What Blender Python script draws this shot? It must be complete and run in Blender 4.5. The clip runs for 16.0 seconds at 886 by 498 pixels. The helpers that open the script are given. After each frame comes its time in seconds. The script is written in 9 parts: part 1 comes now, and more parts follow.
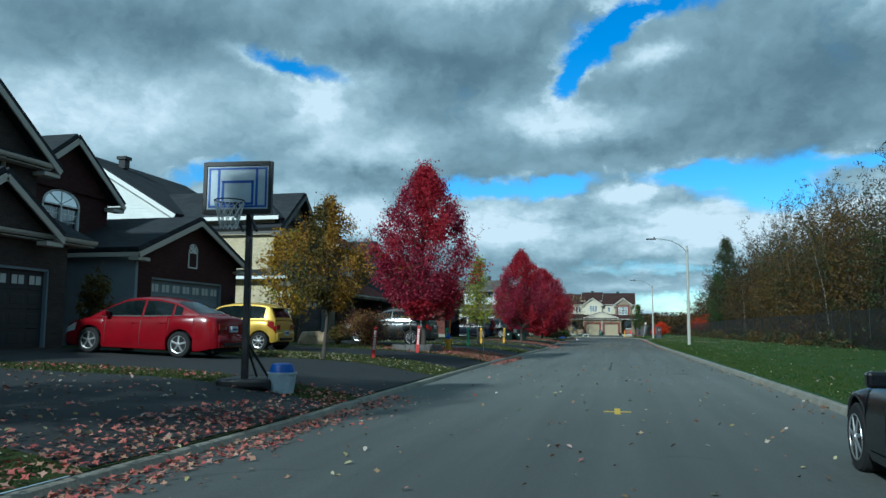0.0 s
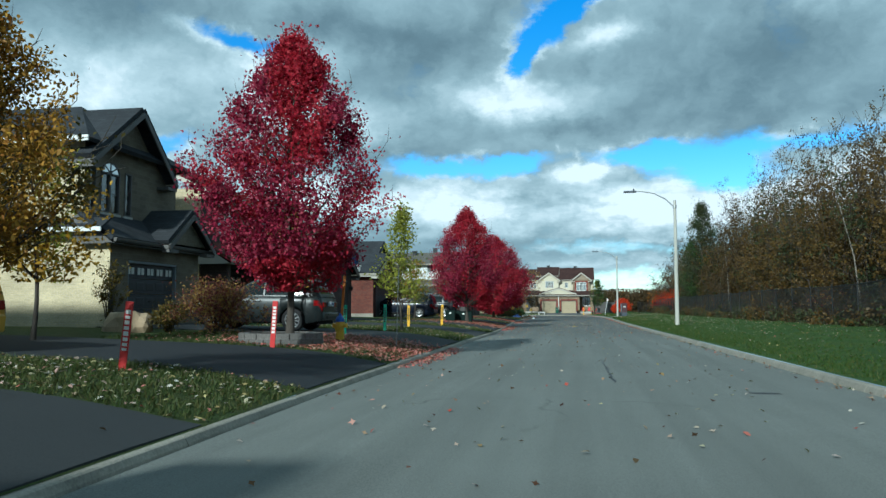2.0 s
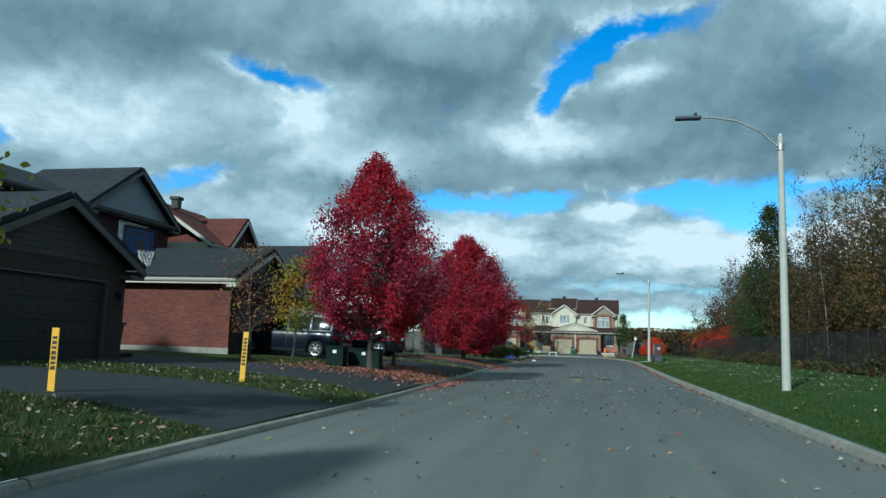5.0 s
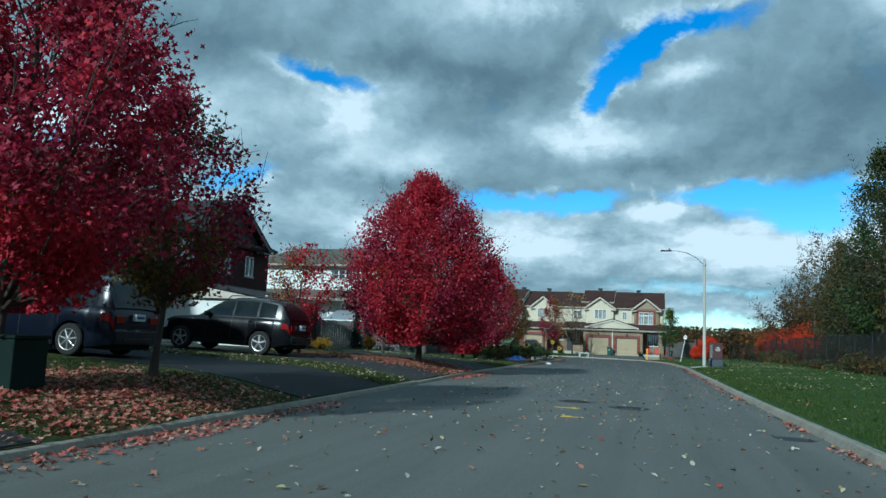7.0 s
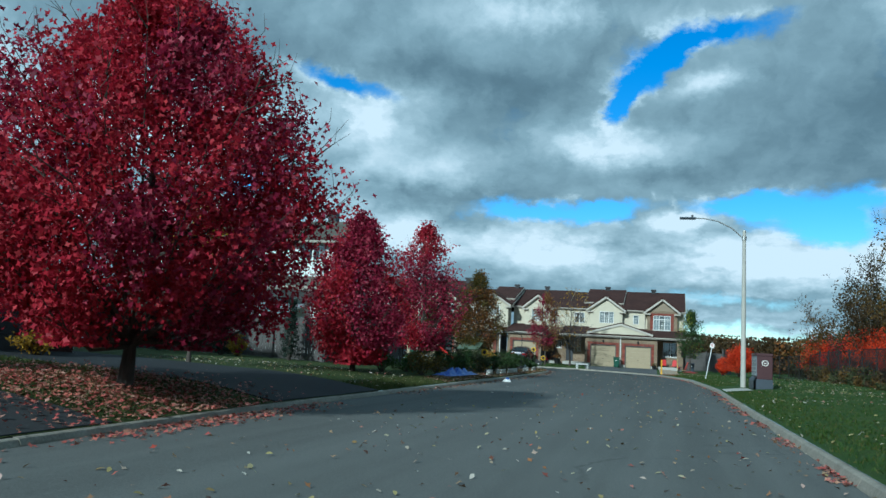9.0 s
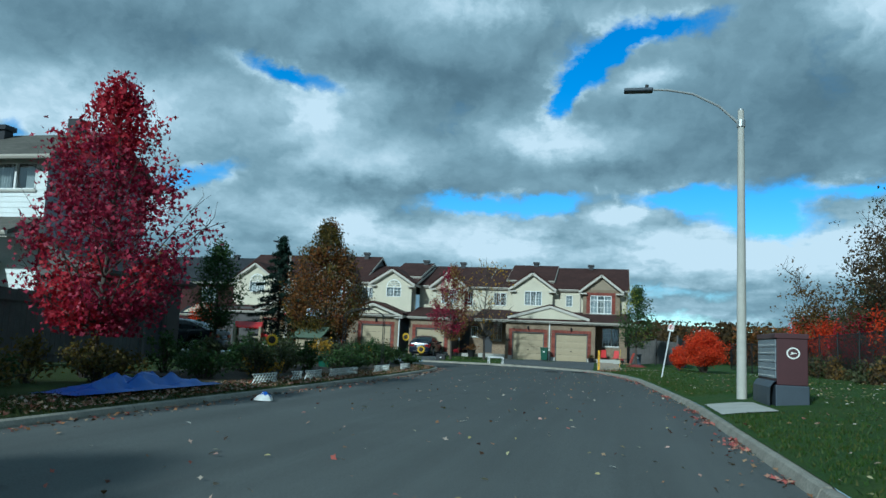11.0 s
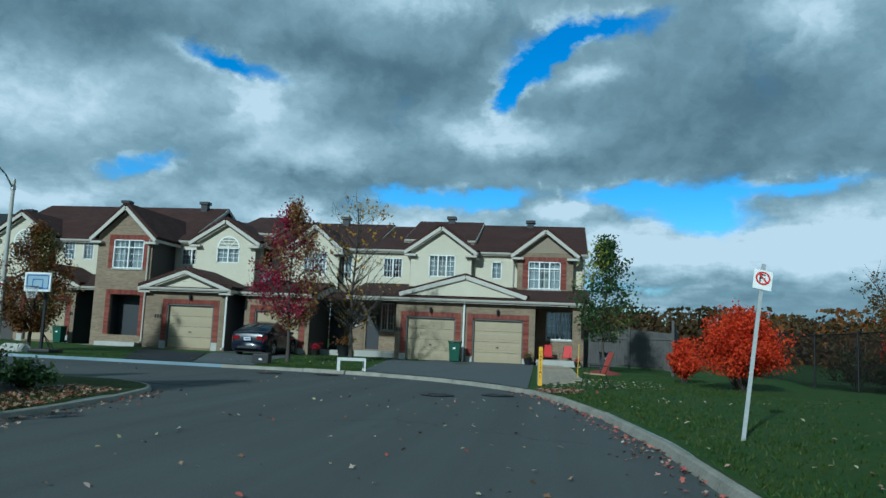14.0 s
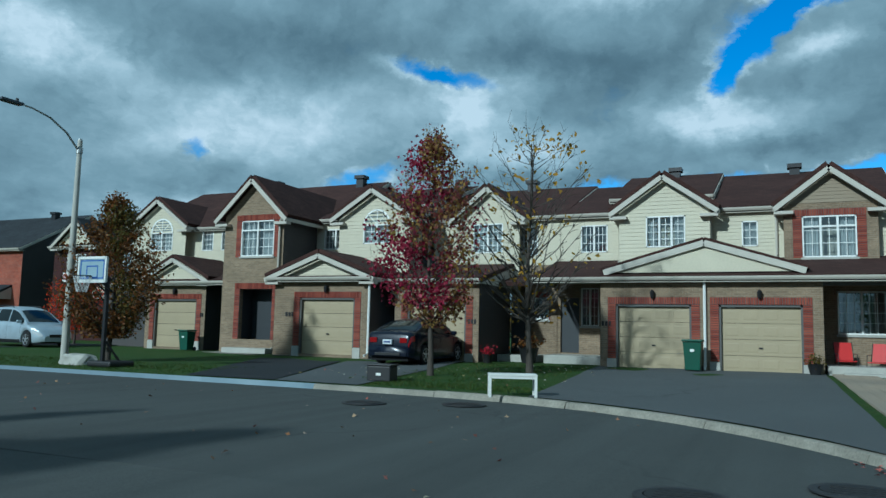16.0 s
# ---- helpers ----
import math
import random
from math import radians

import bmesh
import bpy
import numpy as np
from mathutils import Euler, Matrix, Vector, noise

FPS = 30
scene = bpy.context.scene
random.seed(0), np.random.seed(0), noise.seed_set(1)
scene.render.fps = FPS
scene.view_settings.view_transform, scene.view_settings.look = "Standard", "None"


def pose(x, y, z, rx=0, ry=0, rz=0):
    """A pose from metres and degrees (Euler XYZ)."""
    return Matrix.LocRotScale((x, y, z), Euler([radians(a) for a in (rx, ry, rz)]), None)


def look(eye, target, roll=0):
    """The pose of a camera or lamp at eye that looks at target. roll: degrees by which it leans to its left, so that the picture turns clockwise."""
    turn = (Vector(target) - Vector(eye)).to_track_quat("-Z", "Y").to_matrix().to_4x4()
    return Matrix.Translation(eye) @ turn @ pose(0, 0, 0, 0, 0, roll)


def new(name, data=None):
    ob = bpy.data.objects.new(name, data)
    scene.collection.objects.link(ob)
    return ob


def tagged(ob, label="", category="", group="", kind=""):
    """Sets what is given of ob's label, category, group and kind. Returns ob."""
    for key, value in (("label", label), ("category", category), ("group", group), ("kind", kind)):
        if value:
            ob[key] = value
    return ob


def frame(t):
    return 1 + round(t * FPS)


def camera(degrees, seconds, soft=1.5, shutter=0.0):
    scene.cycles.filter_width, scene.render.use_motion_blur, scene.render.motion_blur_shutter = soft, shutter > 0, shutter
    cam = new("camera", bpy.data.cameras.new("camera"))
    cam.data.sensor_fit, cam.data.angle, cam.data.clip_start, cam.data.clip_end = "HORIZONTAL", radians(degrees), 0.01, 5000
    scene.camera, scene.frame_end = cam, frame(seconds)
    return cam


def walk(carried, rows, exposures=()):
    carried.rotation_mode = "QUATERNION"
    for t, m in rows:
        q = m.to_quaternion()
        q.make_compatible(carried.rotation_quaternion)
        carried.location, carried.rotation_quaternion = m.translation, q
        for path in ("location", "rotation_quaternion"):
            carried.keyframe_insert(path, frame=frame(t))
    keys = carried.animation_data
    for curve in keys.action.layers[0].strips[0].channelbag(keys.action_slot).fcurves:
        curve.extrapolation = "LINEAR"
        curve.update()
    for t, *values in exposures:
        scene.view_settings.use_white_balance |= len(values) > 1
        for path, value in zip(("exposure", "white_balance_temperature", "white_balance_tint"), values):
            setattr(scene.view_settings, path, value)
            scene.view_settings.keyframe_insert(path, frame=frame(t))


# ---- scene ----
cam = camera(60.0, 16.0)
PATH = [
    (0, (1.065, -4.905, 1.317), (0.597, -2.971, 1.523), 0.4),
    (0.5, (0.604, -1.972, 1.306), (0.184, -0.024, 1.473), 0.3),
    (1, (0.208, 0.944, 1.308), (-0.186, 2.898, 1.469), 0.6),
    (1.5, (0.032, 4.058, 1.314), (-0.328, 6.021, 1.45), 0.7),
    (2, (-0.108, 7.291, 1.279), (-0.459, 9.254, 1.43), -0.0),
    (2.5, (-0.156, 10.789, 1.284), (-0.511, 12.748, 1.466), -0.4),
    (3, (-0.206, 14.508, 1.317), (-0.546, 16.467, 1.535), -0.3),
    (3.2, (-0.231, 16.006, 1.29), (-0.57, 17.964, 1.518), -0.3),
    (5.3, (0.555, 31.733, 1.296), (0.13, 33.671, 1.548), 1.7),
    (5.5, (0.577, 33.392, 1.197), (0.143, 35.326, 1.467), 1.0),
    (6, (0.668, 37.204, 1.213), (0.215, 39.133, 1.483), 2.0),
    (6.5, (0.748, 41.127, 1.194), (0.253, 43.048, 1.452), 2.3),
    (7, (0.845, 45.088, 1.188), (0.316, 47.002, 1.424), 2.4),
    (7.5, (1.064, 48.663, 1.219), (0.535, 50.577, 1.462), 2.5),
    (8, (0.92, 52.748, 1.23), (0.372, 54.657, 1.465), 3.0),
    (8.5, (1.053, 56.916, 1.304), (0.462, 58.812, 1.54), 3.3),
    (9, (1.091, 61.402, 1.261), (0.514, 63.3, 1.513), 3.3),
    (9.5, (1.045, 66.199, 1.219), (0.511, 68.114, 1.434), 4.6),
    (9.7, (1.154, 68.213, 1.211), (0.694, 70.148, 1.424), 4.3),
    (11.8, (1.18, 84.306, 1.279), (0.732, 86.239, 1.53), 2.2),
    (12, (1.115, 85.996, 1.309), (0.671, 87.931, 1.558), 2.3),
    (12.5, (1.045, 89.999, 1.305), (0.622, 91.938, 1.55), 3.1),
    (13, (0.93, 93.776, 1.325), (0.652, 95.743, 1.556), 3.1),
    (13.5, (0.8, 97.209, 1.346), (0.549, 99.179, 1.585), 2.5),
    (14, (0.751, 100.738, 1.3), (0.453, 102.702, 1.533), 2.5),
    (14.5, (0.474, 103.942, 1.315), (0.087, 105.891, 1.549), 1.8),
    (15, (0.128, 106.677, 1.336), (-0.362, 108.605, 1.552), 1.4),
    (15.2, (-0.095, 107.841, 1.261), (-0.644, 109.751, 1.489), 1.2),
    (15.5, (-0.403, 109.228, 1.35), (-1.05, 111.107, 1.574), 1.5),
    (16, (-1.083, 111.944, 1.313), (-1.913, 113.752, 1.526), 1.3),
]
walk(cam, [(t, look(eye, target, roll)) for t, eye, target, roll in PATH],
     [(0.0, 0.06, 4850, -8.0), (1.5, 0.30, 5050, -7.0), (3.0, 0.44, 5200, -6.0), (5.5, 0.14, 4950, -8.0), (9.5, 0.14, 4850, -7.0), (12.0, -0.12, 4720, -10.0), (16.0, -0.16, 4720, -9.0)])

# ---- sky, sun and exposure ----
SUN_TO = Vector((-0.30, -0.95, 0.0)).normalized()
SUN_EL = 28.0


def make_world():
    w = bpy.data.worlds.new("world")
    scene.world = w
    w.use_nodes = True
    nt = w.node_tree
    nt.nodes.clear()
    N, L = nt.nodes.new, nt.links.new

    def math_node(op, a, b=None, c=None):
        n = N("ShaderNodeMath")
        n.operation = op
        for i, v in enumerate((a, b, c)):
            if v is None:
                continue
            if isinstance(v, (int, float)):
                n.inputs[i].default_value = v
            else:
                L(v, n.inputs[i])
        return n.outputs[0]

    def noise_node(vec, scale, detail, rough, dist=0.0):
        n = N("ShaderNodeTexNoise")
        n.inputs["Scale"].default_value = scale
        n.inputs["Detail"].default_value = detail
        n.inputs["Roughness"].default_value = rough
        n.inputs["Distortion"].default_value = dist
        L(vec, n.inputs["Vector"])
        return n

    def smooth(v, lo, hi):
        n = N("ShaderNodeMapRange")
        n.interpolation_type = "SMOOTHSTEP"
        n.inputs["From Min"].default_value = lo
        n.inputs["From Max"].default_value = hi
        L(v, n.inputs["Value"])
        return n.outputs["Result"]

    def mix_color(f, a, b):
        n = N("ShaderNodeMix")
        n.data_type = "RGBA"
        if isinstance(f, float):
            n.inputs[0].default_value = f
        else:
            L(f, n.inputs[0])
        for i, v in ((6, a), (7, b)):
            if isinstance(v, tuple):
                n.inputs[i].default_value = (*v, 1)
            else:
                L(v, n.inputs[i])
        return n.outputs[2]

    tc = N("ShaderNodeTexCoord")
    sep = N("ShaderNodeSeparateXYZ")
    L(tc.outputs["Generated"], sep.inputs[0])
    az = math_node("ARCTAN2", sep.outputs[0], sep.outputs[1])
    el = math_node("ARCSINE", sep.outputs[2])
    deg = 180 / math.pi
    azd, eld = math_node("MULTIPLY", az, deg), math_node("MULTIPLY", el, deg)
    comb = N("ShaderNodeCombineXYZ")
    L(azd, comb.inputs[0])
    L(math_node("MULTIPLY", eld, 1.5), comb.inputs[1])
    wob = noise_node(comb.outputs[0], 0.26, 8, 0.68)
    wsep = N("ShaderNodeSeparateColor")
    L(wob.outputs["Color"], wsep.inputs[0])
    wa = math_node("ADD", azd, math_node("MULTIPLY", math_node("SUBTRACT", wsep.outputs[0], 0.5), 4.2))
    we = math_node("ADD", eld, math_node("MULTIPLY", math_node("SUBTRACT", wsep.outputs[1], 0.5), 3.0))

    def blob(a0, e0, sa, se, tilt, amount):
        c, s = math.cos(radians(tilt)), math.sin(radians(tilt))
        da, de = math_node("SUBTRACT", wa, a0), math_node("SUBTRACT", we, e0)
        u = math_node("ADD", math_node("MULTIPLY", da, c / sa), math_node("MULTIPLY", de, s / sa))
        v = math_node("ADD", math_node("MULTIPLY", da, -s / se), math_node("MULTIPLY", de, c / se))
        d2 = math_node("ADD", math_node("MULTIPLY", u, u), math_node("MULTIPLY", v, v))
        return math_node("MULTIPLY", math_node("EXPONENT", math_node("MULTIPLY", d2, -1.0)), amount)

    def total(items):
        out = items[0]
        for i in items[1:]:
            out = math_node("ADD", out, i)
        return out

    # cloud texture, finer towards the horizon; each puff is lit on its upper side
    lift = math_node("MULTIPLY", math_node("LOGARITHM", math_node("ADD", math_node("MAXIMUM", eld, 0.0), 4.0), math.e), 17.0)
    flat, high = N("ShaderNodeCombineXYZ"), N("ShaderNodeCombineXYZ")
    L(math_node("MULTIPLY", wa, 0.82), flat.inputs[0])
    L(lift, flat.inputs[1])
    L(math_node("ADD", math_node("MULTIPLY", wa, 0.82), -0.35), high.inputs[0])
    L(math_node("ADD", lift, 0.9), high.inputs[1])
    puff = noise_node(flat.outputs[0], 0.14, 9, 0.56).outputs["Fac"]
    over = noise_node(high.outputs[0], 0.14, 9, 0.56).outputs["Fac"]
    relief = math_node("SUBTRACT", puff, over)
    big = noise_node(flat.outputs[0], 0.05, 4, 0.5).outputs["Fac"]
    # gaps of blue between the clouds: azimuth, elevation, half sizes, tilt, depth
    gaps = total([blob(*g) for g in SKY_GAPS])
    bright = total([blob(*g) for g in SKY_BRIGHT])
    dark = total([blob(*g) for g in SKY_DARK])
    cover = math_node("SUBTRACT", math_node("ADD", math_node("MULTIPLY", puff, 1.5), -0.12), math_node("MULTIPLY", gaps, 1.35))
    cloud = smooth(cover, -0.12, 0.42)
    sky = N("ShaderNodeTexSky")
    sky.sky_type, sky.sun_disc = "NISHITA", False
    sky.sun_elevation = radians(SUN_EL)
    sky.sun_rotation = math.atan2(SUN_TO.x, SUN_TO.y)
    sky.air_density, sky.dust_density, sky.ozone_density = 1.0, 0.3, 3.0
    hs = N("ShaderNodeHueSaturation")
    hs.inputs["Saturation"].default_value = 1.35
    hs.inputs["Value"].default_value = 0.128
    L(sky.outputs[0], hs.inputs["Color"])
    rim = math_node("MULTIPLY", math_node("MULTIPLY", smooth(gaps, 0.06, 0.30), smooth(relief, -0.02, 0.12)), 0.34)
    shade = math_node("ADD", math_node("MULTIPLY", big, 0.26), 0.27)
    shade = math_node("ADD", shade, math_node("MULTIPLY", relief, math_node("ADD", math_node("MULTIPLY", bright, 3.0), 0.55)))
    shade = math_node("ADD", shade, math_node("MULTIPLY", math_node("SUBTRACT", puff, 0.5), math_node("ADD", math_node("MULTIPLY", bright, 2.2), 0.45)))
    shade = math_node("ADD", math_node("ADD", shade, rim), math_node("ADD", math_node("MULTIPLY", bright, 1.22), dark))
    ramp = N("ShaderNodeValToRGB")
    stops = ramp.color_ramp.elements
    stops[0].position, stops[0].color = 0.0, (0.082, 0.112, 0.128, 1)
    stops[1].position, stops[1].color = 1.0, (0.76, 0.74, 0.71, 1)
    for p, c in ((0.22, (0.150, 0.196, 0.214, 1)), (0.45, (0.290, 0.350, 0.360, 1)), (0.72, (0.50, 0.545, 0.540, 1))):
        e = stops.new(p)
        e.color = c
    L(shade, ramp.inputs[0])
    col = mix_color(cloud, hs.outputs[0], ramp.outputs[0])
    bg = N("ShaderNodeBackground")
    L(col, bg.inputs[0])
    out = N("ShaderNodeOutputWorld")
    L(bg.outputs[0], out.inputs[0])


SKY_GAPS = [
    (-4.4, 18.0, 1.7, 1.1, 65, 0.75), (-1.5, 21.0, 3.4, 1.5, 45, 0.80), (3.4, 22.7, 4.2, 1.1, 10, 0.72), (-25.0, 18.8, 4.2, 0.9, -10, 0.66),
    (-11.0, 10.4, 5.4, 0.9, -4, 0.60), (-4.6, 10.9, 3.0, 0.9, 3, 0.60), (4.8, 11.0, 4.6, 1.1, 4, 0.72), (9.8, 9.4, 3.4, 1.3, 0, 0.70),
    (16.6, 11.4, 5.6, 0.8, 3, 0.52), (-31.2, 11.0, 3.0, 1.0, 20, 0.56), (3.5, 4.4, 11.0, 0.7, 0, 0.30), (5.0, 1.9, 7.5, 0.9, 0, 0.5), (-43.0, 12.6, 1.1, 1.1, 40, 0.5),
    (70, 20, 14, 4, 10, 0.5), (140, 28, 20, 6, 0, 0.5), (-130, 24, 20, 6, 0, 0.5), (-30, 50, 12, 4, -10, 0.6),
]
SKY_BRIGHT = [
    (-22.6, 16.4, 3.4, 1.8, 20, 0.50), (-19.0, 13.2, 5.5, 1.6, 0, 0.26), (-39.0, 14.6, 9.0, 2.2, 4, 0.44), (-38.0, 7.8, 9.5, 1.6, 4, 0.50),
    (-4.6, 15.2, 4.6, 1.2, 0, 0.46), (1.9, 19.4, 2.1, 0.8, 15, 0.40), (-8.3, 7.7, 5.4, 1.6, -4, 0.60), (-19.0, 8.1, 5.0, 1.5, -6, 0.56),
    (2.9, 7.3, 5.2, 1.7, 3, 0.64), (11.8, 7.0, 4.8, 1.7, 6, 0.68), (19.2, 7.6, 5.6, 2.1, 2, 0.70), (17.0, 22.6, 3.8, 2.3, -14, 0.44),
    (-10.5, 24.4, 6.5, 1.1, 0, 0.36), (0.2, 9.6, 2.0, 0.6, 0, 0.55), (4.6, 3.2, 7.5, 0.5, 4, 0.24), (-52.5, 18.6, 4.5, 2.0, -10, 0.55),
]
SKY_DARK = [
    (-34.0, 20.2, 9.0, 1.7, -4, -0.14), (-15.5, 20.0, 8.0, 1.6, -6, -0.20), (11.5, 16.8, 7.6, 2.8, 10, -0.16), (-18.5, 11.3, 6.5, 0.9, 0, -0.18),
    (-1.0, 13.2, 6.0, 0.7, 0, -0.14), (3.5, 4.6, 11.0, 0.7, 0, -0.12), (17.5, 13.6, 5.3, 1.2, 0, -0.07),
]
make_world()
sun = new("sun", bpy.data.lights.new("sun", "SUN"))
sun.data.energy, sun.data.angle, sun.data.color = 3.5, radians(1.8), (1.0, 0.91, 0.78)
sun.matrix_world = look((SUN_TO * math.cos(radians(SUN_EL)) + Vector((0, 0, math.sin(radians(SUN_EL))))) * 60, (0, 0, 0))

# ---- materials ----
MATS = {}


class Nodes:
    """Short ways to wire one material."""

    def __init__(self, name, rough=0.7, metal=0.0, spec=0.5):
        self.m = bpy.data.materials.new(name)
        self.m.use_nodes = True
        self.nt = self.m.node_tree
        self.p = self.nt.nodes["Principled BSDF"]
        self.p.inputs["Roughness"].default_value = rough
        self.p.inputs["Metallic"].default_value = metal
        self.p.inputs["Specular IOR Level"].default_value = spec
        MATS[name] = self.m

    def n(self, kind):
        return self.nt.nodes.new("ShaderNode" + kind)

    def link(self, a, b):
        self.nt.links.new(a, b)

    def coord(self, kind="Object"):
        return self.n("TexCoord").outputs[kind]

    def uv(self):
        return self.n("TexCoord").outputs["UV"]

    def noise(self, vec, scale, detail=4, rough=0.6):
        t = self.n("TexNoise")
        t.inputs["Scale"].default_value, t.inputs["Detail"].default_value, t.inputs["Roughness"].default_value = scale, detail, rough
        self.link(vec, t.inputs["Vector"])
        return t.outputs["Fac"]

    def voronoi(self, vec, scale, feature="F1"):
        t = self.n("TexVoronoi")
        t.feature = feature
        t.inputs["Scale"].default_value = scale
        self.link(vec, t.inputs["Vector"])
        return t.outputs["Distance"]

    def ramp(self, f, *stops):
        r = self.n("ValToRGB")
        els = r.color_ramp.elements
        while len(els) < len(stops):
            els.new(0.5)
        for e, (p, c) in zip(els, stops):
            e.position, e.color = p, (*c, 1) if len(c) == 3 else c
        self.link(f, r.inputs[0])
        return r.outputs[0]

    def mix(self, f, a, b, how="MIX"):
        x = self.n("Mix")
        x.data_type, x.blend_type = "RGBA", how
        for i, v in ((0, f), (6, a), (7, b)):
            if isinstance(v, tuple):
                x.inputs[i].default_value = (*v, 1)
            elif isinstance(v, (int, float)):
                x.inputs[i].default_value = v
            else:
                self.link(v, x.inputs[i])
        return x.outputs[2]

    def math(self, op, a, b=0.0):
        x = self.n("Math")
        x.operation = op
        for i, v in ((0, a), (1, b)):
            if isinstance(v, (int, float)):
                x.inputs[i].default_value = v
            else:
                self.link(v, x.inputs[i])
        return x.outputs[0]

    def color(self, c):
        if isinstance(c, tuple):
            self.p.inputs["Base Color"].default_value = (*c, 1)
        else:
            self.link(c, self.p.inputs["Base Color"])
        return self

    def rough(self, f, lo, hi):
        r = self.n("MapRange")
        r.inputs["To Min"].default_value, r.inputs["To Max"].default_value = lo, hi
        self.link(f, r.inputs["Value"])
        self.link(r.outputs[0], self.p.inputs["Roughness"])
        return self

    def bump(self, h, strength=0.4, dist=0.01):
        b = self.n("Bump")
        b.inputs["Strength"].default_value, b.inputs["Distance"].default_value = strength, dist
        self.link(h, b.inputs["Height"])
        self.link(b.outputs[0], self.p.inputs["Normal"])
        return self

    def random(self):
        return self.n("ObjectInfo").outputs["Random"]

    def island(self):
        return self.n("NewGeometry").outputs["Random Per Island"]


def tint(c, k):
    return tuple(min(1.0, v * k) for v in c)


def mat_plain(name, c, rough=0.6, metal=0.0, spec=0.5, var=0.18, scale=3.0, bump=0.0):
    """A nearly plain surface with faint wear at two scales."""
    s = Nodes(name, rough, metal, spec)
    v = s.coord()
    f = s.mix(0.5, s.noise(v, scale), s.noise(v, scale * 14, 3))
    s.color(s.ramp(f, (0.3, tint(c, 1 - var)), (0.7, tint(c, 1 + var))))
    if bump:
        s.bump(s.noise(v, scale * 20, 3), bump, 0.01)
    return s.m


def mat_asphalt(name, c, light=1.5, cracks=True, shade_along=False):
    s = Nodes(name, 0.9, 0, 0.3)
    v = s.coord()
    grain = s.noise(v, 60, 6, 0.85)
    blot = s.noise(v, 0.35, 6, 0.62)
    base = s.ramp(blot, (0.3, tint(c, 0.82)), (0.55, c), (0.75, tint(c, light)))
    base = s.mix(0.6, base, s.ramp(grain, (0.36, tint(c, 0.45)), (0.68, tint(c, 1.8))))
    if cracks:
        warp = s.n("VectorMath")
        warp.operation = "ADD"
        nz = s.n("TexNoise")
        nz.inputs["Scale"].default_value = 1.2
        s.link(v, nz.inputs["Vector"])
        s.link(v, warp.inputs[0])
        s.link(nz.outputs["Color"], warp.inputs[1])
        line = s.voronoi(warp.outputs[0], 0.16, "DISTANCE_TO_EDGE")
        crack = s.ramp(line, (0.0, (0.0, 0, 0)), (0.006, (1, 1, 1)))
        gate = s.ramp(s.noise(v, 0.22), (0.5, (1, 1, 1)), (0.62, (0, 0, 0)))
        crack = s.mix(1.0, crack, gate, "LIGHTEN")
        base = s.mix(1.0, base, s.mix(0.4, (1, 1, 1), crack), "MULTIPLY")
    if shade_along:
        # sunlit and cloud-shaded stretches are painted into the colour, and wheel tracks run along it
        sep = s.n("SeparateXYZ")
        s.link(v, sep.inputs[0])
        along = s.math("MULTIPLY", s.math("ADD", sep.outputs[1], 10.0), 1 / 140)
        sun_shade = s.ramp(along, (0.0, (0.46, 0.46, 0.46)), (0.09, (0.62, 0.62, 0.62)), (0.17, (1.0, 1.0, 0.97)), (0.33, (1.0, 1.0, 0.97)), (0.42, (0.80, 0.80, 0.79)), (0.60, (0.76, 0.76, 0.76)), (0.76, (0.54, 0.54, 0.55)), (1.0, (0.42, 0.42, 0.43)))
        base = s.mix(1.0, base, sun_shade, "MULTIPLY")
        mp = s.n("Mapping")
        mp.inputs["Scale"].default_value = (1.0, 0.03, 1.0)
        s.link(v, mp.inputs[0])
        streak = s.ramp(s.noise(mp.outputs[0], 1.6, 5, 0.6), (0.35, (0.86, 0.86, 0.86)), (0.65, (1.1, 1.1, 1.1)))
        base = s.mix(1.0, base, streak, "MULTIPLY")
    s.color(base)
    s.bump(grain, 0.5, 0.006)
    return s.m


def mat_grass(name, c, dry):
    s = Nodes(name, 0.9, 0, 0.2)
    v = s.coord()
    f = s.noise(v, 1.1, 8, 0.7)
    g = s.noise(v, 24, 5, 0.75)
    col = s.mix(s.ramp(f, (0.42, (0, 0, 0)), (0.68, (1, 1, 1))), c, dry)
    col = s.mix(0.6, col, s.ramp(g, (0.3, tint(c, 0.4)), (0.72, tint(c, 1.8))))
    s.color(col)
    s.bump(g, 0.9, 0.05)
    return s.m


def mat_brick(name, a, b, mortar, w=0.21, h=0.07):
    s = Nodes(name, 0.85, 0, 0.25)
    v = s.uv()
    t = s.n("TexBrick")
    t.inputs["Scale"].default_value = 1.0
    t.inputs["Brick Width"].default_value, t.inputs["Row Height"].default_value = w, h
    t.inputs["Mortar Size"].default_value, t.inputs["Bias"].default_value = 0.006, 0.0
    for k, c in (("Color1", a), ("Color2", b), ("Mortar", mortar)):
        t.inputs[k].default_value = (*c, 1)
    s.link(v, t.inputs["Vector"])
    o = s.coord()
    grime = s.ramp(s.noise(o, 0.8, 6), (0.3, (0.78, 0.78, 0.78)), (0.7, (1.12, 1.12, 1.12)))
    spot = s.ramp(s.noise(o, 26, 4), (0.35, (0.78, 0.78, 0.78)), (0.65, (1.15, 1.15, 1.15)))
    s.color(s.mix(1.0, s.mix(1.0, t.outputs["Color"], grime, "MULTIPLY"), spot, "MULTIPLY"))
    s.bump(t.outputs["Fac"], -0.7, 0.012)
    return s.m


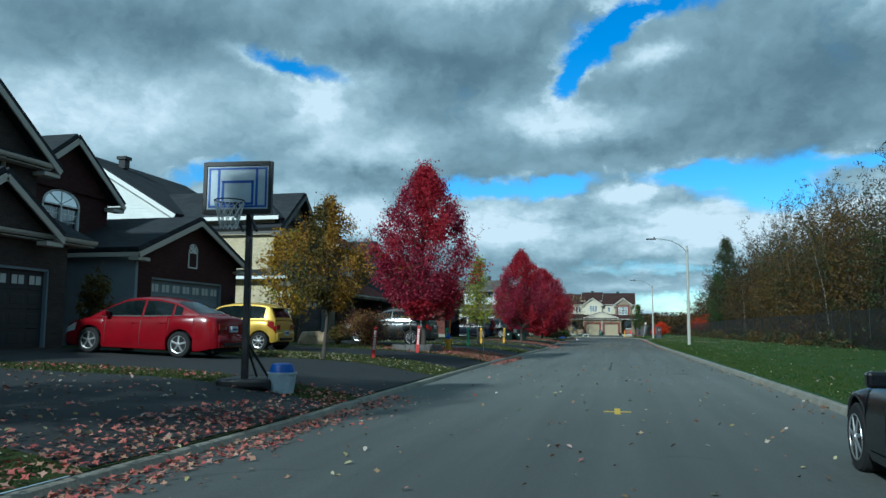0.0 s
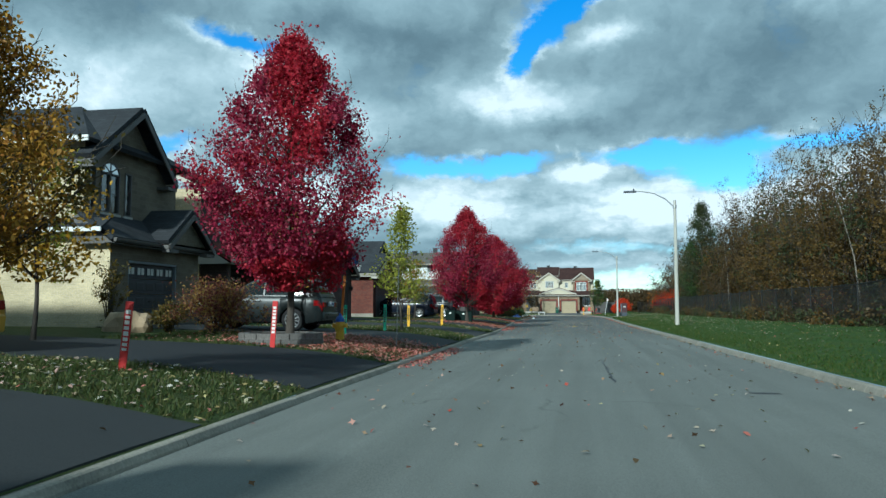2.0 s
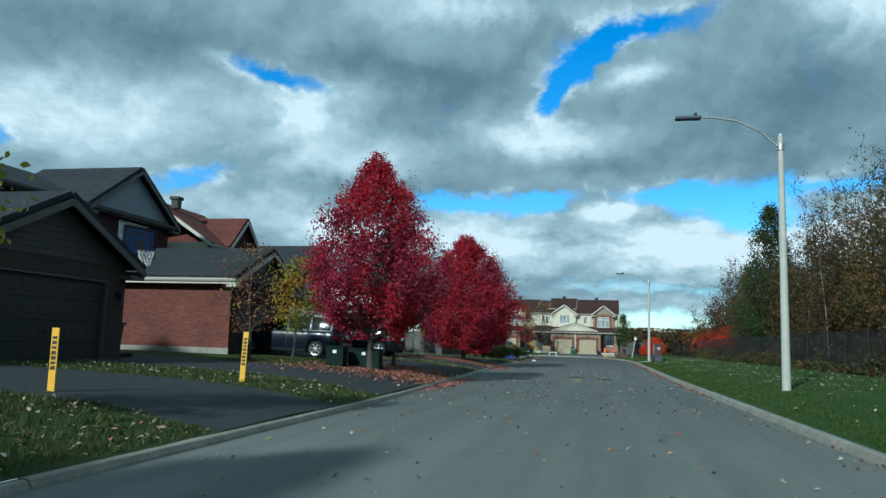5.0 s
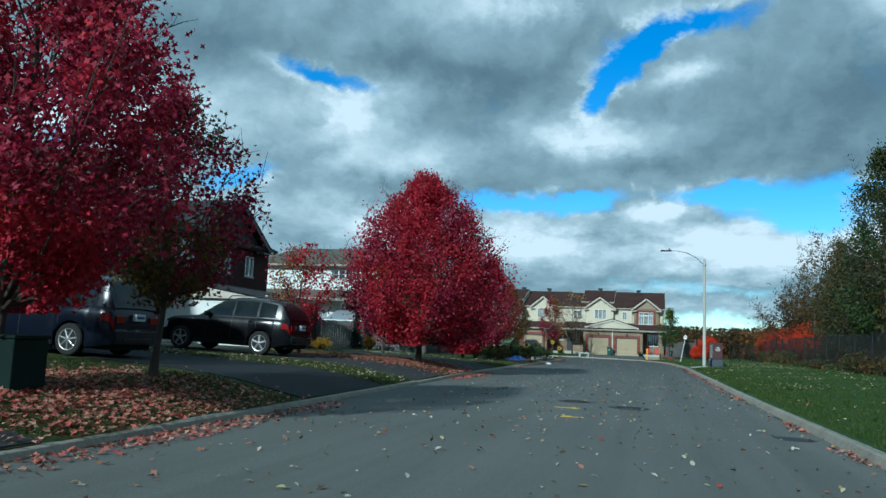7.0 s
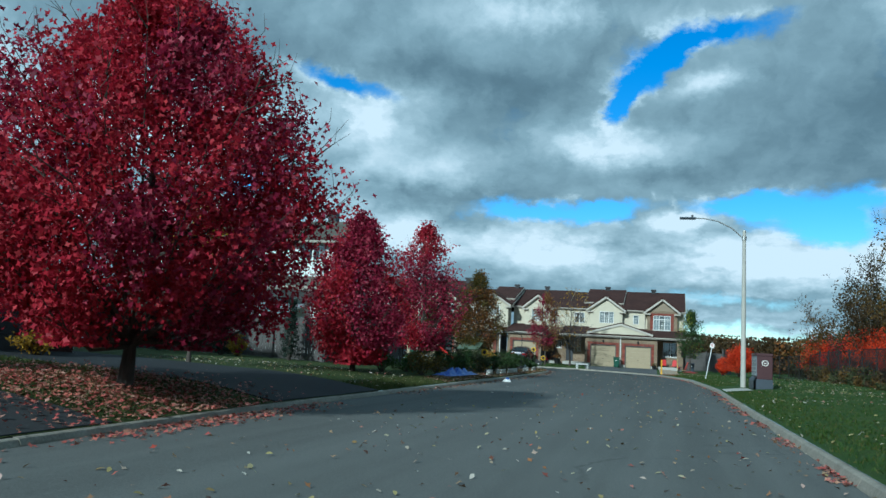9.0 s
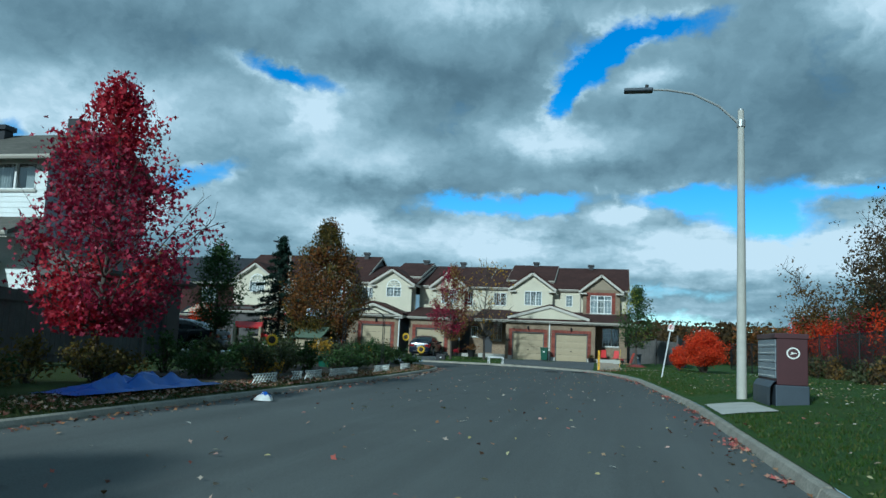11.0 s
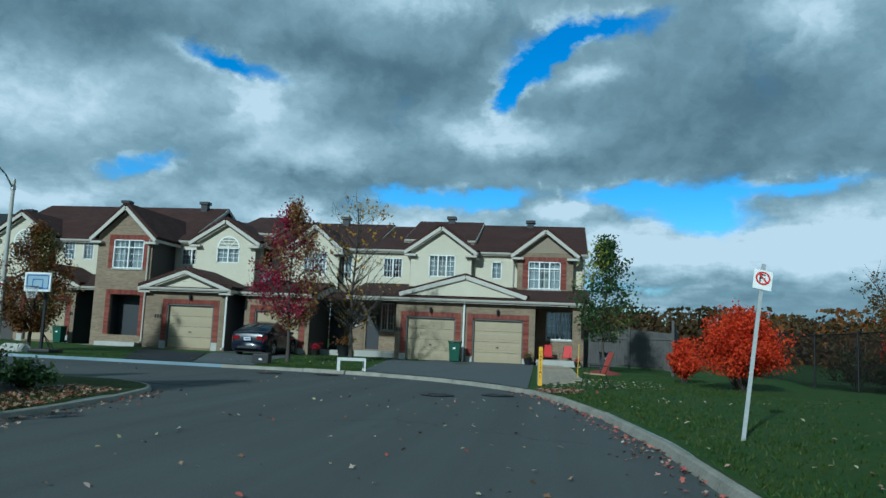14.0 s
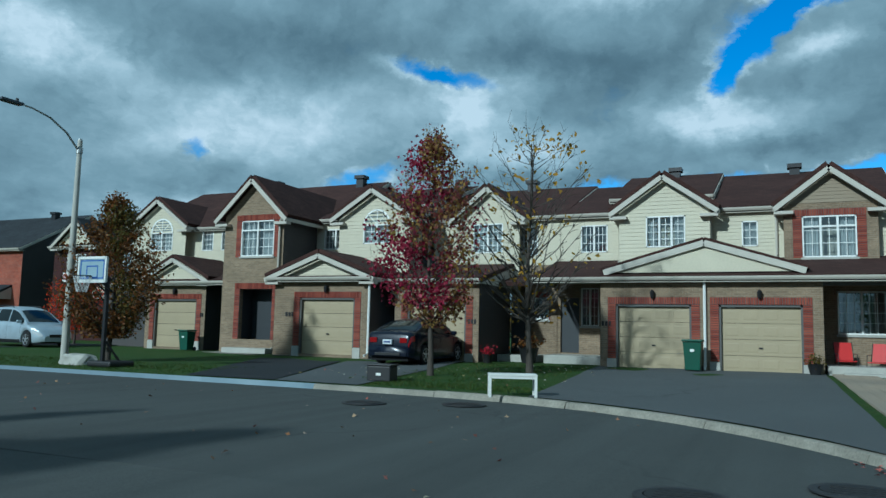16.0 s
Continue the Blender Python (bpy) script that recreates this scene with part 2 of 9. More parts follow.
def mat_shingle(name, c):
    s = Nodes(name, 0.92, 0, 0.2)
    t = s.n("TexBrick")
    t.inputs["Scale"].default_value = 1.0
    t.inputs["Brick Width"].default_value, t.inputs["Row Height"].default_value = 0.32, 0.14
    t.inputs["Mortar Size"].default_value = 0.006
    for k, q in (("Color1", tint(c, 0.78)), ("Color2", tint(c, 1.25)), ("Mortar", tint(c, 0.45))):
        t.inputs[k].default_value = (*q, 1)
    s.link(s.uv(), t.inputs["Vector"])
    o = s.coord()
    g = s.noise(o, 70, 3, 0.8)
    stain = s.ramp(s.noise(o, 0.6, 6), (0.3, (0.8, 0.8, 0.8)), (0.7, (1.15, 1.15, 1.15)))
    col = s.mix(1.0, s.mix(0.3, t.outputs["Color"], s.ramp(g, (0.3, tint(c, 0.4)), (0.7, tint(c, 1.7)))), stain, "MULTIPLY")
    s.color(col)
    s.bump(t.outputs["Fac"], -0.6, 0.01)
    return s.m


def mat_leaf(name, *stops, rough=0.55, trans=0.35):
    """Leaves: each one takes its own shade."""
    s = Nodes(name, rough, 0, 0.25)
    r = s.island()
    col = s.ramp(r, *[(i / max(1, len(stops) - 1), c) for i, c in enumerate(stops)])
    s.color(col)
    tr = s.n("BsdfTranslucent")
    s.link(col, tr.inputs["Color"])
    mx = s.n("MixShader")
    mx.inputs[0].default_value = trans
    out = s.nt.nodes["Material Output"]
    s.link(s.p.outputs[0], mx.inputs[1])
    s.link(tr.outputs[0], mx.inputs[2])
    s.link(mx.outputs[0], out.inputs[0])
    return s.m


def mat_bark(name, c):
    s = Nodes(name, 0.9, 0, 0.2)
    v = s.coord()
    mp = s.n("Mapping")
    mp.inputs["Scale"].default_value = (1, 1, 0.2)
    s.link(v, mp.inputs[0])
    f = s.noise(mp.outputs[0], 30, 5, 0.7)
    s.color(s.mix(0.5, s.ramp(f, (0.3, tint(c, 0.45)), (0.7, tint(c, 1.4))), s.ramp(s.noise(v, 3), (0.3, tint(c, 0.7)), (0.7, tint(c, 1.2)))))
    s.bump(f, 0.8, 0.02)
    return s.m


def mat_glass(name, c=(0.55, 0.62, 0.66), gloss=0.1):
    """A window pane: clear straight on, with the sky's gloss on it."""
    s = Nodes(name)
    nt = s.nt
    tr, gl, mx, fr = s.n("BsdfTransparent"), s.n("BsdfGlossy"), s.n("MixShader"), s.n("Fresnel")
    tr.inputs[0].default_value = (*c, 1)
    gl.inputs["Roughness"].default_value = 0.02
    fr.inputs["IOR"].default_value = 1.6
    f = s.math("ADD", fr.outputs[0], gloss)
    s.link(f, mx.inputs[0])
    s.link(tr.outputs[0], mx.inputs[1])
    s.link(gl.outputs[0], mx.inputs[2])
    s.link(mx.outputs[0], nt.nodes["Material Output"].inputs[0])
    return s.m


def mat_paint_car(name, c, metal=0.35, rough=0.28):
    s = Nodes(name, rough, metal, 0.35)
    v = s.coord()
    s.color(s.ramp(s.noise(v, 2.0, 5), (0.3, tint(c, 0.88)), (0.7, tint(c, 1.1))))
    s.rough(s.noise(v, 5, 5), rough * 0.8, rough * 1.4)
    s.p.inputs["Coat Weight"].default_value = 0.15
    s.p.inputs["Coat Roughness"].default_value = 0.05
    return s.m


# ---- meshes ----
class M:
    """Collects faces; each face gets a UV in metres."""

    def __init__(self):
        self.v, self.f = [], []

    def poly(self, *pts):
        i = len(self.v)
        self.v += [tuple(p) for p in pts]
        self.f.append(tuple(range(i, i + len(pts))))
        return self

    def box(self, x0, x1, y0, y1, z0, z1):
        a, b, c, d = (x0, y0), (x1, y0), (x1, y1), (x0, y1)
        self.poly(*[(*p, z0) for p in (d, c, b, a)]).poly(*[(*p, z1) for p in (a, b, c, d)])
        for p, q in ((a, b), (b, c), (c, d), (d, a)):
            self.poly((*p, z0), (*q, z0), (*q, z1), (*p, z1))
        return self

    def slab(self, pts, thick):
        """A flat polygon given thickness against its normal."""
        pts = [Vector(p) for p in pts]
        n = (pts[1] - pts[0]).cross(pts[2] - pts[0]).normalized()
        low = [p - n * thick for p in pts]
        self.poly(*pts).poly(*reversed(low))
        for i in range(len(pts)):
            j = (i + 1) % len(pts)
            self.poly(low[i], low[j], pts[j], pts[i])
        return self

    def beam(self, p, q, w, h, up=(0, 0, 1)):
        """A bar from p to q; w across, h along up."""
        p, q, up = Vector(p), Vector(q), Vector(up)
        d = (q - p).normalized()
        s = d.cross(up).normalized() * w / 2
        u = s.cross(d).normalized() * h / 2
        ring = [s + u, -s + u, -s - u, s - u]
        a, b = [p + r for r in ring], [q + r for r in ring]
        self.poly(*a).poly(*reversed(b))
        for i in range(4):
            j = (i + 1) % 4
            self.poly(a[j], a[i], b[i], b[j])
        return self

    def tube(self, pts, radii, n=8, caps=True):
        pts = [Vector(p) for p in pts]
        base = len(self.v)
        for k, p in enumerate(pts):
            d = (pts[min(k + 1, len(pts) - 1)] - pts[max(k - 1, 0)]).normalized()
            s = d.cross(Vector((0, 0, 1)) if abs(d.z) < 0.95 else Vector((1, 0, 0))).normalized()
            u = s.cross(d)
            for i in range(n):
                a = 2 * math.pi * i / n
                self.v.append(tuple(p + (s * math.cos(a) + u * math.sin(a)) * radii[k]))
        for k in range(len(pts) - 1):
            for i in range(n):
                j = (i + 1) % n
                self.f.append((base + k * n + i, base + k * n + j, base + (k + 1) * n + j, base + (k + 1) * n + i))
        if caps:
            self.f.append(tuple(base + i for i in reversed(range(n))))
            self.f.append(tuple(base + (len(pts) - 1) * n + i for i in range(n)))
        return self

    def lathe(self, profile, n=16, axis="z", at=(0, 0, 0)):
        """profile: (radius, along) pairs turned round an axis."""
        base = len(self.v)
        for r, h in profile:
            for i in range(n):
                a = 2 * math.pi * i / n
                c, s = r * math.cos(a), r * math.sin(a)
                p = {"z": (c, s, h), "y": (c, h, s), "x": (h, c, s)}[axis]
                self.v.append((p[0] + at[0], p[1] + at[1], p[2] + at[2]))
        for k in range(len(profile) - 1):
            for i in range(n):
                j = (i + 1) % n
                self.f.append((base + k * n + i, base + k * n + j, base + (k + 1) * n + j, base + (k + 1) * n + i))
        self.f.append(tuple(base + i for i in reversed(range(n))))
        self.f.append(tuple(base + (len(profile) - 1) * n + i for i in range(n)))
        return self

    def grid(self, rows):
        """Rows of points, joined into quads."""
        base, w = len(self.v), len(rows[0])
        for r in rows:
            self.v += [tuple(p) for p in r]
        for a in range(len(rows) - 1):
            for b in range(w - 1):
                i = base + a * w + b
                self.f.append((i, i + 1, i + w + 1, i + w))
        return self

    def mesh(self, name, smooth=False):
        seen, where, verts = {}, [], []
        for p in self.v:
            k = (round(p[0], 4), round(p[1], 4), round(p[2], 4))
            if k not in seen:
                seen[k] = len(verts)
                verts.append(p)
            where.append(seen[k])
        faces = [tuple(dict.fromkeys(where[i] for i in f)) for f in self.f]
        faces = [f for f in faces if len(f) > 2]
        me = bpy.data.meshes.new(name)
        me.from_pydata(verts, [], faces)
        vs = np.array(verts, dtype=np.float64).reshape(-1, 3)
        uv = []
        for f in faces:
            p = vs[list(f)]
            n = np.cross(p[1] - p[0], p[2] - p[0])
            if len(f) > 3:
                n = n + np.cross(p[2] - p[0], p[3] - p[0])
            k = np.linalg.norm(n)
            n = n / k if k > 1e-12 else np.array([0, 0, 1.0])
            t = np.array([-n[1], n[0], 0.0])
            k = np.linalg.norm(t)
            t = t / k if k > 0.05 else np.array([1.0, 0, 0])
            b = np.cross(n, t)
            uv.append(np.stack([p @ t, p @ b], 1))
        layer = me.uv_layers.new(name="UVMap")
        layer.data.foreach_set("uv", np.concatenate(uv).astype(np.float32).ravel())
        if smooth:
            me.polygons.foreach_set("use_smooth", np.ones(len(me.polygons), dtype=bool))
        me.update()
        return me


def part(name, m, material, parent=None, label="", smooth=False, bevel=0.0):
    """Links a mesh builder as one mesh object, under a thing or a part."""
    me = m.mesh(name, smooth) if isinstance(m, M) else m
    if not me.materials:
        me.materials.append(MATS[material] if isinstance(material, str) else material)
    ob = new(name, me)
    ob.parent = parent
    if bevel:
        b = ob.modifiers.new("bevel", "BEVEL")
        b.width, b.segments, b.limit_method = bevel, 2, "ANGLE"
    if smooth:
        s = smooth if isinstance(smooth, float) else 40.0
        e = np.zeros(0)
        me.set_sharp_from_angle(angle=radians(s))
    if label:
        ob["label"] = label
    return ob


def thing(name, m, label, category, group="", kind=""):
    ob = new(name)
    ob.matrix_world = m
    return tagged(ob, label, category, group, kind)


def leaf_mesh(name, pos, size, template, seed=0, flat=None, up=0.0):
    """Many leaves in one mesh: pos (n, 3), size (n,), template (k, 3) polygon. flat: lay them on the ground."""
    rng = np.random.default_rng(seed)
    n, k = len(pos), len(template)
    if flat is None:
        q = rng.normal(size=(n, 3))
        q[:, 2] = np.abs(q[:, 2]) + up
    else:
        q = rng.normal(size=(n, 3)) * flat
        q[:, 2] = 1.0
    q /= np.linalg.norm(q, axis=1, keepdims=True)
    a = rng.normal(size=(n, 3))
    t = np.cross(q, a)
    t /= np.linalg.norm(t, axis=1, keepdims=True)
    b = np.cross(q, t)
    tp = np.asarray(template, float)
    v = pos[:, None] + size[:, None, None] * (tp[None, :, 0:1] * t[:, None] + tp[None, :, 1:2] * b[:, None] + tp[None, :, 2:3] * q[:, None])
    me = bpy.data.meshes.new(name)
    me.vertices.add(n * k)
    me.vertices.foreach_set("co", v.astype(np.float32).ravel())
    me.loops.add(n * k)
    me.loops.foreach_set("vertex_index", np.arange(n * k, dtype=np.int32))
    me.polygons.add(n)
    me.polygons.foreach_set("loop_start", np.arange(0, n * k, k, dtype=np.int32))
    me.polygons.foreach_set("loop_total", np.full(n, k, dtype=np.int32))
    me.update(calc_edges=True)
    me.validate()
    return me


LOBED = [(0, -0.5, 0), (0.16, -0.2, 0.03), (0.5, -0.12, 0.1), (0.26, 0.1, 0.03), (0.3, 0.42, 0.08), (0, 0.55, -0.04), (-0.3, 0.42, 0.08), (-0.26, 0.1, 0.03), (-0.5, -0.12, 0.1), (-0.16, -0.2, 0.03)]
MAPLE = [(0, -0.5, 0), (0.20, -0.16, 0.03), (0.5, 0.0, 0.1), (0.18, 0.14, 0.02), (0, 0.58, -0.04), (-0.18, 0.14, 0.02), (-0.5, 0.0, 0.1), (-0.20, -0.16, 0.03)]
OVAL = [(0, -0.5, -0.05), (0.26, -0.1, 0.06), (0.2, 0.25, 0.05), (0, 0.5, -0.06), (-0.2, 0.25, 0.05), (-0.26, -0.1, 0.06)]

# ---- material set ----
mat_asphalt("asphalt", (0.158, 0.167, 0.158), 1.25, shade_along=True)
# west drives' shade is put into this colour; asphalt_front is the lighter copy
mat_asphalt("asphalt_drive_shade", (0.034, 0.037, 0.039), 1.35)
mat_asphalt("asphalt_front", (0.092, 0.098, 0.100), 1.3)
mat_asphalt("asphalt_black", (0.019, 0.022, 0.026), 1.5, False)
mat_plain("concrete", (0.265, 0.248, 0.205), 0.9, var=0.4, scale=2.0, bump=0.4)
mat_plain("paving", (0.30, 0.25, 0.19), 0.9, var=0.25, scale=3.0, bump=0.4)
# west lawn: a darker copy of the grass with its shade in the colour
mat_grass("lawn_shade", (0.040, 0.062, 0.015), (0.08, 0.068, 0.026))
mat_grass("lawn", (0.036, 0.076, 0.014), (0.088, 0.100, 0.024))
mat_plain("soil", (0.045, 0.035, 0.025), 0.95, var=0.4, scale=4.0, bump=0.6)
mat_plain("yellow_paint", (0.62, 0.42, 0.04), 0.8, var=0.3, scale=9)
mat_plain("iron", (0.03, 0.03, 0.032), 0.6, 0.6, var=0.4, scale=20)
mat_plain("tar", (0.02, 0.02, 0.022), 0.6, var=0.3, scale=8)
mat_leaf("leaves_fallen", (0.32, 0.06, 0.06), (0.55, 0.18, 0.13), (0.40, 0.08, 0.08), (0.46, 0.28, 0.18), (0.18, 0.07, 0.05), (0.55, 0.32, 0.25), trans=0.1)
mat_leaf("leaves_dry", (0.16, 0.07, 0.03), (0.38, 0.27, 0.16), (0.32, 0.15, 0.06), (0.08, 0.05, 0.03), (0.34, 0.06, 0.04), (0.46, 0.40, 0.32), (0.26, 0.11, 0.05), trans=0.1)
mat_leaf("leaves_pale", (0.45, 0.42, 0.30), (0.38, 0.33, 0.13), (0.22, 0.14, 0.06), (0.55, 0.53, 0.46), (0.36, 0.10, 0.07), trans=0.1)
mat_leaf("blades", (0.030, 0.064, 0.010), (0.046, 0.090, 0.014), (0.066, 0.10, 0.018), (0.10, 0.10, 0.026), trans=0.3)
mat_leaf("blades_dim", (0.04, 0.065, 0.015), (0.07, 0.095, 0.025), (0.12, 0.11, 0.04), trans=0.3)

# ---- street plan ----
YL = [-80, 5, 19, 35, 45, 60, 75, 90, 105, 111, 113.5, 115.3, 116.3, 116.9, 117.25, 117.4, 117.5]
XL = [-3.2, -3.35, -3.9, -4.15, -4.22, -4.9, -5.7, -5.9, -6.15, -6.5, -6.83, -7.25, -7.75, -8.3, -9.2, -10.5, -62]
YR = [-80, 10, 35, 50, 65, 83, 97, 105, 111, 115, 118.5, 120.5, 122.0, 123.3, 124.4, 125.3, 125.9, 126.2, 126.35, 126.38]
XR = [4.55, 4.35, 3.75, 3.38, 3.1, 2.96, 2.92, 2.5, 2.12, 1.6, 0.85, 0.2, -0.65, -1.7, -2.9, -4.4, -6.0, -8.0, -12.0, -62]
ys = np.unique(np.round(np.concatenate([np.arange(-80, 108, 2.0), np.arange(108, 117, 0.35), np.arange(117, 117.51, 0.05), np.arange(117.5, 124, 0.4), np.arange(124, 126.38, 0.08), [117.5, 126.38]]), 3))


def xl(y):
    return np.where(np.asarray(y) > 117.5, -62.0, np.interp(y, YL, XL))


def xr(y):
    return np.interp(y, YR, XR)


KL = np.array([(xl(y), y) for y in ys if y <= 117.5])
KR = np.array([(xr(y), y) for y in ys])


def kerb_gap(x, y, line):
    """Distance from (x, y) to a kerb line."""
    a, b = line[:-1], line[1:]
    d = b - a
    p = np.array([x, y])
    t = np.clip(((p - a) * d).sum(1) / np.maximum((d * d).sum(1), 1e-9), 0, 1)
    return float(np.sqrt((((a + d * t[:, None]) - p) ** 2).sum(1)).min())


def gz(x, y):
    """Height of the ground beside the road."""
    if y < 117.5 and x < xl(y) + 0.01:
        d = kerb_gap(x, y, KL)
        k = float(np.interp(y, [72, 95], [1.0, 0.45]))
        return 0.075 + k * (0.28 * (1 - math.exp(-(d / 1.5) ** 1.5)) + 0.03 * min(d, 10.5)) + 0.02 * noise.noise((x * 0.5, y * 0.5, 0))
    if y <= 126.38 and x <= xr(y):
        return 0.0
    d = kerb_gap(x, y, KR)
    north = float(np.interp(y, [112, 124], [0.0, 1.0]))
    side = 0.105 + 0.235 * (1 - math.exp(-d / 1.5)) + 0.022 * min(d, 9)
    far = 0.10 + 0.012 * min(d, 14)
    if x < 2:
        north = max(north, float(np.interp(x, [-1, 2], [1, north])))
    return side * (1 - north) + far * north + (0.02 + 0.012 * d) * noise.noise((x * 0.4, y * 0.4, 3)) * (1 if d > 1 and x > 2 else 0.3 * min(d, 1))


def offset_line(line, d):
    """The line moved d to its right."""
    t = np.gradient(line, axis=0)
    t /= np.linalg.norm(t, axis=1, keepdims=True)
    return line + d * np.stack([t[:, 1], -t[:, 0]], 1)


def make_ground():
    m = M()
    far = [0.12, 0.2, 0.3, 0.42, 0.56, 0.72, 0.9, 1.2, 1.6, 2, 2.5, 3, 4.5, 6.5, 9, 13, 18, 26, 40, 80, 200, 700, 2500]
    yy = [y for y in ys if y <= 117.5]
    yy = [-2500, -600, -200] + yy
    m.grid([[(float(xl(max(y, -80))) - d, y, gz(float(xl(max(y, -80))) - min(d, 30), max(y, -80)) if d < 60 else 0.45) for d in far] for y in yy])
    rows = []
    for d in far:
        line = offset_line(KR, d)
        row = [(line[0, 0], -2500, 0.3), (line[0, 0], -400, 0.3)] + [(x, y, gz(x, y) if d < 60 else 0.45) for x, y in line] + [(-600, line[-1, 1], 0.3), (-2500, line[-1, 1], 0.3)]
        rows.append(row)
    m.grid(rows)
    g = part("ground", m, "lawn", smooth=True)
    tagged(g, "green autumn lawn and verges beside the street", "ground", kind="structure")
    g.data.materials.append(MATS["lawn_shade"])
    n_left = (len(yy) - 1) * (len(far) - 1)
    # the west block takes the grass with painted shade
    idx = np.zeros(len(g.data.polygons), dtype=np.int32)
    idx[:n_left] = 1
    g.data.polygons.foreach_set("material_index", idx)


make_ground()


def make_road():
    m = M()
    m.grid([[(float(xl(y)) + (float(xr(y)) - float(xl(y))) * i / 16, y, 0.03 * math.sin(math.pi * i / 16) - 0.01) for i in range(17)] for y in [-900, *ys]])
    tagged(part("road", m, "asphalt", smooth=True), "grey weathered asphalt street with fine cracks, sun and shade painted in", "road", kind="structure")


make_road()


def make_kerb(name, line, side, h, label):
    """A concrete kerb in cast lengths, with open joints."""
    root = tagged(new(name), label, "kerb", kind="structure")
    prof = [(-0.02, -0.06), (0.0, 0.01), (0.035, h * 0.85), (0.06, h), (0.14, h + 0.004), (0.17, h - 0.03), (0.17, -0.1)]
    line = line[(line[:, 0] > -61) & (line[:, 1] > -12)]
    dist = np.r_[0, np.cumsum(np.linalg.norm(np.diff(line, axis=0), axis=1))]
    n = int(dist[-1] // 3.0)
    rng = random.Random(4)
    for k in range(n):
        a, b = k * 3.0, k * 3.0 + 2.985
        pts = np.array([[np.interp(s, dist, line[:, 0]), np.interp(s, dist, line[:, 1])] for s in np.linspace(a, b, 7)])
        t = np.gradient(pts, axis=0)
        t /= np.linalg.norm(t, axis=1, keepdims=True)
        nrm = np.stack([t[:, 1], -t[:, 0]], 1) * side
        dz = rng.uniform(-0.008, 0.008)
        m = M().grid([[(p[0] + q[0] * u, p[1] + q[1] * u, z + dz) for p, q in zip(pts, nrm)] for u, z in prof])
        for e in (0, -1):
            m.poly(*[(pts[e][0] + nrm[e][0] * u, pts[e][1] + nrm[e][1] * u, z + dz) for u, z in (prof if e else prof[::-1])])
        part("kerb_stone", m, "concrete", root)


make_kerb("kerb_west", KL, -1, 0.075, "low weathered concrete kerb along the driveways")
make_kerb("kerb_east", KR, 1, 0.105, "weathered concrete kerb beside the lawn")


def patch(name, y0, y1, d0, d1, material, label, lift=0.014, category="driveway", skew=0.0, wob=0.0):
    """A sheet laid on the west side's ground, from d0 to d1 metres behind the kerb."""
    m, rows = M(), []
    nd = max(3, int((d1 - d0) / 0.5))
    rng = random.Random(int(y0 * 10))
    for i in range(13):
        row = []
        for j in range(nd + 1):
            d = d0 + (d1 - d0) * j / nd
            a, b = y0 + skew * d, y1 + skew * d
            y = a + (b - a) * i / 12 + (wob * rng.uniform(-1, 1) if i in (0, 12) else 0)
            x = float(xl(y)) - d
            row.append((x, y, gz(x, y) + lift))
        rows.append([(row[0][0] + 0.02, row[0][1], row[0][2] - 0.12)] + row)
    rows = [[(x, y, z - 0.12) for x, y, z in rows[0]]] + rows + [[(x, y, z - 0.12) for x, y, z in rows[-1]]]
    m.grid(rows)
    return tagged(part(name, m, material, smooth=40.0), label, category, kind="structure")


for y0, y1, mt in ((1.0, 6.8, "asphalt_drive_shade"), (8.3, 14.6, "asphalt_drive_shade"), (18.0, 23.0, "asphalt_black"), (29.0, 33.8, "asphalt_drive_shade"), (38.5, 43.0, "asphalt_drive_shade"), (46.0, 51.2, "asphalt_drive_shade"), (57.4, 62.2, "asphalt_black"), (65.2, 69.6, "asphalt_drive_shade"), (74.2, 79.6, "asphalt_black")):
    dark = mt == "asphalt_black"
    patch("driveway", y0, y1, 0.16, 10.9 if y0 < 35 else 12.0 if y0 < 44 else 10.5 if y0 > 70 else 14.2, mt, "freshly sealed black asphalt driveway" if dark else "grey asphalt driveway with fine cracks", skew=0.25 if y0 == 57.4 else 0.0)

# ---- building materials ----
mat_brick("brick_tan", (0.29, 0.215, 0.140), (0.205, 0.150, 0.100), (0.30, 0.255, 0.19))
mat_brick("brick_yellow", (0.66, 0.56, 0.35), (0.55, 0.46, 0.29), (0.60, 0.53, 0.40))
mat_brick("stone_tan", (0.185, 0.160, 0.118), (0.135, 0.118, 0.088), (0.20, 0.18, 0.14), 0.38, 0.15)
mat_brick("brick_red", (0.38, 0.10, 0.055), (0.25, 0.062, 0.040), (0.26, 0.17, 0.13))
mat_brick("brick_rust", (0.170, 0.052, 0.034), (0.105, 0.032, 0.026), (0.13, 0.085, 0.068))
# the next two: dark brick, with the west fronts' shade put into the colour
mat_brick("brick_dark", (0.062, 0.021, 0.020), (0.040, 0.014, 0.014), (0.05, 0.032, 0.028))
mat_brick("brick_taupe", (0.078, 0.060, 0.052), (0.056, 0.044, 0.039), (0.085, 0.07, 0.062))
mat_brick("stone_grey", (0.16, 0.15, 0.14), (0.11, 0.105, 0.10), (0.2, 0.19, 0.18), 0.38, 0.15)
mat_shingle("shingle_brown", (0.052, 0.026, 0.022))
mat_shingle("shingle_grey", (0.036, 0.039, 0.044))
mat_shingle("shingle_red", (0.115, 0.042, 0.034))
mat_shingle("shingle_taupe", (0.115, 0.108, 0.092))
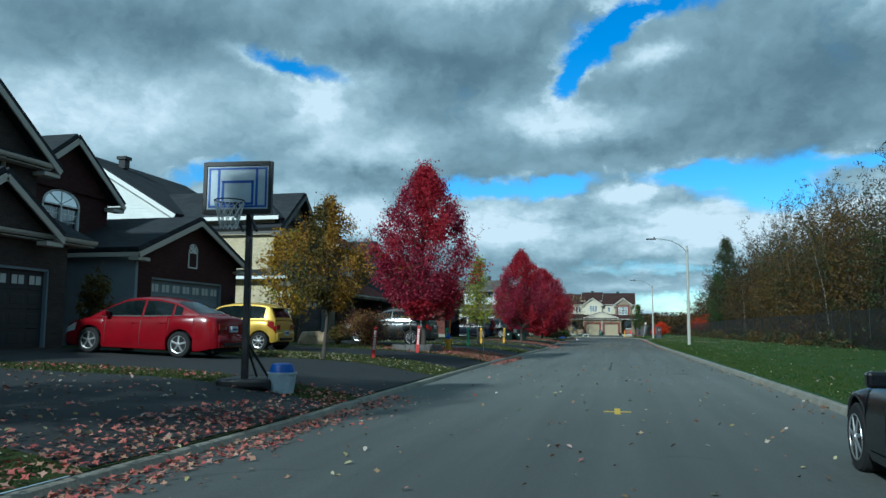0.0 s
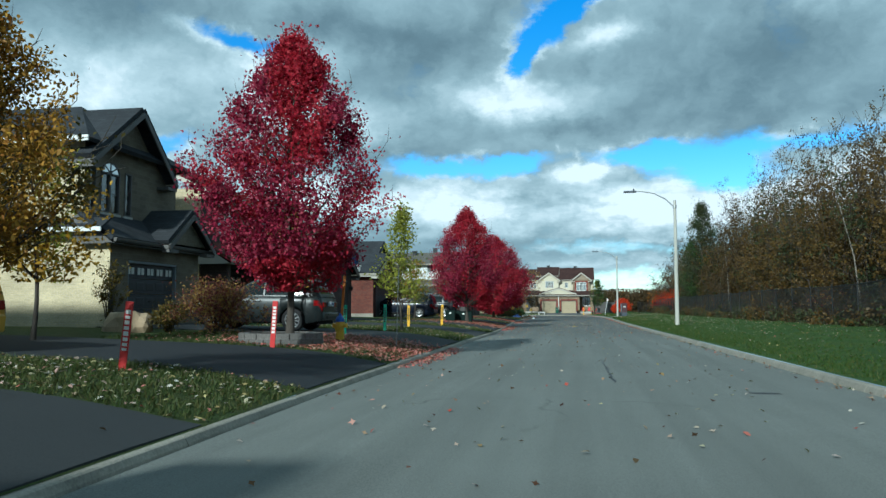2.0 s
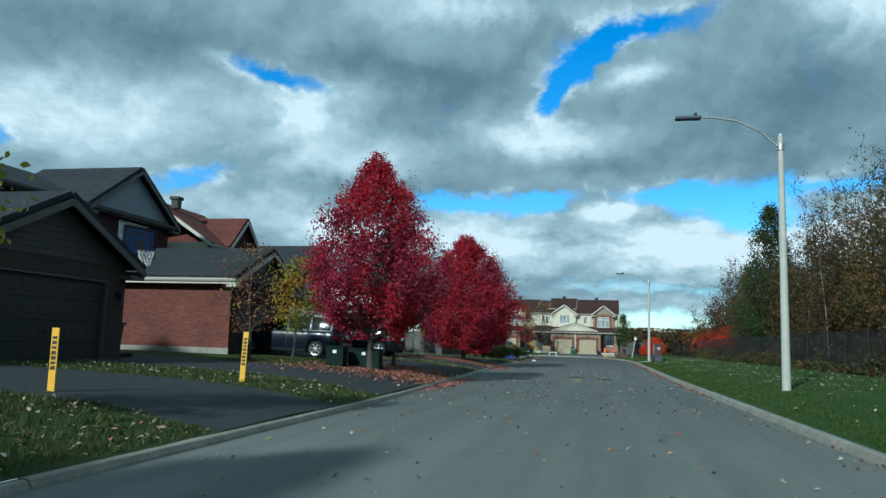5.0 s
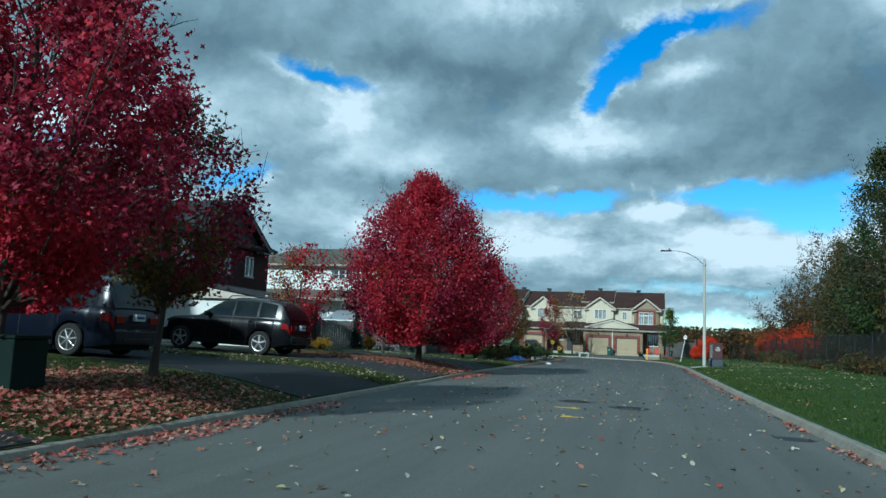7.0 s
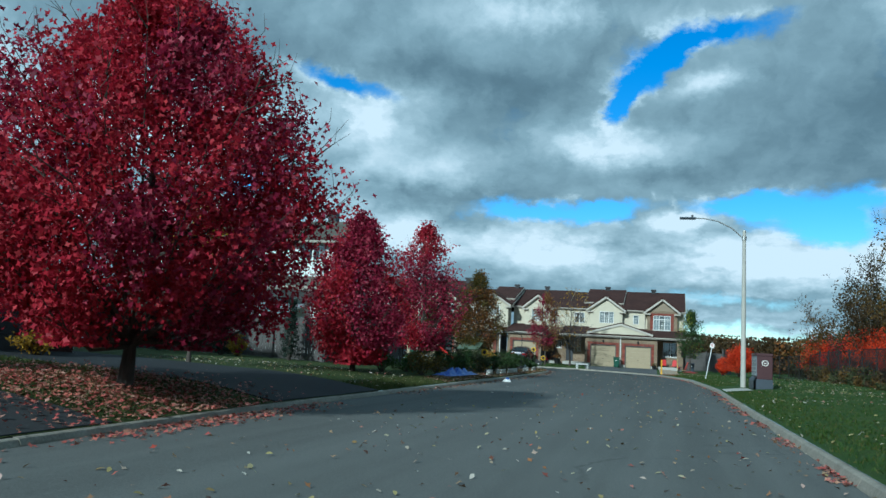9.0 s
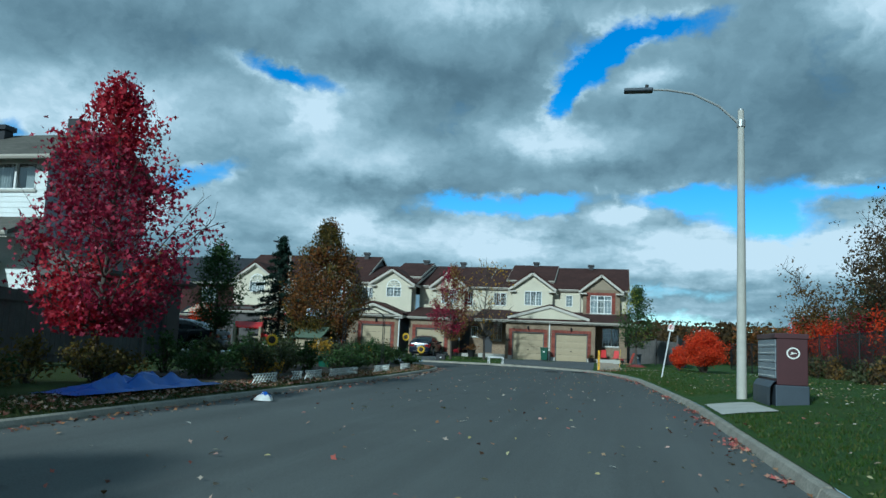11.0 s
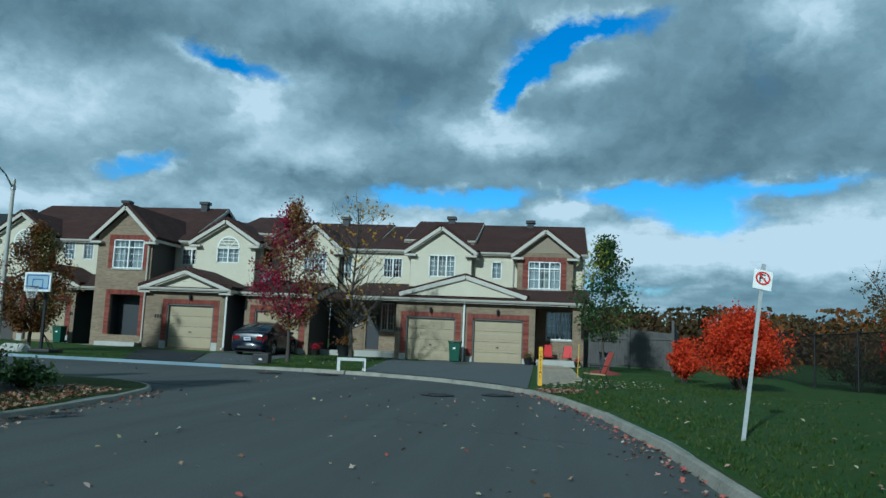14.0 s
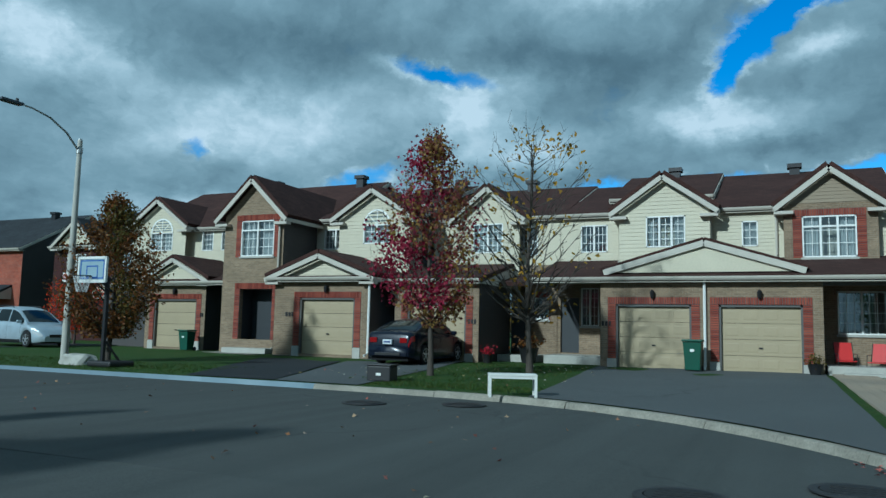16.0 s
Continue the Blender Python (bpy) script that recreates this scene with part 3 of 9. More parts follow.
# the dark siding also serves terrace side walls, whose shade is in the colour
for nm, c in (("siding_cream", (0.58, 0.53, 0.40)), ("siding_taupe", (0.27, 0.215, 0.145)), ("siding_dark_and_shade", (0.058, 0.052, 0.050)), ("siding_grey", (0.27, 0.30, 0.33)), ("siding_white", (0.74, 0.76, 0.74))):
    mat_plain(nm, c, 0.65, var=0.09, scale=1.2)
mat_plain("trim", (0.50, 0.465, 0.40), 0.6, var=0.1)
mat_plain("trim_dark", (0.10, 0.095, 0.09), 0.6, var=0.15)
mat_plain("vinyl_white", (0.80, 0.80, 0.77), 0.45, var=0.05)
mat_plain("door_beige", (0.38, 0.31, 0.195), 0.6, var=0.08, scale=1.5)
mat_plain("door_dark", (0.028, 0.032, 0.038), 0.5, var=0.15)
mat_plain("door_blue", (0.20, 0.24, 0.27), 0.5, var=0.12)
mat_plain("interior_dark", (0.03, 0.03, 0.032), 0.9, var=0.2)
mat_plain("curtain", (0.62, 0.62, 0.58), 0.9, var=0.15, scale=6)
mat_plain("metal_dark", (0.03, 0.03, 0.033), 0.45, 0.5, var=0.3)
mat_plain("steel", (0.42, 0.43, 0.42), 0.5, 0.7, var=0.2)
mat_plain("stone_pale", (0.42, 0.41, 0.37), 0.9, var=0.2, bump=0.3)
mat_glass("glass", (0.5, 0.58, 0.64), 0.22)


def brick_piece():
    s = Nodes("brick_piece", 0.85, 0, 0.25)
    r = s.random()
    s.color(s.mix(0.35, s.ramp(r, (0.0, (0.15, 0.030, 0.022)), (0.5, (0.26, 0.060, 0.040)), (1.0, (0.34, 0.10, 0.06))), s.ramp(s.noise(s.coord(), 30, 4), (0.3, (0.10, 0.03, 0.02)), (0.7, (0.34, 0.10, 0.07)))))
    s.bump(s.noise(s.coord(), 60, 3), 0.4, 0.01)


brick_piece()
PIECES = {}


def piece(w, d, h, material):
    """One shared mesh for alike pieces: a block with softened edges, base at its middle."""
    key = (w, d, h, material)
    if key not in PIECES:
        e = 0.006
        m = M()
        x, z = w / 2, h / 2
        o = [(-x, 0, -z), (x, 0, -z), (x, 0, z), (-x, 0, z)]
        i = [(-x + e, -d, -z + e), (x - e, -d, -z + e), (x - e, -d, z - e), (-x + e, -d, z - e)]
        m.poly(*i)
        for a in range(4):
            b = (a + 1) % 4
            m.poly(o[a], o[b], i[b], i[a])
        me = m.mesh("brick")
        me.materials.append(MATS[material])
        PIECES[key] = me
    return PIECES[key]


class Wall:
    """A frame on one wall: a along it, out from it, z up."""

    def __init__(self, p0, p1):
        self.p0, self.p1 = Vector((*p0, 0)), Vector((*p1, 0))
        self.len = (self.p1 - self.p0).length
        self.dir = (self.p1 - self.p0).normalized()
        self.n = Vector((self.dir.y, -self.dir.x, 0))

    def pt(self, a, out, z):
        return self.p0 + self.dir * a + self.n * out + Vector((0, 0, z))

    def box(self, m, a0, a1, o0, o1, z0, z1):
        c = [self.pt(a, o, z) for z in (z0, z1) for a, o in ((a0, o1), (a1, o1), (a1, o0), (a0, o0))]
        for f in ((3, 2, 1, 0), (4, 5, 6, 7), (0, 1, 5, 4), (1, 2, 6, 5), (2, 3, 7, 6), (3, 0, 4, 7)):
            m.poly(*[c[i] for i in f])


class House:
    def __init__(self, name, m, label, group=""):
        self.root = thing(name, m, label, "house", group)

    def part(self, name, m, mat, parent=None, **k):
        return part(name, m, mat, parent or self.root, **k)

    def wall(self, p0, p1, z0, z1, mat, holes=(), lap=0.0, thick=0.2, name="wall"):
        """A wall with openings through it; lap: height of its siding boards."""
        w, m = Wall(p0, p1), M()
        aa = sorted({0.0, w.len, *[v for h in holes for v in h[:2]]})
        zz = sorted({z0, z1, *[v for h in holes for v in h[2:4]]})
        inside = lambda a, z: any(h[0] < a < h[1] and h[2] < z < h[3] for h in holes)  # noqa: E731
        for a0, a1 in zip(aa, aa[1:]):
            for b0, b1 in zip(zz, zz[1:]):
                if inside((a0 + a1) / 2, (b0 + b1) / 2):
                    continue
                if lap:
                    k = max(1, round((b1 - b0) / lap))
                    for i in range(k):
                        c0, c1 = b0 + (b1 - b0) * i / k, b0 + (b1 - b0) * (i + 1) / k
                        m.poly(w.pt(a0, 0.018, c0), w.pt(a1, 0.018, c0), w.pt(a1, 0.002, c1), w.pt(a0, 0.002, c1))
                        m.poly(w.pt(a0, 0.002, c0), w.pt(a1, 0.002, c0), w.pt(a1, 0.018, c0), w.pt(a0, 0.018, c0))
                else:
                    m.poly(w.pt(a0, 0, b0), w.pt(a1, 0, b0), w.pt(a1, 0, b1), w.pt(a0, 0, b1))
                m.poly(w.pt(a1, -thick, b0), w.pt(a0, -thick, b0), w.pt(a0, -thick, b1), w.pt(a1, -thick, b1))
        for h in holes:
            a0, a1, b0, b1 = h[:4]
            for q in (((a0, b0), (a1, b0)), ((a1, b0), (a1, b1)), ((a1, b1), (a0, b1)), ((a0, b1), (a0, b0))):
                (s0, t0), (s1, t1) = q
                m.poly(w.pt(s0, 0, t0), w.pt(s1, 0, t1), w.pt(s1, -thick, t1), w.pt(s0, -thick, t0))
        m.poly(w.pt(0, 0, z1), w.pt(w.len, 0, z1), w.pt(w.len, -thick, z1), w.pt(0, -thick, z1))
        self.part(name, m, mat)
        return w

    def gable(self, p0, p1, z0, zp, mat, lap=0.0, thick=0.2, at=0.5, name="gable_wall"):
        w, m = Wall(p0, p1), M()
        top = w.len * at
        if lap:
            k = max(2, round((zp - z0) / lap))
            for i in range(k):
                f0, f1 = i / k, (i + 1) / k
                c0, c1 = z0 + (zp - z0) * f0, z0 + (zp - z0) * f1
                l0, r0, l1, r1 = top * f0, w.len - (w.len - top) * f0, top * f1, w.len - (w.len - top) * f1
                m.poly(w.pt(l0, 0.018, c0), w.pt(r0, 0.018, c0), w.pt(r1, 0.002, c1), w.pt(l1, 0.002, c1))
                m.poly(w.pt(l0, 0.002, c0), w.pt(r0, 0.002, c0), w.pt(r0, 0.018, c0), w.pt(l0, 0.018, c0))
        else:
            m.poly(w.pt(0, 0, z0), w.pt(w.len, 0, z0), w.pt(top, 0, zp))
        m.poly(w.pt(w.len, -thick, z0), w.pt(0, -thick, z0), w.pt(top, -thick, zp))
        self.part(name, m, mat)
        return w

    def window(self, w, a0, a1, z0, z1, sashes=2, cols=2, rows=3, arch=0.0, drape=0.5, frame="vinyl_white", transom=0.0, sill=True):
        """A vinyl window in a hole of wall w: frame, bars, panes, a curtain and a near-black box painted as the unlit
        inside.
        """
        m, t = M(), 0.045
        zt = z1 - arch
        bars = []
        w.box(m, a0, a0 + t, -0.1, 0.025, z0, zt)
        w.box(m, a1 - t, a1, -0.1, 0.025, z0, zt)
        w.box(m, a0, a1, -0.1, 0.025, z0, z0 + t)
        w.box(m, a0, a1, -0.1, 0.025, zt - t, zt)
        inner = (a1 - a0 - 2 * t) / sashes
        for s in range(sashes):
            l = a0 + t + inner * s
            if s:
                bars.append(("mullion", l - 0.035, l + 0.035, -0.09, 0.02, z0 + t, zt - t))
            for c in range(1, cols):
                x = l + inner * c / cols
                bars.append(("glazing_bar", x - 0.01, x + 0.01, -0.065, -0.04, z0 + t, zt - t))
            for r in range(1, rows):
                z = z0 + t + (zt - z0 - 2 * t) * r / rows
                bars.append(("glazing_bar", l, l + inner, -0.064, -0.041, z - 0.01, z + 0.01))
        if transom:
            bars.append(("transom_bar", a0 + t, a1 - t, -0.088, 0.022, zt - transom - 0.03, zt - transom + 0.03))
        if arch:
            c, k = (a0 + a1) / 2, 14
            rx = (a1 - a0) / 2
            ring = [(c - rx * math.cos(math.pi * i / k), zt + arch * math.sin(math.pi * i / k)) for i in range(k + 1)]
            for (p, q), (r, s) in zip(ring, ring[1:]):
                f = 1 - 0.11
                pp = [(p, q), (r, s), (c + (r - c) * f, zt + (s - zt) * f), (c + (p - c) * f, zt + (q - zt) * f)]
                m.poly(*[w.pt(a, 0.03, z) for a, z in reversed(pp)])
                m.poly(w.pt(p, 0.03, q), w.pt(r, 0.03, s), w.pt(r, -0.02, s), w.pt(p, -0.02, q))
            for ang in (45, 90, 135):
                e = (c + rx * 0.9 * math.cos(radians(ang)), zt + arch * 0.9 * math.sin(radians(ang)))
                m.beam(w.pt(c, 0.015, zt), w.pt(e[0], 0.015, e[1]), 0.025, 0.02, w.n)
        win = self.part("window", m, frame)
        for nm, *span in bars:
            b = M()
            w.box(b, *span)
            self.part(nm, b, frame, win)
        for s in range(sashes):
            l = a0 + t + inner * s
            g = self.part("pane", M().poly(w.pt(l, -0.05, z0 + t), w.pt(l + inner, -0.05, z0 + t), w.pt(l + inner, -0.05, zt - t), w.pt(l, -0.05, zt - t)), "glass", win)
            g.visible_shadow = False
        if arch:
            g = self.part("pane", M().poly(*[w.pt(a, 0.008, z) for a, z in ring]), "glass", win)
            self.part("backing", M().poly(*[w.pt(a, 0.003, z) for a, z in ring]), "curtain", win)
        # near-black box: the unlit inside is put into its colour
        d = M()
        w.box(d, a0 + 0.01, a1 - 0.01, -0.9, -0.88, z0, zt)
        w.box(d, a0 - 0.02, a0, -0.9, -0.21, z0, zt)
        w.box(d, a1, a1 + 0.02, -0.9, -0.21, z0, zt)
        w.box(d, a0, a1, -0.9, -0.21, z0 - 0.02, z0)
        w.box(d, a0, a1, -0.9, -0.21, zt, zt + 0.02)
        self.part("room", d, "interior_dark", win)
        # pale curtains, also standing in for the sky's reflection in the panes
        if drape:
            width = (a1 - a0) * drape / 2
            for side in (0, 1):
                rows_, k = [], 14
                for z in (z0 + 0.02, zt - 0.02):
                    rows_.append([w.pt((a0 + 0.03 + width * i / k) if not side else (a1 - 0.03 - width + width * i / k), -0.17 + 0.03 * math.sin(i * 2.1 + side), z) for i in range(k + 1)])
                self.part("curtain", M().grid(rows_), "curtain", win)
        if sill:
            b = M()
            w.box(b, a0 - 0.05, a1 + 0.05, 0.0, 0.06, z0 - 0.08, z0 - 0.004)
            self.part("window_sill", b, "stone_pale" if sill is True else sill, win)
        return win

    def garage_door(self, w, a0, a1, z0, z1, mat="door_beige", lights=0, rows=4, trim=None):
        """A sectional door: four panels with pressed fields, a jamb and a handle."""
        f = M()
        w.box(f, a0, a0 + 0.06, -0.2, -0.02, z0, z1)
        w.box(f, a1 - 0.06, a1, -0.2, -0.02, z0, z1)
        w.box(f, a0, a1, -0.2, -0.02, z1 - 0.07, z1)
        door = self.part("garage_door", f, trim or "trim_dark")
        a, b, top = a0 + 0.06, a1 - 0.06, z1 - 0.07
        h = (top - z0) / rows
        n = max(4, round((b - a) / 0.6))
        for r in range(rows):
            m = M()
            c0, c1 = z0 + h * r + 0.006, z0 + h * (r + 1) - 0.006
            w.box(m, a, b, -0.2, -0.14, c0, c1)
            lit = lights and r == rows - 1
            for i in range(n):
                x0, x1 = a + (b - a) * (i + 0.1) / n, a + (b - a) * (i + 0.9) / n
                y0, y1 = c0 + h * 0.2, c1 - h * 0.2
                if lit:
                    w.box(m, x0, x1, -0.14, -0.125, y0, y0 + 0.03)
                    w.box(m, x0, x1, -0.14, -0.125, y1 - 0.03, y1)
                    for x in (x0, (x0 + x1) / 2 - 0.015, x1 - 0.03):
                        w.box(m, x, x + 0.03, -0.14, -0.125, y0, y1)
                else:
                    pts = [(x0, y0), (x1, y0), (x1, y1), (x0, y1)]
                    e = 0.035
                    ins = [(x0 + e, y0 + e), (x1 - e, y0 + e), (x1 - e, y1 - e), (x0 + e, y1 - e)]
                    m.poly(*[w.pt(p, -0.134, q) for p, q in ins])
                    for k in range(4):
                        l = (k + 1) % 4
                        m.poly(w.pt(pts[k][0], -0.1395, pts[k][1]), w.pt(pts[l][0], -0.1395, pts[l][1]), w.pt(ins[l][0], -0.134, ins[l][1]), w.pt(ins[k][0], -0.134, ins[k][1]))
            pn = self.part("door_panel", m, mat, door)
            if lit:
                for i in range(n):
                    x0, x1 = a + (b - a) * (i + 0.14) / n, a + (b - a) * (i + 0.86) / n
                    self.part("door_light", M().poly(*[w.pt(p, -0.134, q) for p, q in ((x0, c0 + h * 0.22), (x1, c0 + h * 0.22), (x1, c1 - h * 0.22), (x0, c1 - h * 0.22))]), "curtain" if lights == 2 else "interior_dark", door)
        m = M()
        w.box(m, (a + b) / 2 - 0.06, (a + b) / 2 + 0.06, -0.14, -0.10, z0 + h * 1.45, z0 + h * 1.53)
        self.part("handle", m, "metal_dark", door)

    def surround(self, w, a0, a1, z0, z1, side=0.28, top=0.24, sill=False):
        """Red bricks round an opening: soldiers above, courses beside."""
        root = self.part("brick_surround", M().poly(*[w.pt(a, 0.002, z) for a, z in ((a0 - side, z0), (a0, z0), (a0, z1), (a0 - side, z1))]).poly(*[w.pt(a, 0.002, z) for a, z in ((a1, z0), (a1 + side, z0), (a1 + side, z1), (a1, z1))]).poly(*[w.pt(a, 0.002, z) for a, z in ((a0 - side, z1), (a1 + side, z1), (a1 + side, z1 + top), (a0 - side, z1 + top))]), "trim_dark")
        rot = Matrix(((w.dir.x, -w.n.x, 0), (w.dir.y, -w.n.y, 0), (0, 0, 1))).to_4x4()
        rng = random.Random(3)

        def put(a, z, me):
            ob = new("brick", me)
            ob.parent = root
            ob.matrix_local = Matrix.Translation(w.pt(a, rng.uniform(0, 0.004), z)) @ rot

        n = round((z1 - z0) / 0.076)
        for i in range(n):
            z = z0 + (i + 0.5) * (z1 - z0) / n
            for c in (a0 - side / 2, a1 + side / 2):
                put(c, z, piece(side - 0.01, 0.02, 0.064, "brick_piece"))
        n = round((a1 - a0 + 2 * side) / 0.076)
        for i in range(n):
            put(a0 - side + (i + 0.5) * (a1 - a0 + 2 * side) / n, z1 + top / 2, piece(0.064, 0.022, top - 0.01, "brick_piece"))

    def roof(self, polys, mat, thick=0.14, name="roof"):
        m = M()
        for p in polys:
            m.slab(p, thick)
        return self.part(name, m, mat)

    def boards(self, lines, mat="trim", w=0.04, h=0.2, name="fascia"):
        for p, q in lines:
            self.part(name, M().beam(p, q, w, h), mat)

    def gutter(self, p, q, mat="trim"):
        m = M()
        p, q = Vector(p), Vector(q)
        d = (q - p).normalized()
        s = Vector((d.y, -d.x, 0))
        prof = [(0, 0.06), (0, -0.06), (0.07, -0.06), (0.11, 0.0), (0.12, 0.06), (0.105, 0.06), (0.06, -0.04), (0.015, -0.04), (0.015, 0.06)]
        m.grid([[e + s * a + Vector((0, 0, b)) for a, b in prof] for e in (p, q)])
        for e in (p, q):
            m.poly(*[e + s * a + Vector((0, 0, b)) for a, b in prof[:5]])
        return self.part("gutter", m, mat)

    def downpipe(self, x, d, z0, z1, mat="trim"):
        self.part("downpipe", M().tube([(x, d + 0.2, z1 + 0.1), (x, d, z1 - 0.15), (x, d, z0 + 0.15), (x, d - 0.25, z0 + 0.05)], [0.045] * 4, 6), mat)

    def vent(self, x, d, z):
        m = M().box(x - 0.2, x + 0.2, d - 0.2, d + 0.2, z - 0.35, z + 0.12)
        m.box(x - 0.28, x + 0.28, d - 0.28, d + 0.28, z + 0.13, z + 0.3)
        self.part("roof_vent", m, "metal_dark")

    def wall_lamp(self, w, a, z):
        m = M()
        w.box(m, a - 0.05, a + 0.05, 0.0, 0.03, z - 0.06, z + 0.12)
        c = w.pt(a, 0.12, z)
        m.tube([w.pt(a, 0.02, z + 0.12), w.pt(a, 0.12, z + 0.14)], [0.012, 0.012], 6)
        m.lathe([(0.03, -0.14), (0.06, -0.1), (0.085, 0.06), (0.03, 0.13), (0.01, 0.16)], 8, "z", c)
        self.part("wall_lamp", m, "metal_dark")

    def front_gable_roof(self, u0, u1, d0, d1, ze, zp, mat, over=0.3, uc=None, trim="trim"):
        """A roof whose gable faces the street; eaves over by `over`."""
        uc = (u0 + u1) / 2 if uc is None else uc
        sl, sr = (zp - ze) / (uc - u0), (zp - ze) / (u1 - uc)
        a, b = (u0 - over, ze - sl * over), (u1 + over, ze - sr * over)
        f, r = d0 - over, d1
        t = 0.13
        self.roof([[(a[0], f, a[1] + t), (uc, f, zp + t), (uc, r, zp + t), (a[0], r, a[1] + t)][::-1], [(uc, f, zp + t), (b[0], f, b[1] + t), (b[0], r, b[1] + t), (uc, r, zp + t)][::-1]], mat)
        self.boards([((a[0], f - 0.025, a[1]), (uc, f - 0.025, zp)), ((uc, f - 0.025, zp), (b[0], f - 0.025, b[1]))], trim, 0.05, 0.17)
        for e in (a, b):
            s = 1 if e is b else -1
            self.boards([((e[0] + 0.012 * s, f + 0.01, e[1] + 0.02), (e[0] + 0.012 * s, r, e[1] + 0.02))], trim, 0.03, 0.14)
        for c, s in ((a, 1), (b, -1)):
            m = M().box(min(c[0], c[0] + 0.62 * s), max(c[0], c[0] + 0.62 * s), f, d0 + 0.02, c[1] - 0.16, c[1] - 0.05)
            self.part("eave_return", m, trim)

    def side_gable_roof(self, u0, u1, d0, dr, d1, ze, zr, mat, over=0.35, trim="trim", ends=0.15):
        """A roof whose ridge runs along the street."""
        k = (zr - ze) / (dr - d0)
        k2 = (zr - ze) / (d1 - dr)
        f, b = (d0 - over, ze - k * over), (d1 + over, ze - k2 * over)
        t = 0.13
        a, c = u0 - ends, u1 + ends
        self.roof([[(a, f[0], f[1] + t), (c, f[0], f[1] + t), (c, dr, zr + t), (a, dr, zr + t)], [(a, dr, zr + t), (c, dr, zr + t), (c, b[0], b[1] + t), (a, b[0], b[1] + t)]], mat)
        self.gutter((a, f[0], f[1] + 0.02), (c, f[0], f[1] + 0.02), trim)
        for e, s in ((a, -1), (c, 1)):
            self.boards([((e + 0.02 * s, f[0], f[1]), (e + 0.02 * s, dr, zr)), ((e + 0.02 * s, dr, zr), (e + 0.02 * s, b[0], b[1]))], trim, 0.04, 0.17)
        self.part("soffit", M().box(a, c, f[0], d0 + 0.02, f[1] - 0.1, f[1] - 0.07), trim)

    def lean_roof(self, u0, u1, d0, d1, ze, zt, mat, over=0.3, trim="trim"):
        """A sloping roof that leans on the storey behind it."""
        k = (zt - ze) / (d1 - d0)
        f = (d0 - over, ze - k * over)
        t = 0.12
        self.roof([[(u0, f[0], f[1] + t), (u1, f[0], f[1] + t), (u1, d1, zt + t), (u0, d1, zt + t)]], mat)
        self.gutter((u0, f[0], f[1] + 0.02), (u1, f[0], f[1] + 0.02), trim)
        self.part("soffit", M().box(u0, u1, f[0], d0 + 0.02, f[1] - 0.1, f[1] - 0.07), trim)
        for u in (u0, u1):
            self.part("roof_end", M().poly((u, f[0], f[1] - 0.1), (u, d1, f[1] - 0.1), (u, d1, zt)), trim)


def bars_sign(h, w, a, z, width, height, n, mat="metal_dark"):
    m = M()
    for i in range(n):
        x = a + width * i / n
        w.box(m, x, x + width / n * 0.6, 0.0, 0.03, z, z + height)
    h.part("number_bars", m, mat)

# ---- terrace at the end of the street: u = x, depth from the garage fronts ----
Y0 = 138.1
ROW = "terrace at the end of the street"
G = 0.24


def terrace(label):
    return House("townhouse", Matrix.Translation((0, Y0, 0)), label, ROW)


def garage_bay(h, u0, u1, d, a0, a1, top=2.36, ceil=3.25, depth=3.3, right_side=True, left_side=True, base=G, lamp=True):
    """The brick front of one garage, with its door and surround."""
    w = h.wall((u0, d), (u1, d), 0.0, ceil, "brick_tan", [(a0 - u0, a1 - u0, base, top)])
    h.garage_door(w, a0 - u0, a1 - u0, base, top)
    h.surround(w, a0 - u0, a1 - u0, base + 0.3, top)
    for a in (a0 - u0 - 0.3, a1 - u0 - 0.02):
        m = M()
        w.box(m, a, a + 0.32, 0.0, 0.035, 0.0, base + 0.29)
        h.part("plinth_block", m, "stone_pale", bevel=0.008)
    # bay sides: their shade is put into the siding colour
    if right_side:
        h.wall((u1, d), (u1, d + depth), 0.0, ceil, "siding_dark_and_shade", lap=0.13)
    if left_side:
        h.wall((u0, d + depth), (u0, d), 0.0, ceil, "siding_dark_and_shade", lap=0.13)
    if lamp:
        h.wall_lamp(w, (a0 + a1) / 2 - u0, top + 0.33)
    return w


# unit with the brick bay window and the corner porch
h = terrace("end townhouse with cream siding, brick bay and tan garage")
garage_bay(h, -3.72, -0.28, 0.0, -3.29, -0.85)
up = h.wall((-3.72, 3.3), (2.12, 3.3), 3.0, 5.98, "siding_cream", [(0.97, 1.51, 4.59, 5.51)], lap=0.14)
h.window(up, 0.97, 1.51, 4.59, 5.51, 1, 2, 3, drape=0.9, sill=False)
bay = h.wall((-1.36, 2.75), (1.52, 2.75), 3.55, 5.98, "brick_tan", [(0.58, 2.24, 4.1, 5.52)])
h.window(bay, 0.58, 2.24, 4.1, 5.52, 3, 2, 3, drape=0.6, transom=0.36)
h.surround(bay, 0.58, 2.24, 4.08, 5.52, 0.3, 0.24)
h.wall((1.52, 2.75), (1.52, 3.3), 3.55, 5.98, "brick_tan")
h.wall((-1.36, 3.3), (-1.36, 2.75), 3.55, 5.98, "brick_tan")
h.gable((-1.36, 2.75), (1.52, 2.75), 5.98, 7.1, "siding_taupe", lap=0.12)
h.front_gable_roof(-1.36, 1.52, 2.75, 8.0, 5.98, 7.1, "shingle_brown")
h.side_gable_roof(-3.72, 2.12, 3.3, 9.0, 14.7, 5.98, 8.2, "shingle_brown", over=0.2)
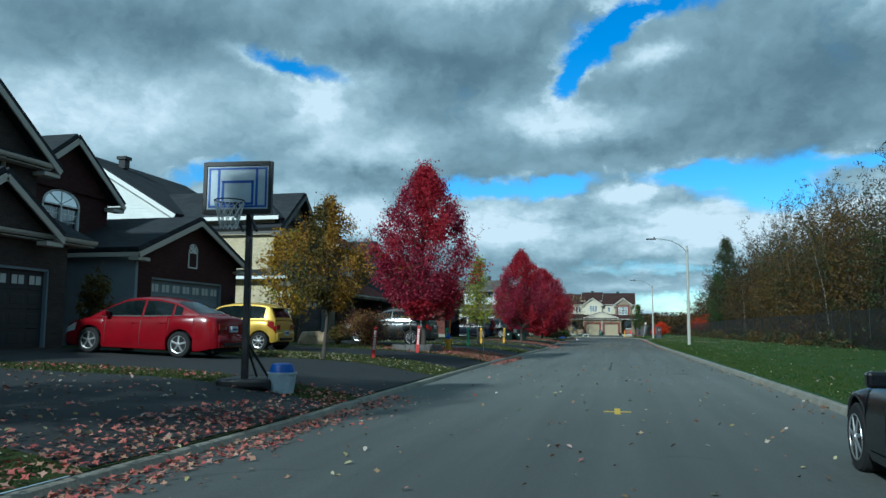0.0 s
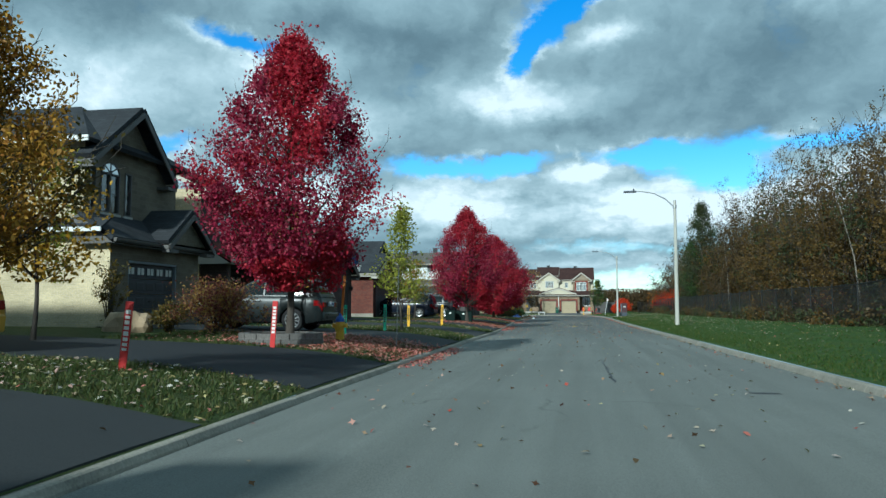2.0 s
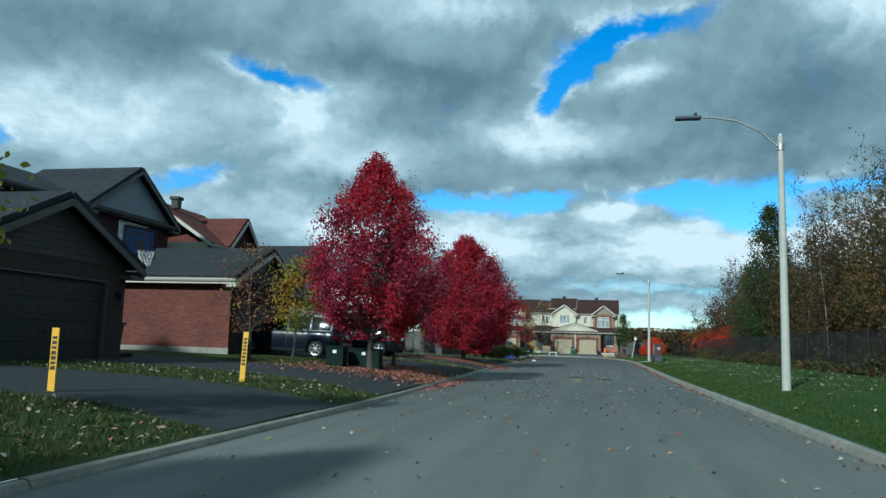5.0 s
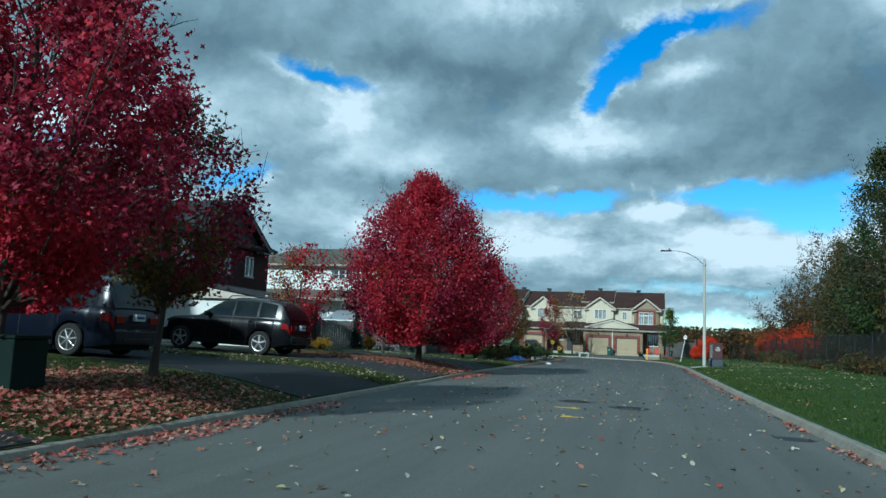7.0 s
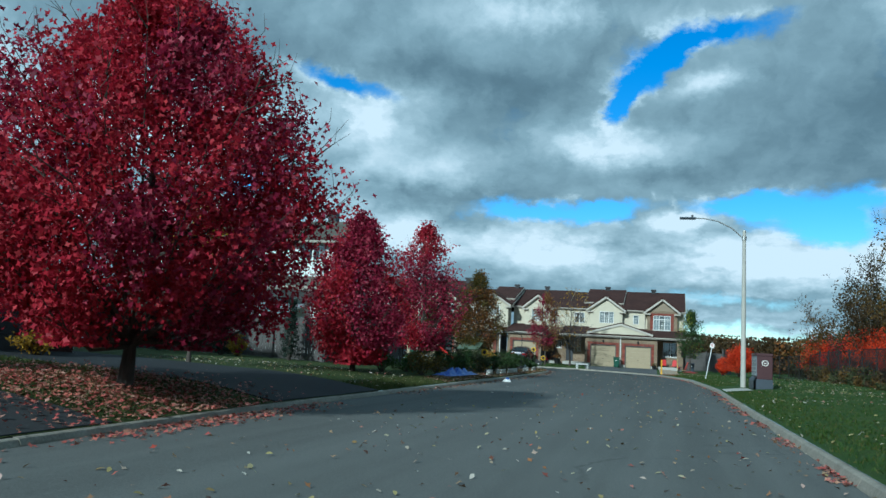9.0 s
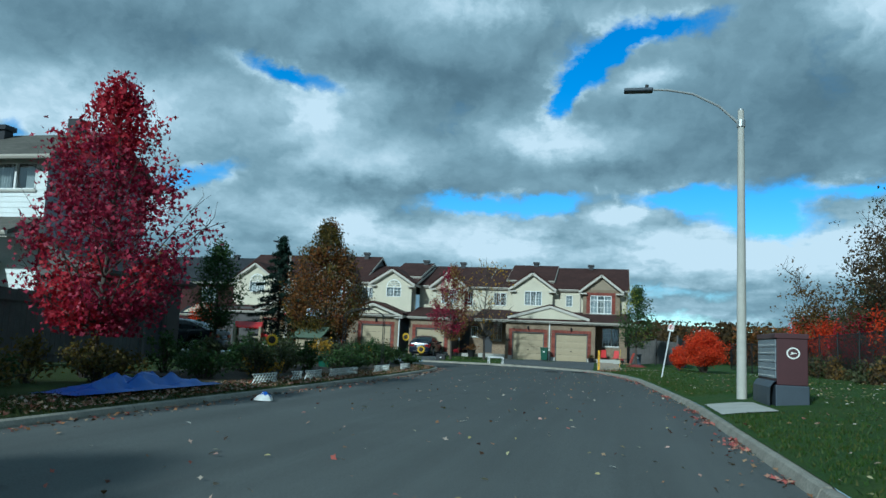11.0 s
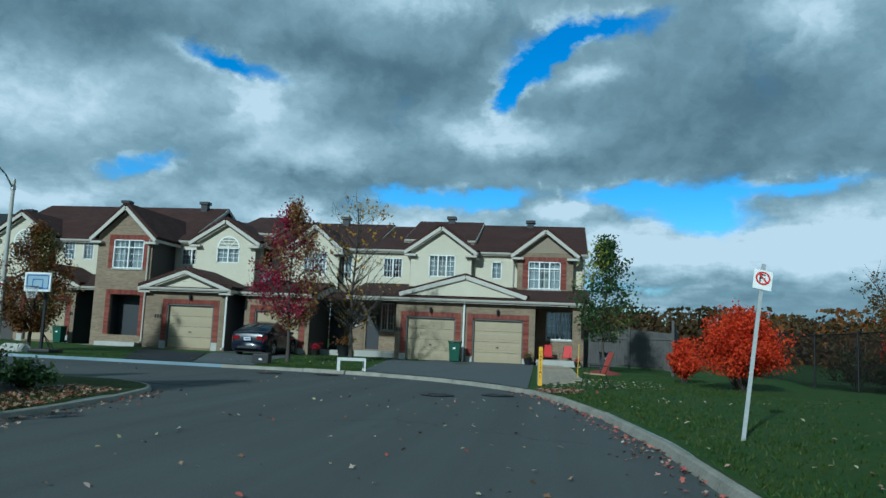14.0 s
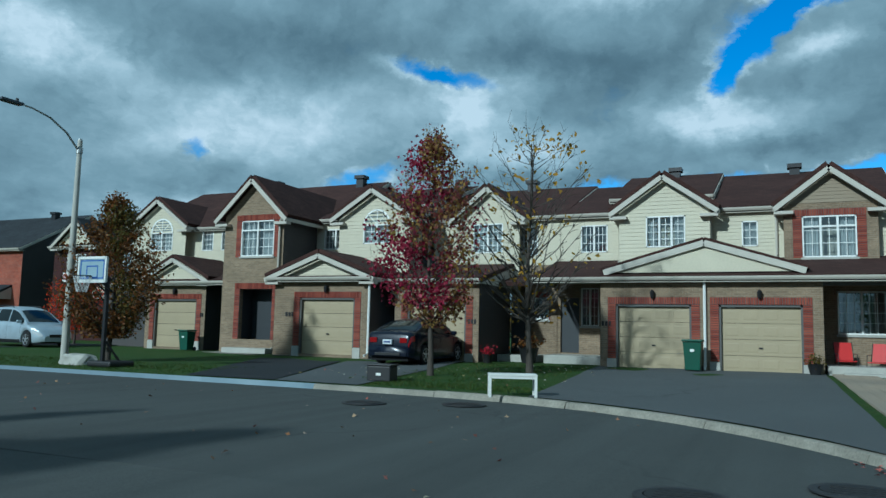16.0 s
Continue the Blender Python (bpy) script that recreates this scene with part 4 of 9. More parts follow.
h.wall((2.12, 3.3), (2.12, 14.7), 0.0, 5.98, "siding_taupe", lap=0.14)
h.gable((2.12, 3.3), (2.12, 14.7), 5.98, 8.2, "siding_taupe", lap=0.14)
h.wall((2.12, 14.7), (-3.72, 14.7), 0.0, 5.98, "siding_cream", lap=0.2)
h.lean_roof(-3.72, 2.3, 0.0, 3.3, 3.25, 4.05, "shingle_brown")
pw = h.wall((-0.28, 2.4), (2.12, 2.4), 0.0, 3.25, "brick_tan", [(0.49, 1.92, 1.5, 2.92)])
h.window(pw, 0.49, 1.92, 1.5, 2.92, 2, 3, 4, drape=0.7)
h.part("porch_post", M().box(1.5, 1.9, 0.0, 0.38, 0.3, 3.2), "brick_tan")
h.part("porch_beam", M().box(-0.28, 1.95, 0.02, 0.3, 2.98, 3.24), "trim_dark")
h.part("porch_step", M().box(-0.2, 1.95, -0.05, 2.4, 0.1, 0.52), "stone_pale", bevel=0.02)
h.part("porch_step", M().box(0.2, 1.9, -0.45, -0.06, 0.1, 0.34), "stone_pale", bevel=0.02)
h.downpipe(-3.72, -0.1, 0.22, 3.2, "vinyl_white")
h.downpipe(-1.6, 3.2, 4.1, 5.9)
h.downpipe(2.05, 3.15, 3.9, 5.85)
h.vent(-0.95, 8.7, 8.3)
for side in ("unit",):
    m = M()
    m.poly((-6.95, 0.0, 3.42), (-0.75, 0.0, 3.42), (-3.72, 0.0, 4.28))
    h.part("porch_gable", m, "siding_cream")
    h.boards([((-7.0, -0.06, 3.42), (-3.72, -0.06, 4.36)), ((-3.72, -0.06, 4.36), (-0.72, -0.06, 3.42))], "trim", 0.1, 0.2)
    h.roof([[(-7.1, -0.1, 3.5), (-3.72, -0.1, 4.48), (-3.72, 3.3, 4.48), (-7.1, 3.3, 3.5)][::-1], [(-3.72, -0.1, 4.48), (-0.65, -0.1, 3.5), (-0.65, 3.3, 3.5), (-3.72, 3.3, 4.48)][::-1]], "shingle_brown", 0.08)

# unit with the white gable
h = terrace("townhouse with cream siding gable and tan brick garage")
gw = garage_bay(h, -7.12, -3.74, 0.0, -6.59, -4.15, right_side=False)
bars_sign(h, gw, 0.05, 1.62, 0.36, 0.16, 3)
up = h.wall((-9.46, 3.3), (-3.74, 3.3), 3.0, 5.98, "siding_cream", [(0.81, 1.86, 4.49, 5.56)], lap=0.14)
h.window(up, 0.81, 1.86, 4.49, 5.56, 2, 3, 3, drape=0.3, sill=False)
gb = h.wall((-7.05, 2.75), (-3.78, 2.75), 3.4, 6.0, "siding_cream", [(1.0, 2.41, 4.57, 5.73)], lap=0.14)
h.window(gb, 1.0, 2.41, 4.57, 5.73, 3, 2, 4, drape=0.5, sill=False)
h.wall((-3.78, 2.75), (-3.78, 3.3), 3.4, 6.0, "siding_cream", lap=0.14)
h.wall((-7.05, 3.3), (-7.05, 2.75), 3.4, 6.0, "siding_cream", lap=0.14)
h.gable((-7.05, 2.75), (-3.78, 2.75), 6.0, 7.15, "siding_cream", lap=0.14)
h.front_gable_roof(-7.05, -3.78, 2.75, 8.0, 6.0, 7.15, "shingle_brown")
h.side_gable_roof(-9.46, -3.76, 3.3, 9.0, 14.7, 5.98, 8.0, "shingle_brown", over=0.2)
h.side_gable_roof(-7.6, -3.95, 4.5, 9.0, 14.0, 6.7, 8.36, "shingle_brown", over=0.1)
h.lean_roof(-9.6, -3.72, 0.0, 3.3, 3.25, 4.05, "shingle_brown")
h.wall((-9.46, 14.7), (-9.46, 3.3), 0.0, 6.0, "siding_dark_and_shade", lap=0.14)
pw = h.wall((-9.46, 2.9), (-7.12, 2.9), 0.0, 3.25, "brick_tan", [(0.93, 1.63, 1.63, 3.08), (0.12, 0.85, 0.6, 2.7)])
h.window(pw, 0.93, 1.63, 1.63, 3.08, 2, 2, 4, drape=0.8)
m = M()
pw.box(m, 0.12, 0.85, -0.16, -0.1, 0.6, 2.7)
h.part("front_door", m, "door_dark")
h.part("porch_step", M().box(-9.4, -7.2, 0.9, 2.9, 0.1, 0.55), "stone_pale", bevel=0.02)
h.downpipe(-7.05, 2.95, 4.0, 5.9)
h.downpipe(-3.78, 2.95, 4.0, 5.9)
h.vent(-5.75, 8.7, 8.45)

# unit behind the maple
h = terrace("townhouse with white siding gable behind a maple")
gw = garage_bay(h, -14.75, -11.35, -0.6, -14.2, -11.85, lamp=False)
bars_sign(h, gw, 3.0, 1.6, 0.34, 0.16, 3)
up = h.wall((-15.0, 3.3), (-9.48, 3.3), 3.0, 5.98, "siding_cream", [(3.75, 4.6, 4.4, 5.6)], lap=0.14)
h.window(up, 3.75, 4.6, 4.4, 5.6, 2, 2, 4, drape=0.5, sill=False)
gb = h.wall((-13.7, 2.75), (-11.0, 2.75), 3.4, 6.0, "siding_cream", [(0.7, 2.0, 4.5, 5.7)], lap=0.14)
h.window(gb, 0.7, 2.0, 4.5, 5.7, 2, 3, 4, drape=0.9, sill=False)
h.gable((-13.7, 2.75), (-11.0, 2.75), 6.0, 7.1, "siding_cream", lap=0.14)
h.front_gable_roof(-13.7, -11.0, 2.75, 8.0, 6.0, 7.1, "shingle_brown")
h.side_gable_roof(-15.0, -9.48, 3.3, 9.0, 14.7, 5.98, 8.1, "shingle_brown", over=0.2)
h.lean_roof(-15.0, -11.2, -0.6, 3.3, 3.2, 4.05, "shingle_brown")
fw = h.wall((-11.35, 2.9), (-9.48, 2.9), 0.0, 4.0, "brick_tan", [(0.95, 1.54, 1.85, 2.71)])
h.window(fw, 0.95, 1.54, 1.85, 2.71, 1, 3, 4, drape=0.0)
h.surround(fw, 0.95, 1.54, 1.85, 2.71, 0.05, 0.22)
m = M().box(-11.25, -10.45, 2.6, 2.66, 0.6, 2.7)
h.part("front_door", m, "door_dark")
h.part("porch_step", M().box(-11.3, -9.8, 1.2, 2.9, 0.1, 0.5), "stone_pale", bevel=0.02)
h.part("porch_roof", M().slab([(-11.35, 1.0, 3.2), (-9.9, 1.0, 3.2), (-9.9, 3.0, 3.6), (-11.35, 3.0, 3.6)], 0.15), "shingle_brown")
h.vent(-12.4, 8.7, 8.3)

# unit with the arched window over the garage
h = terrace("townhouse with arched window and tan brick garage")
gw = garage_bay(h, -19.6, -15.32, -1.5, -18.41, -15.97, top=2.47, base=0.34, ceil=3.25)
bars_sign(h, gw, 0.55, 1.75, 0.42, 0.17, 3)
up = h.wall((-20.1, 1.9), (-15.02, 1.9), 3.0, 6.0, "siding_cream", [(0.45, 1.6, 4.72, 5.6)], lap=0.14)
h.window(up, 0.45, 1.6, 4.72, 5.6, 2, 3, 3, drape=0.7, sill=False)
gb = h.wall((-18.55, 1.35), (-15.2, 1.35), 3.3, 6.0, "siding_cream", [(1.18, 2.45, 4.85, 5.65)], lap=0.14)
h.window(gb, 1.18, 2.45, 4.85, 6.29, 2, 2, 3, arch=0.64, drape=0.9, sill=False)
h.gable((-18.55, 1.35), (-15.2, 1.35), 6.0, 7.05, "siding_cream", lap=0.14)
h.front_gable_roof(-18.55, -15.2, 1.35, 7.0, 6.0, 7.05, "shingle_brown")
h.side_gable_roof(-20.1, -15.02, 1.9, 8.0, 14.7, 6.0, 7.9, "shingle_brown", over=0.2)
h.side_gable_roof(-17.6, -15.1, 3.4, 8.0, 14.0, 6.7, 8.25, "shingle_brown", over=0.1)
h.front_gable_roof(-19.6, -15.32, -1.5, 1.9, 3.25, 4.05, "shingle_brown")
h.gable((-19.6, -1.5), (-15.32, -1.5), 3.25, 4.05, "siding_cream", lap=0.12)
h.lean_roof(-19.8, -15.1, -1.5, 1.9, 3.2, 3.6, "shingle_brown")
h.downpipe(-15.3, -1.6, 0.3, 3.2, "vinyl_white")
h.vent(-15.6, 7.6, 8.3)

# unit with the two-storey brick front
h = terrace("wide townhouse with two-storey tan brick entrance front")
bw = h.wall((-23.1, -0.5), (-20.05, -0.5), 0.0, 5.95, "brick_tan", [(0.95, 2.6, 0.8, 2.87), (0.9, 2.58, 4.24, 5.73)])
h.window(bw, 0.9, 2.58, 4.24, 5.73, 2, 3, 4, drape=0.7, transom=0.4)
h.surround(bw, 0.9, 2.58, 4.2, 5.73, 0.28, 0.26)
h.surround(bw, 0.95, 2.6, 0.8, 2.87, 0.28, 0.26)
# door leaf and recess lining share one near-black colour
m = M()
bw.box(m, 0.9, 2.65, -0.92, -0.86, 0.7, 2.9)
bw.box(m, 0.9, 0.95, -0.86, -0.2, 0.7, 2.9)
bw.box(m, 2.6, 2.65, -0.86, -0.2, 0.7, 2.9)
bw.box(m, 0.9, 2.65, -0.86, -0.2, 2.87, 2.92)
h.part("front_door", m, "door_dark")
h.part("porch_step", M().box(-22.4, -20.2, -1.2, -0.5, 0.1, 0.46), "stone_pale", bevel=0.02)
h.gable((-23.1, -0.5), (-20.05, -0.5), 5.95, 7.4, "brick_tan")
h.front_gable_roof(-23.1, -20.05, -0.5, 7.0, 5.95, 7.4, "shingle_brown")
h.wall((-20.05, -0.5), (-20.05, 14.0), 0.0, 6.0, "siding_dark_and_shade", lap=0.14)
h.gable((-20.05, 2.9), (-20.05, 14.0), 6.0, 8.75, "siding_dark_and_shade", lap=0.14)
gw = garage_bay(h, -27.95, -24.5, 0.1, -27.43, -25.0, top=2.47, base=0.34, ceil=3.25)
bars_sign(h, gw, 3.2, 1.7, 0.2, 0.17, 2)
up = h.wall((-32.0, 2.9), (-23.1, 2.9), 3.0, 6.1, "siding_cream", [(4.6, 5.3, 4.95, 6.05), (5.8, 6.45, 4.95, 6.05)], lap=0.14)
h.window(up, 4.6, 5.3, 4.95, 6.05, 1, 3, 4, drape=0.8, sill=False)
h.window(up, 5.8, 6.45, 4.95, 6.05, 1, 3, 4, drape=0.8, sill=False)
gb = h.wall((-31.4, 2.4), (-28.0, 2.4), 3.3, 6.2, "siding_cream", [(1.15, 2.58, 4.95, 5.85)], lap=0.14)
h.window(gb, 1.15, 2.58, 4.95, 6.56, 2, 3, 4, arch=0.71, drape=0.9, sill=False)
h.gable((-31.4, 2.4), (-28.0, 2.4), 6.2, 7.4, "siding_cream", lap=0.14)
h.front_gable_roof(-31.4, -28.0, 2.4, 8.0, 6.2, 7.4, "shingle_brown")
h.side_gable_roof(-32.0, -20.05, 2.9, 8.0, 14.0, 6.1, 8.75, "shingle_brown", over=0.2)
h.lean_roof(-28.3, -23.1, 0.1, 2.9, 3.25, 4.0, "shingle_brown")
h.front_gable_roof(-27.95, -24.5, 0.1, 2.9, 3.35, 4.2, "shingle_brown")
h.gable((-27.95, 0.1), (-24.5, 0.1), 3.35, 4.2, "siding_cream", lap=0.12)
h.wall((-32.0, 14.0), (-32.0, 2.9), 0.0, 6.1, "siding_dark_and_shade", lap=0.2)
lw = h.wall((-32.0, 1.5), (-28.0, 1.5), 0.0, 3.6, "siding_dark_and_shade", lap=0.14)
h.lean_roof(-32.0, -28.0, 1.5, 2.9, 3.3, 3.9, "shingle_brown")
h.downpipe(-20.2, -0.6, 0.4, 5.8)
h.vent(-21.3, 7.6, 8.9)
h.vent(-26.6, 7.6, 8.9)

# the next terrace, seen past the corner
for x0, lab in ((-44.0, "dark two-storey house beyond the side street"), (-57.0, "red brick house with white gable on the side street")):
    h = House("neighbour_house", Matrix.Translation((x0, 146.0, 0)), lab)
    w = h.wall((0, 0), (10.0, 0), 0.0, 6.2, "brick_dark" if x0 > -50 else "brick_red", [(1.2, 2.8, 4.2, 5.6), (6.0, 7.6, 4.2, 5.6), (5.4, 8.0, 0.3, 2.5)])
    h.window(w, 1.2, 2.8, 4.2, 5.6, 2, 2, 3)
    h.window(w, 6.0, 7.6, 4.2, 5.6, 2, 2, 3)
    h.garage_door(w, 5.4, 8.0, 0.3, 2.5)
    h.wall((10.0, 0), (10.0, 10.0), 0.0, 6.2, "siding_dark_and_shade", lap=0.2)
    h.gable((10.0, 0), (10.0, 10.0), 6.2, 8.9, "siding_dark_and_shade", lap=0.2)
    h.side_gable_roof(0, 10.0, 0.0, 5.0, 10.0, 6.2, 8.9, "shingle_grey")
    h.gable((0.6, -0.3), (4.0, -0.3), 6.2, 7.6, "siding_cream", lap=0.14)
    h.front_gable_roof(0.6, 4.0, -0.3, 4.0, 6.2, 7.6, "shingle_grey")
    h.lean_roof(4.6, 9.2, -1.2, 0.0, 3.0, 3.6, "shingle_grey")
    h.gable((5.0, -1.4), (8.6, -1.4), 3.1, 4.1, "siding_cream", lap=0.14)
    h.vent(7.0, 4.6, 9.0)

# ---- detached houses on the west side: u = y - y0, depth = x0 - x ----
def west(name, x0, y0, label):
    return House(name, Matrix.Translation((x0, y0, 0)) @ Matrix.Rotation(radians(90), 4, "Z"), label)


def body(h, u0, u1, d0, d1, z1, front, south, north=None, holes=(), lap_s=0.0, lap_f=0.0):
    """Four walls of a block; returns the frame of its street front."""
    w = h.wall((u0, d0), (u1, d0), 0.0, z1, front, holes, lap_f)
    h.wall((u0, d1), (u0, d0), 0.0, z1, south, lap=lap_s)
    h.wall((u1, d0), (u1, d1), 0.0, z1, north or south, lap=lap_s)
    h.wall((u1, d1), (u0, d1), 0.0, z1, north or south)
    return w


# taupe brick house with the dark garage
h = west("detached_house", -14.55, 5.0, "taupe brick house with dark panelled garage door")
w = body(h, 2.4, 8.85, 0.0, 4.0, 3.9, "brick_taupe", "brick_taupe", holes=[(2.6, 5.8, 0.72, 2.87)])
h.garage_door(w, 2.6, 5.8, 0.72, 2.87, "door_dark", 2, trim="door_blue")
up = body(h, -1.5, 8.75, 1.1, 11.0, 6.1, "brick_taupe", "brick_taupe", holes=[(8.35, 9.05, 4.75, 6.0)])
h.window(up, 8.35, 9.05, 4.75, 6.0, 2, 1, 3)
h.gable((2.6, 1.05), (8.75, 1.05), 6.1, 8.4, "brick_taupe")
h.front_gable_roof(2.6, 8.75, 1.05, 7.0, 6.1, 8.4, "shingle_grey", 0.4)
h.side_gable_roof(-1.5, 8.75, 1.1, 6.0, 11.0, 6.1, 8.6, "shingle_grey")
h.lean_roof(2.2, 9.6, 0.0, 1.2, 3.85, 4.45, "shingle_grey")
h.gable((4.0, -0.35), (7.6, -0.35), 3.8, 5.0, "brick_taupe")
h.front_gable_roof(4.0, 7.6, -0.35, 1.2, 3.8, 5.0, "shingle_grey")

# unseen house added to the south, closing the street and shading the first front
h = west("detached_house", -14.55, 5.0, "taupe brick house south of the first driveway")
w = body(h, -14.0, -4.2, 0.0, 11.0, 6.1, "brick_taupe", "brick_taupe", holes=[(1.2, 5.4, 0.72, 2.87)])
h.garage_door(w, 1.2, 5.4, 0.72, 2.87, "door_dark", 2, trim="door_blue")
h.side_gable_roof(-14.0, -4.2, 0.0, 5.5, 11.0, 6.1, 8.6, "shingle_grey")

# dark red brick house, wide garage with a small arched light
h = west("detached_house", -14.55, 5.0, "dark red brick house with wide blue-grey garage door")
w = body(h, 12.0, 18.6, 0.0, 9.0, 3.75, "brick_dark", "siding_grey", holes=[(0.9, 5.5, 0.7, 2.98)], lap_s=0.16)
h.garage_door(w, 0.9, 5.5, 0.7, 2.98, "door_blue", 2, trim="door_blue")
h.gable((12.0, 0.0), (18.6, 0.0), 3.75, 5.1, "brick_dark")
h.front_gable_roof(12.0, 18.6, 0.0, 9.0, 3.75, 5.1, "shingle_grey", 0.35)
gw = Wall((12.0, 0.0), (18.6, 0.0))
h.window(gw, 3.05, 3.65, 3.45, 4.35, 1, 1, 1, arch=0.3, drape=0.0, sill=False)
h.part("corner_board", M().box(11.96, 12.1, -0.03, 0.1, 0.6, 3.7), "siding_grey")
h.wall_lamp(gw, 6.2, 2.4)
up = body(h, 9.9, 14.4, 3.0, 12.0, 5.9, "brick_dark", "brick_dark", holes=[(1.25, 3.0, 4.55, 5.3)])
h.window(up, 1.25, 3.0, 4.55, 5.9, 2, 2, 3, arch=0.5, drape=0.7)
h.gable((9.9, 2.9), (14.3, 2.9), 5.9, 7.6, "brick_dark")
h.front_gable_roof(9.9, 14.4, 2.9, 12.2, 5.9, 7.6, "shingle_grey", 0.35)
h.part("plumbing_stack", M().tube([(18.2, 1.5, 4.2), (18.2, 1.5, 5.05)], [0.06, 0.06], 8), "siding_white")

# light brick house with the arched gable window
h = west("detached_house", -14.55, 5.0, "pale yellow brick house with grey hip roof")
w = body(h, 24.0, 29.6, 0.0, 12.0, 3.6, "stone_tan", "brick_yellow", holes=[(1.0, 4.05, 0.72, 2.8)])
h.garage_door(w, 1.0, 4.05, 0.72, 2.8, "door_dark", 2, trim="door_blue")
up = h.wall((24.0, 1.0), (29.6, 1.0), 3.6, 6.6, "stone_tan", [(0.25, 0.6, 4.4, 5.9), (0.85, 1.9, 4.4, 5.7), (2.2, 2.6, 4.4, 5.9)])
h.window(up, 0.85, 1.9, 4.4, 6.1, 2, 1, 2, arch=0.35, drape=0.4, frame="trim_dark")
h.window(up, 0.25, 0.6, 4.4, 5.9, 1, 1, 2, drape=0.3, frame="trim_dark")
h.window(up, 2.2, 2.6, 4.4, 5.9, 1, 1, 2, drape=0.3, frame="trim_dark")
h.wall((24.0, 12.0), (24.0, 1.0), 3.6, 6.55, "brick_yellow")
h.wall((29.6, 1.0), (29.6, 12.0), 3.6, 6.55, "brick_yellow")
h.gable((24.0, 0.98), (28.3, 0.98), 6.2, 8.0, "stone_tan", at=0.58)
h.front_gable_roof(24.2, 28.4, 0.98, 5.0, 6.2, 8.0, "shingle_grey", 0.45, uc=26.5, trim="trim_dark")
h.roof([[(23.6, 0.6, 6.6), (23.6, 12.4, 6.6), (26.8, 9.5, 8.5), (26.8, 3.2, 8.5)][::-1], [(30.0, 12.4, 6.6), (30.0, 0.6, 6.6), (26.8, 3.2, 8.5), (26.8, 9.5, 8.5)][::-1], [(30.0, 0.6, 6.6), (23.6, 0.6, 6.6), (26.8, 3.2, 8.5)][::-1], [(23.6, 12.4, 6.6), (30.0, 12.4, 6.6), (26.8, 9.5, 8.5)][::-1]], "shingle_grey")
h.boards([((23.58, 0.6, 6.56), (23.58, 12.4, 6.56)), ((30.02, 0.6, 6.56), (30.02, 12.4, 6.56))], "vinyl_white", 0.05, 0.18)
h.lean_roof(23.7, 29.9, 0.0, 1.1, 3.55, 4.3, "shingle_grey", trim="trim_dark")
h.roof([[(23.5, 0.0, 3.75), (23.5, 12.0, 3.75), (24.0, 12.0, 4.1), (24.0, 0.0, 4.1)][::-1]], "shingle_grey", 0.06, "pent_roof")
h.boards([((23.48, 0.0, 3.68), (23.48, 12.0, 3.68))], "vinyl_white", 0.04, 0.14)
h.gable((26.6, -0.4), (29.4, -0.4), 3.5, 4.55, "stone_tan")
h.front_gable_roof(26.6, 29.4, -0.4, 1.0, 3.5, 4.55, "shingle_grey", 0.25, trim="trim_dark")
# its rear wing in white siding
h.wall((23.7, 17.0), (23.7, 6.4), 0.0, 6.9, "siding_white", lap=0.16, name="rear_wing_wall")
h.gable((23.7, 17.0), (23.7, 6.4), 6.9, 10.0, "siding_white", lap=0.16)
h.roof([[(23.3, 6.0, 6.75), (23.3, 11.7, 10.1), (33.0, 11.7, 10.1), (33.0, 6.0, 6.75)], [(23.3, 11.7, 10.1), (23.3, 17.3, 6.75), (33.0, 17.3, 6.75), (33.0, 11.7, 10.1)]], "shingle_grey")
h.boards([((23.27, 6.0, 6.7), (23.27, 11.7, 10.05)), ((23.27, 11.7, 10.05), (23.27, 17.3, 6.7))], "vinyl_white", 0.04, 0.22)
h.vent(26.0, 11.0, 10.2)

# brown-roofed house behind the tall maple
h = west("detached_house", -15.55, 5.0, "tan brick house with brown roof behind the maple")
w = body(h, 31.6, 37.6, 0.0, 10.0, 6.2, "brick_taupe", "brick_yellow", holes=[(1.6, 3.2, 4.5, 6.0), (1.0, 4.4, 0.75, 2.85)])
h.window(w, 1.6, 3.2, 4.5, 6.0, 3, 1, 2, drape=0.4)
h.garage_door(w, 1.0, 4.4, 0.75, 2.85, "door_dark", 2)
h.side_gable_roof(31.6, 37.6, 0.0, 5.0, 10.0, 6.2, 8.6, "shingle_red")
h.lean_roof(31.4, 37.8, -1.2, 0.1, 3.3, 4.0, "shingle_red")
h.part("garage_wing", M().box(31.7, 32.0, -1.2, 0, 0, 3.3).box(37.0, 37.3, -1.2, 0, 0, 3.3).box(32.0, 37.0, -1.2, 0.0, 3.0, 3.3), "brick_taupe")

# dark garage with a gable, and the lawn beside it
h = west("garage_house", -12.6, 0.0, "dark brick garage with gable and dark door")
w = body(h, 42.6, 48.3, 0.0, 6.0, 3.1, "brick_taupe", "brick_taupe", holes=[(0.7, 5.0, 0.5, 2.7)])
h.garage_door(w, 0.7, 5.0, 0.5, 2.7, "door_dark", 0)
h.gable((42.6, 0.0), (48.3, 0.0), 3.1, 4.45, "siding_dark_and_shade", lap=0.15)
h.front_gable_roof(42.6, 48.3, 0.0, 6.0, 3.1, 4.45, "shingle_grey", 0.35, trim="trim_dark")
h.wall_lamp(w, 5.35, 2.3)

# red brick garage in front of the dark house
h = west("garage_house", -13.55, 0.0, "red brick garage with pale concrete footing and dark door")
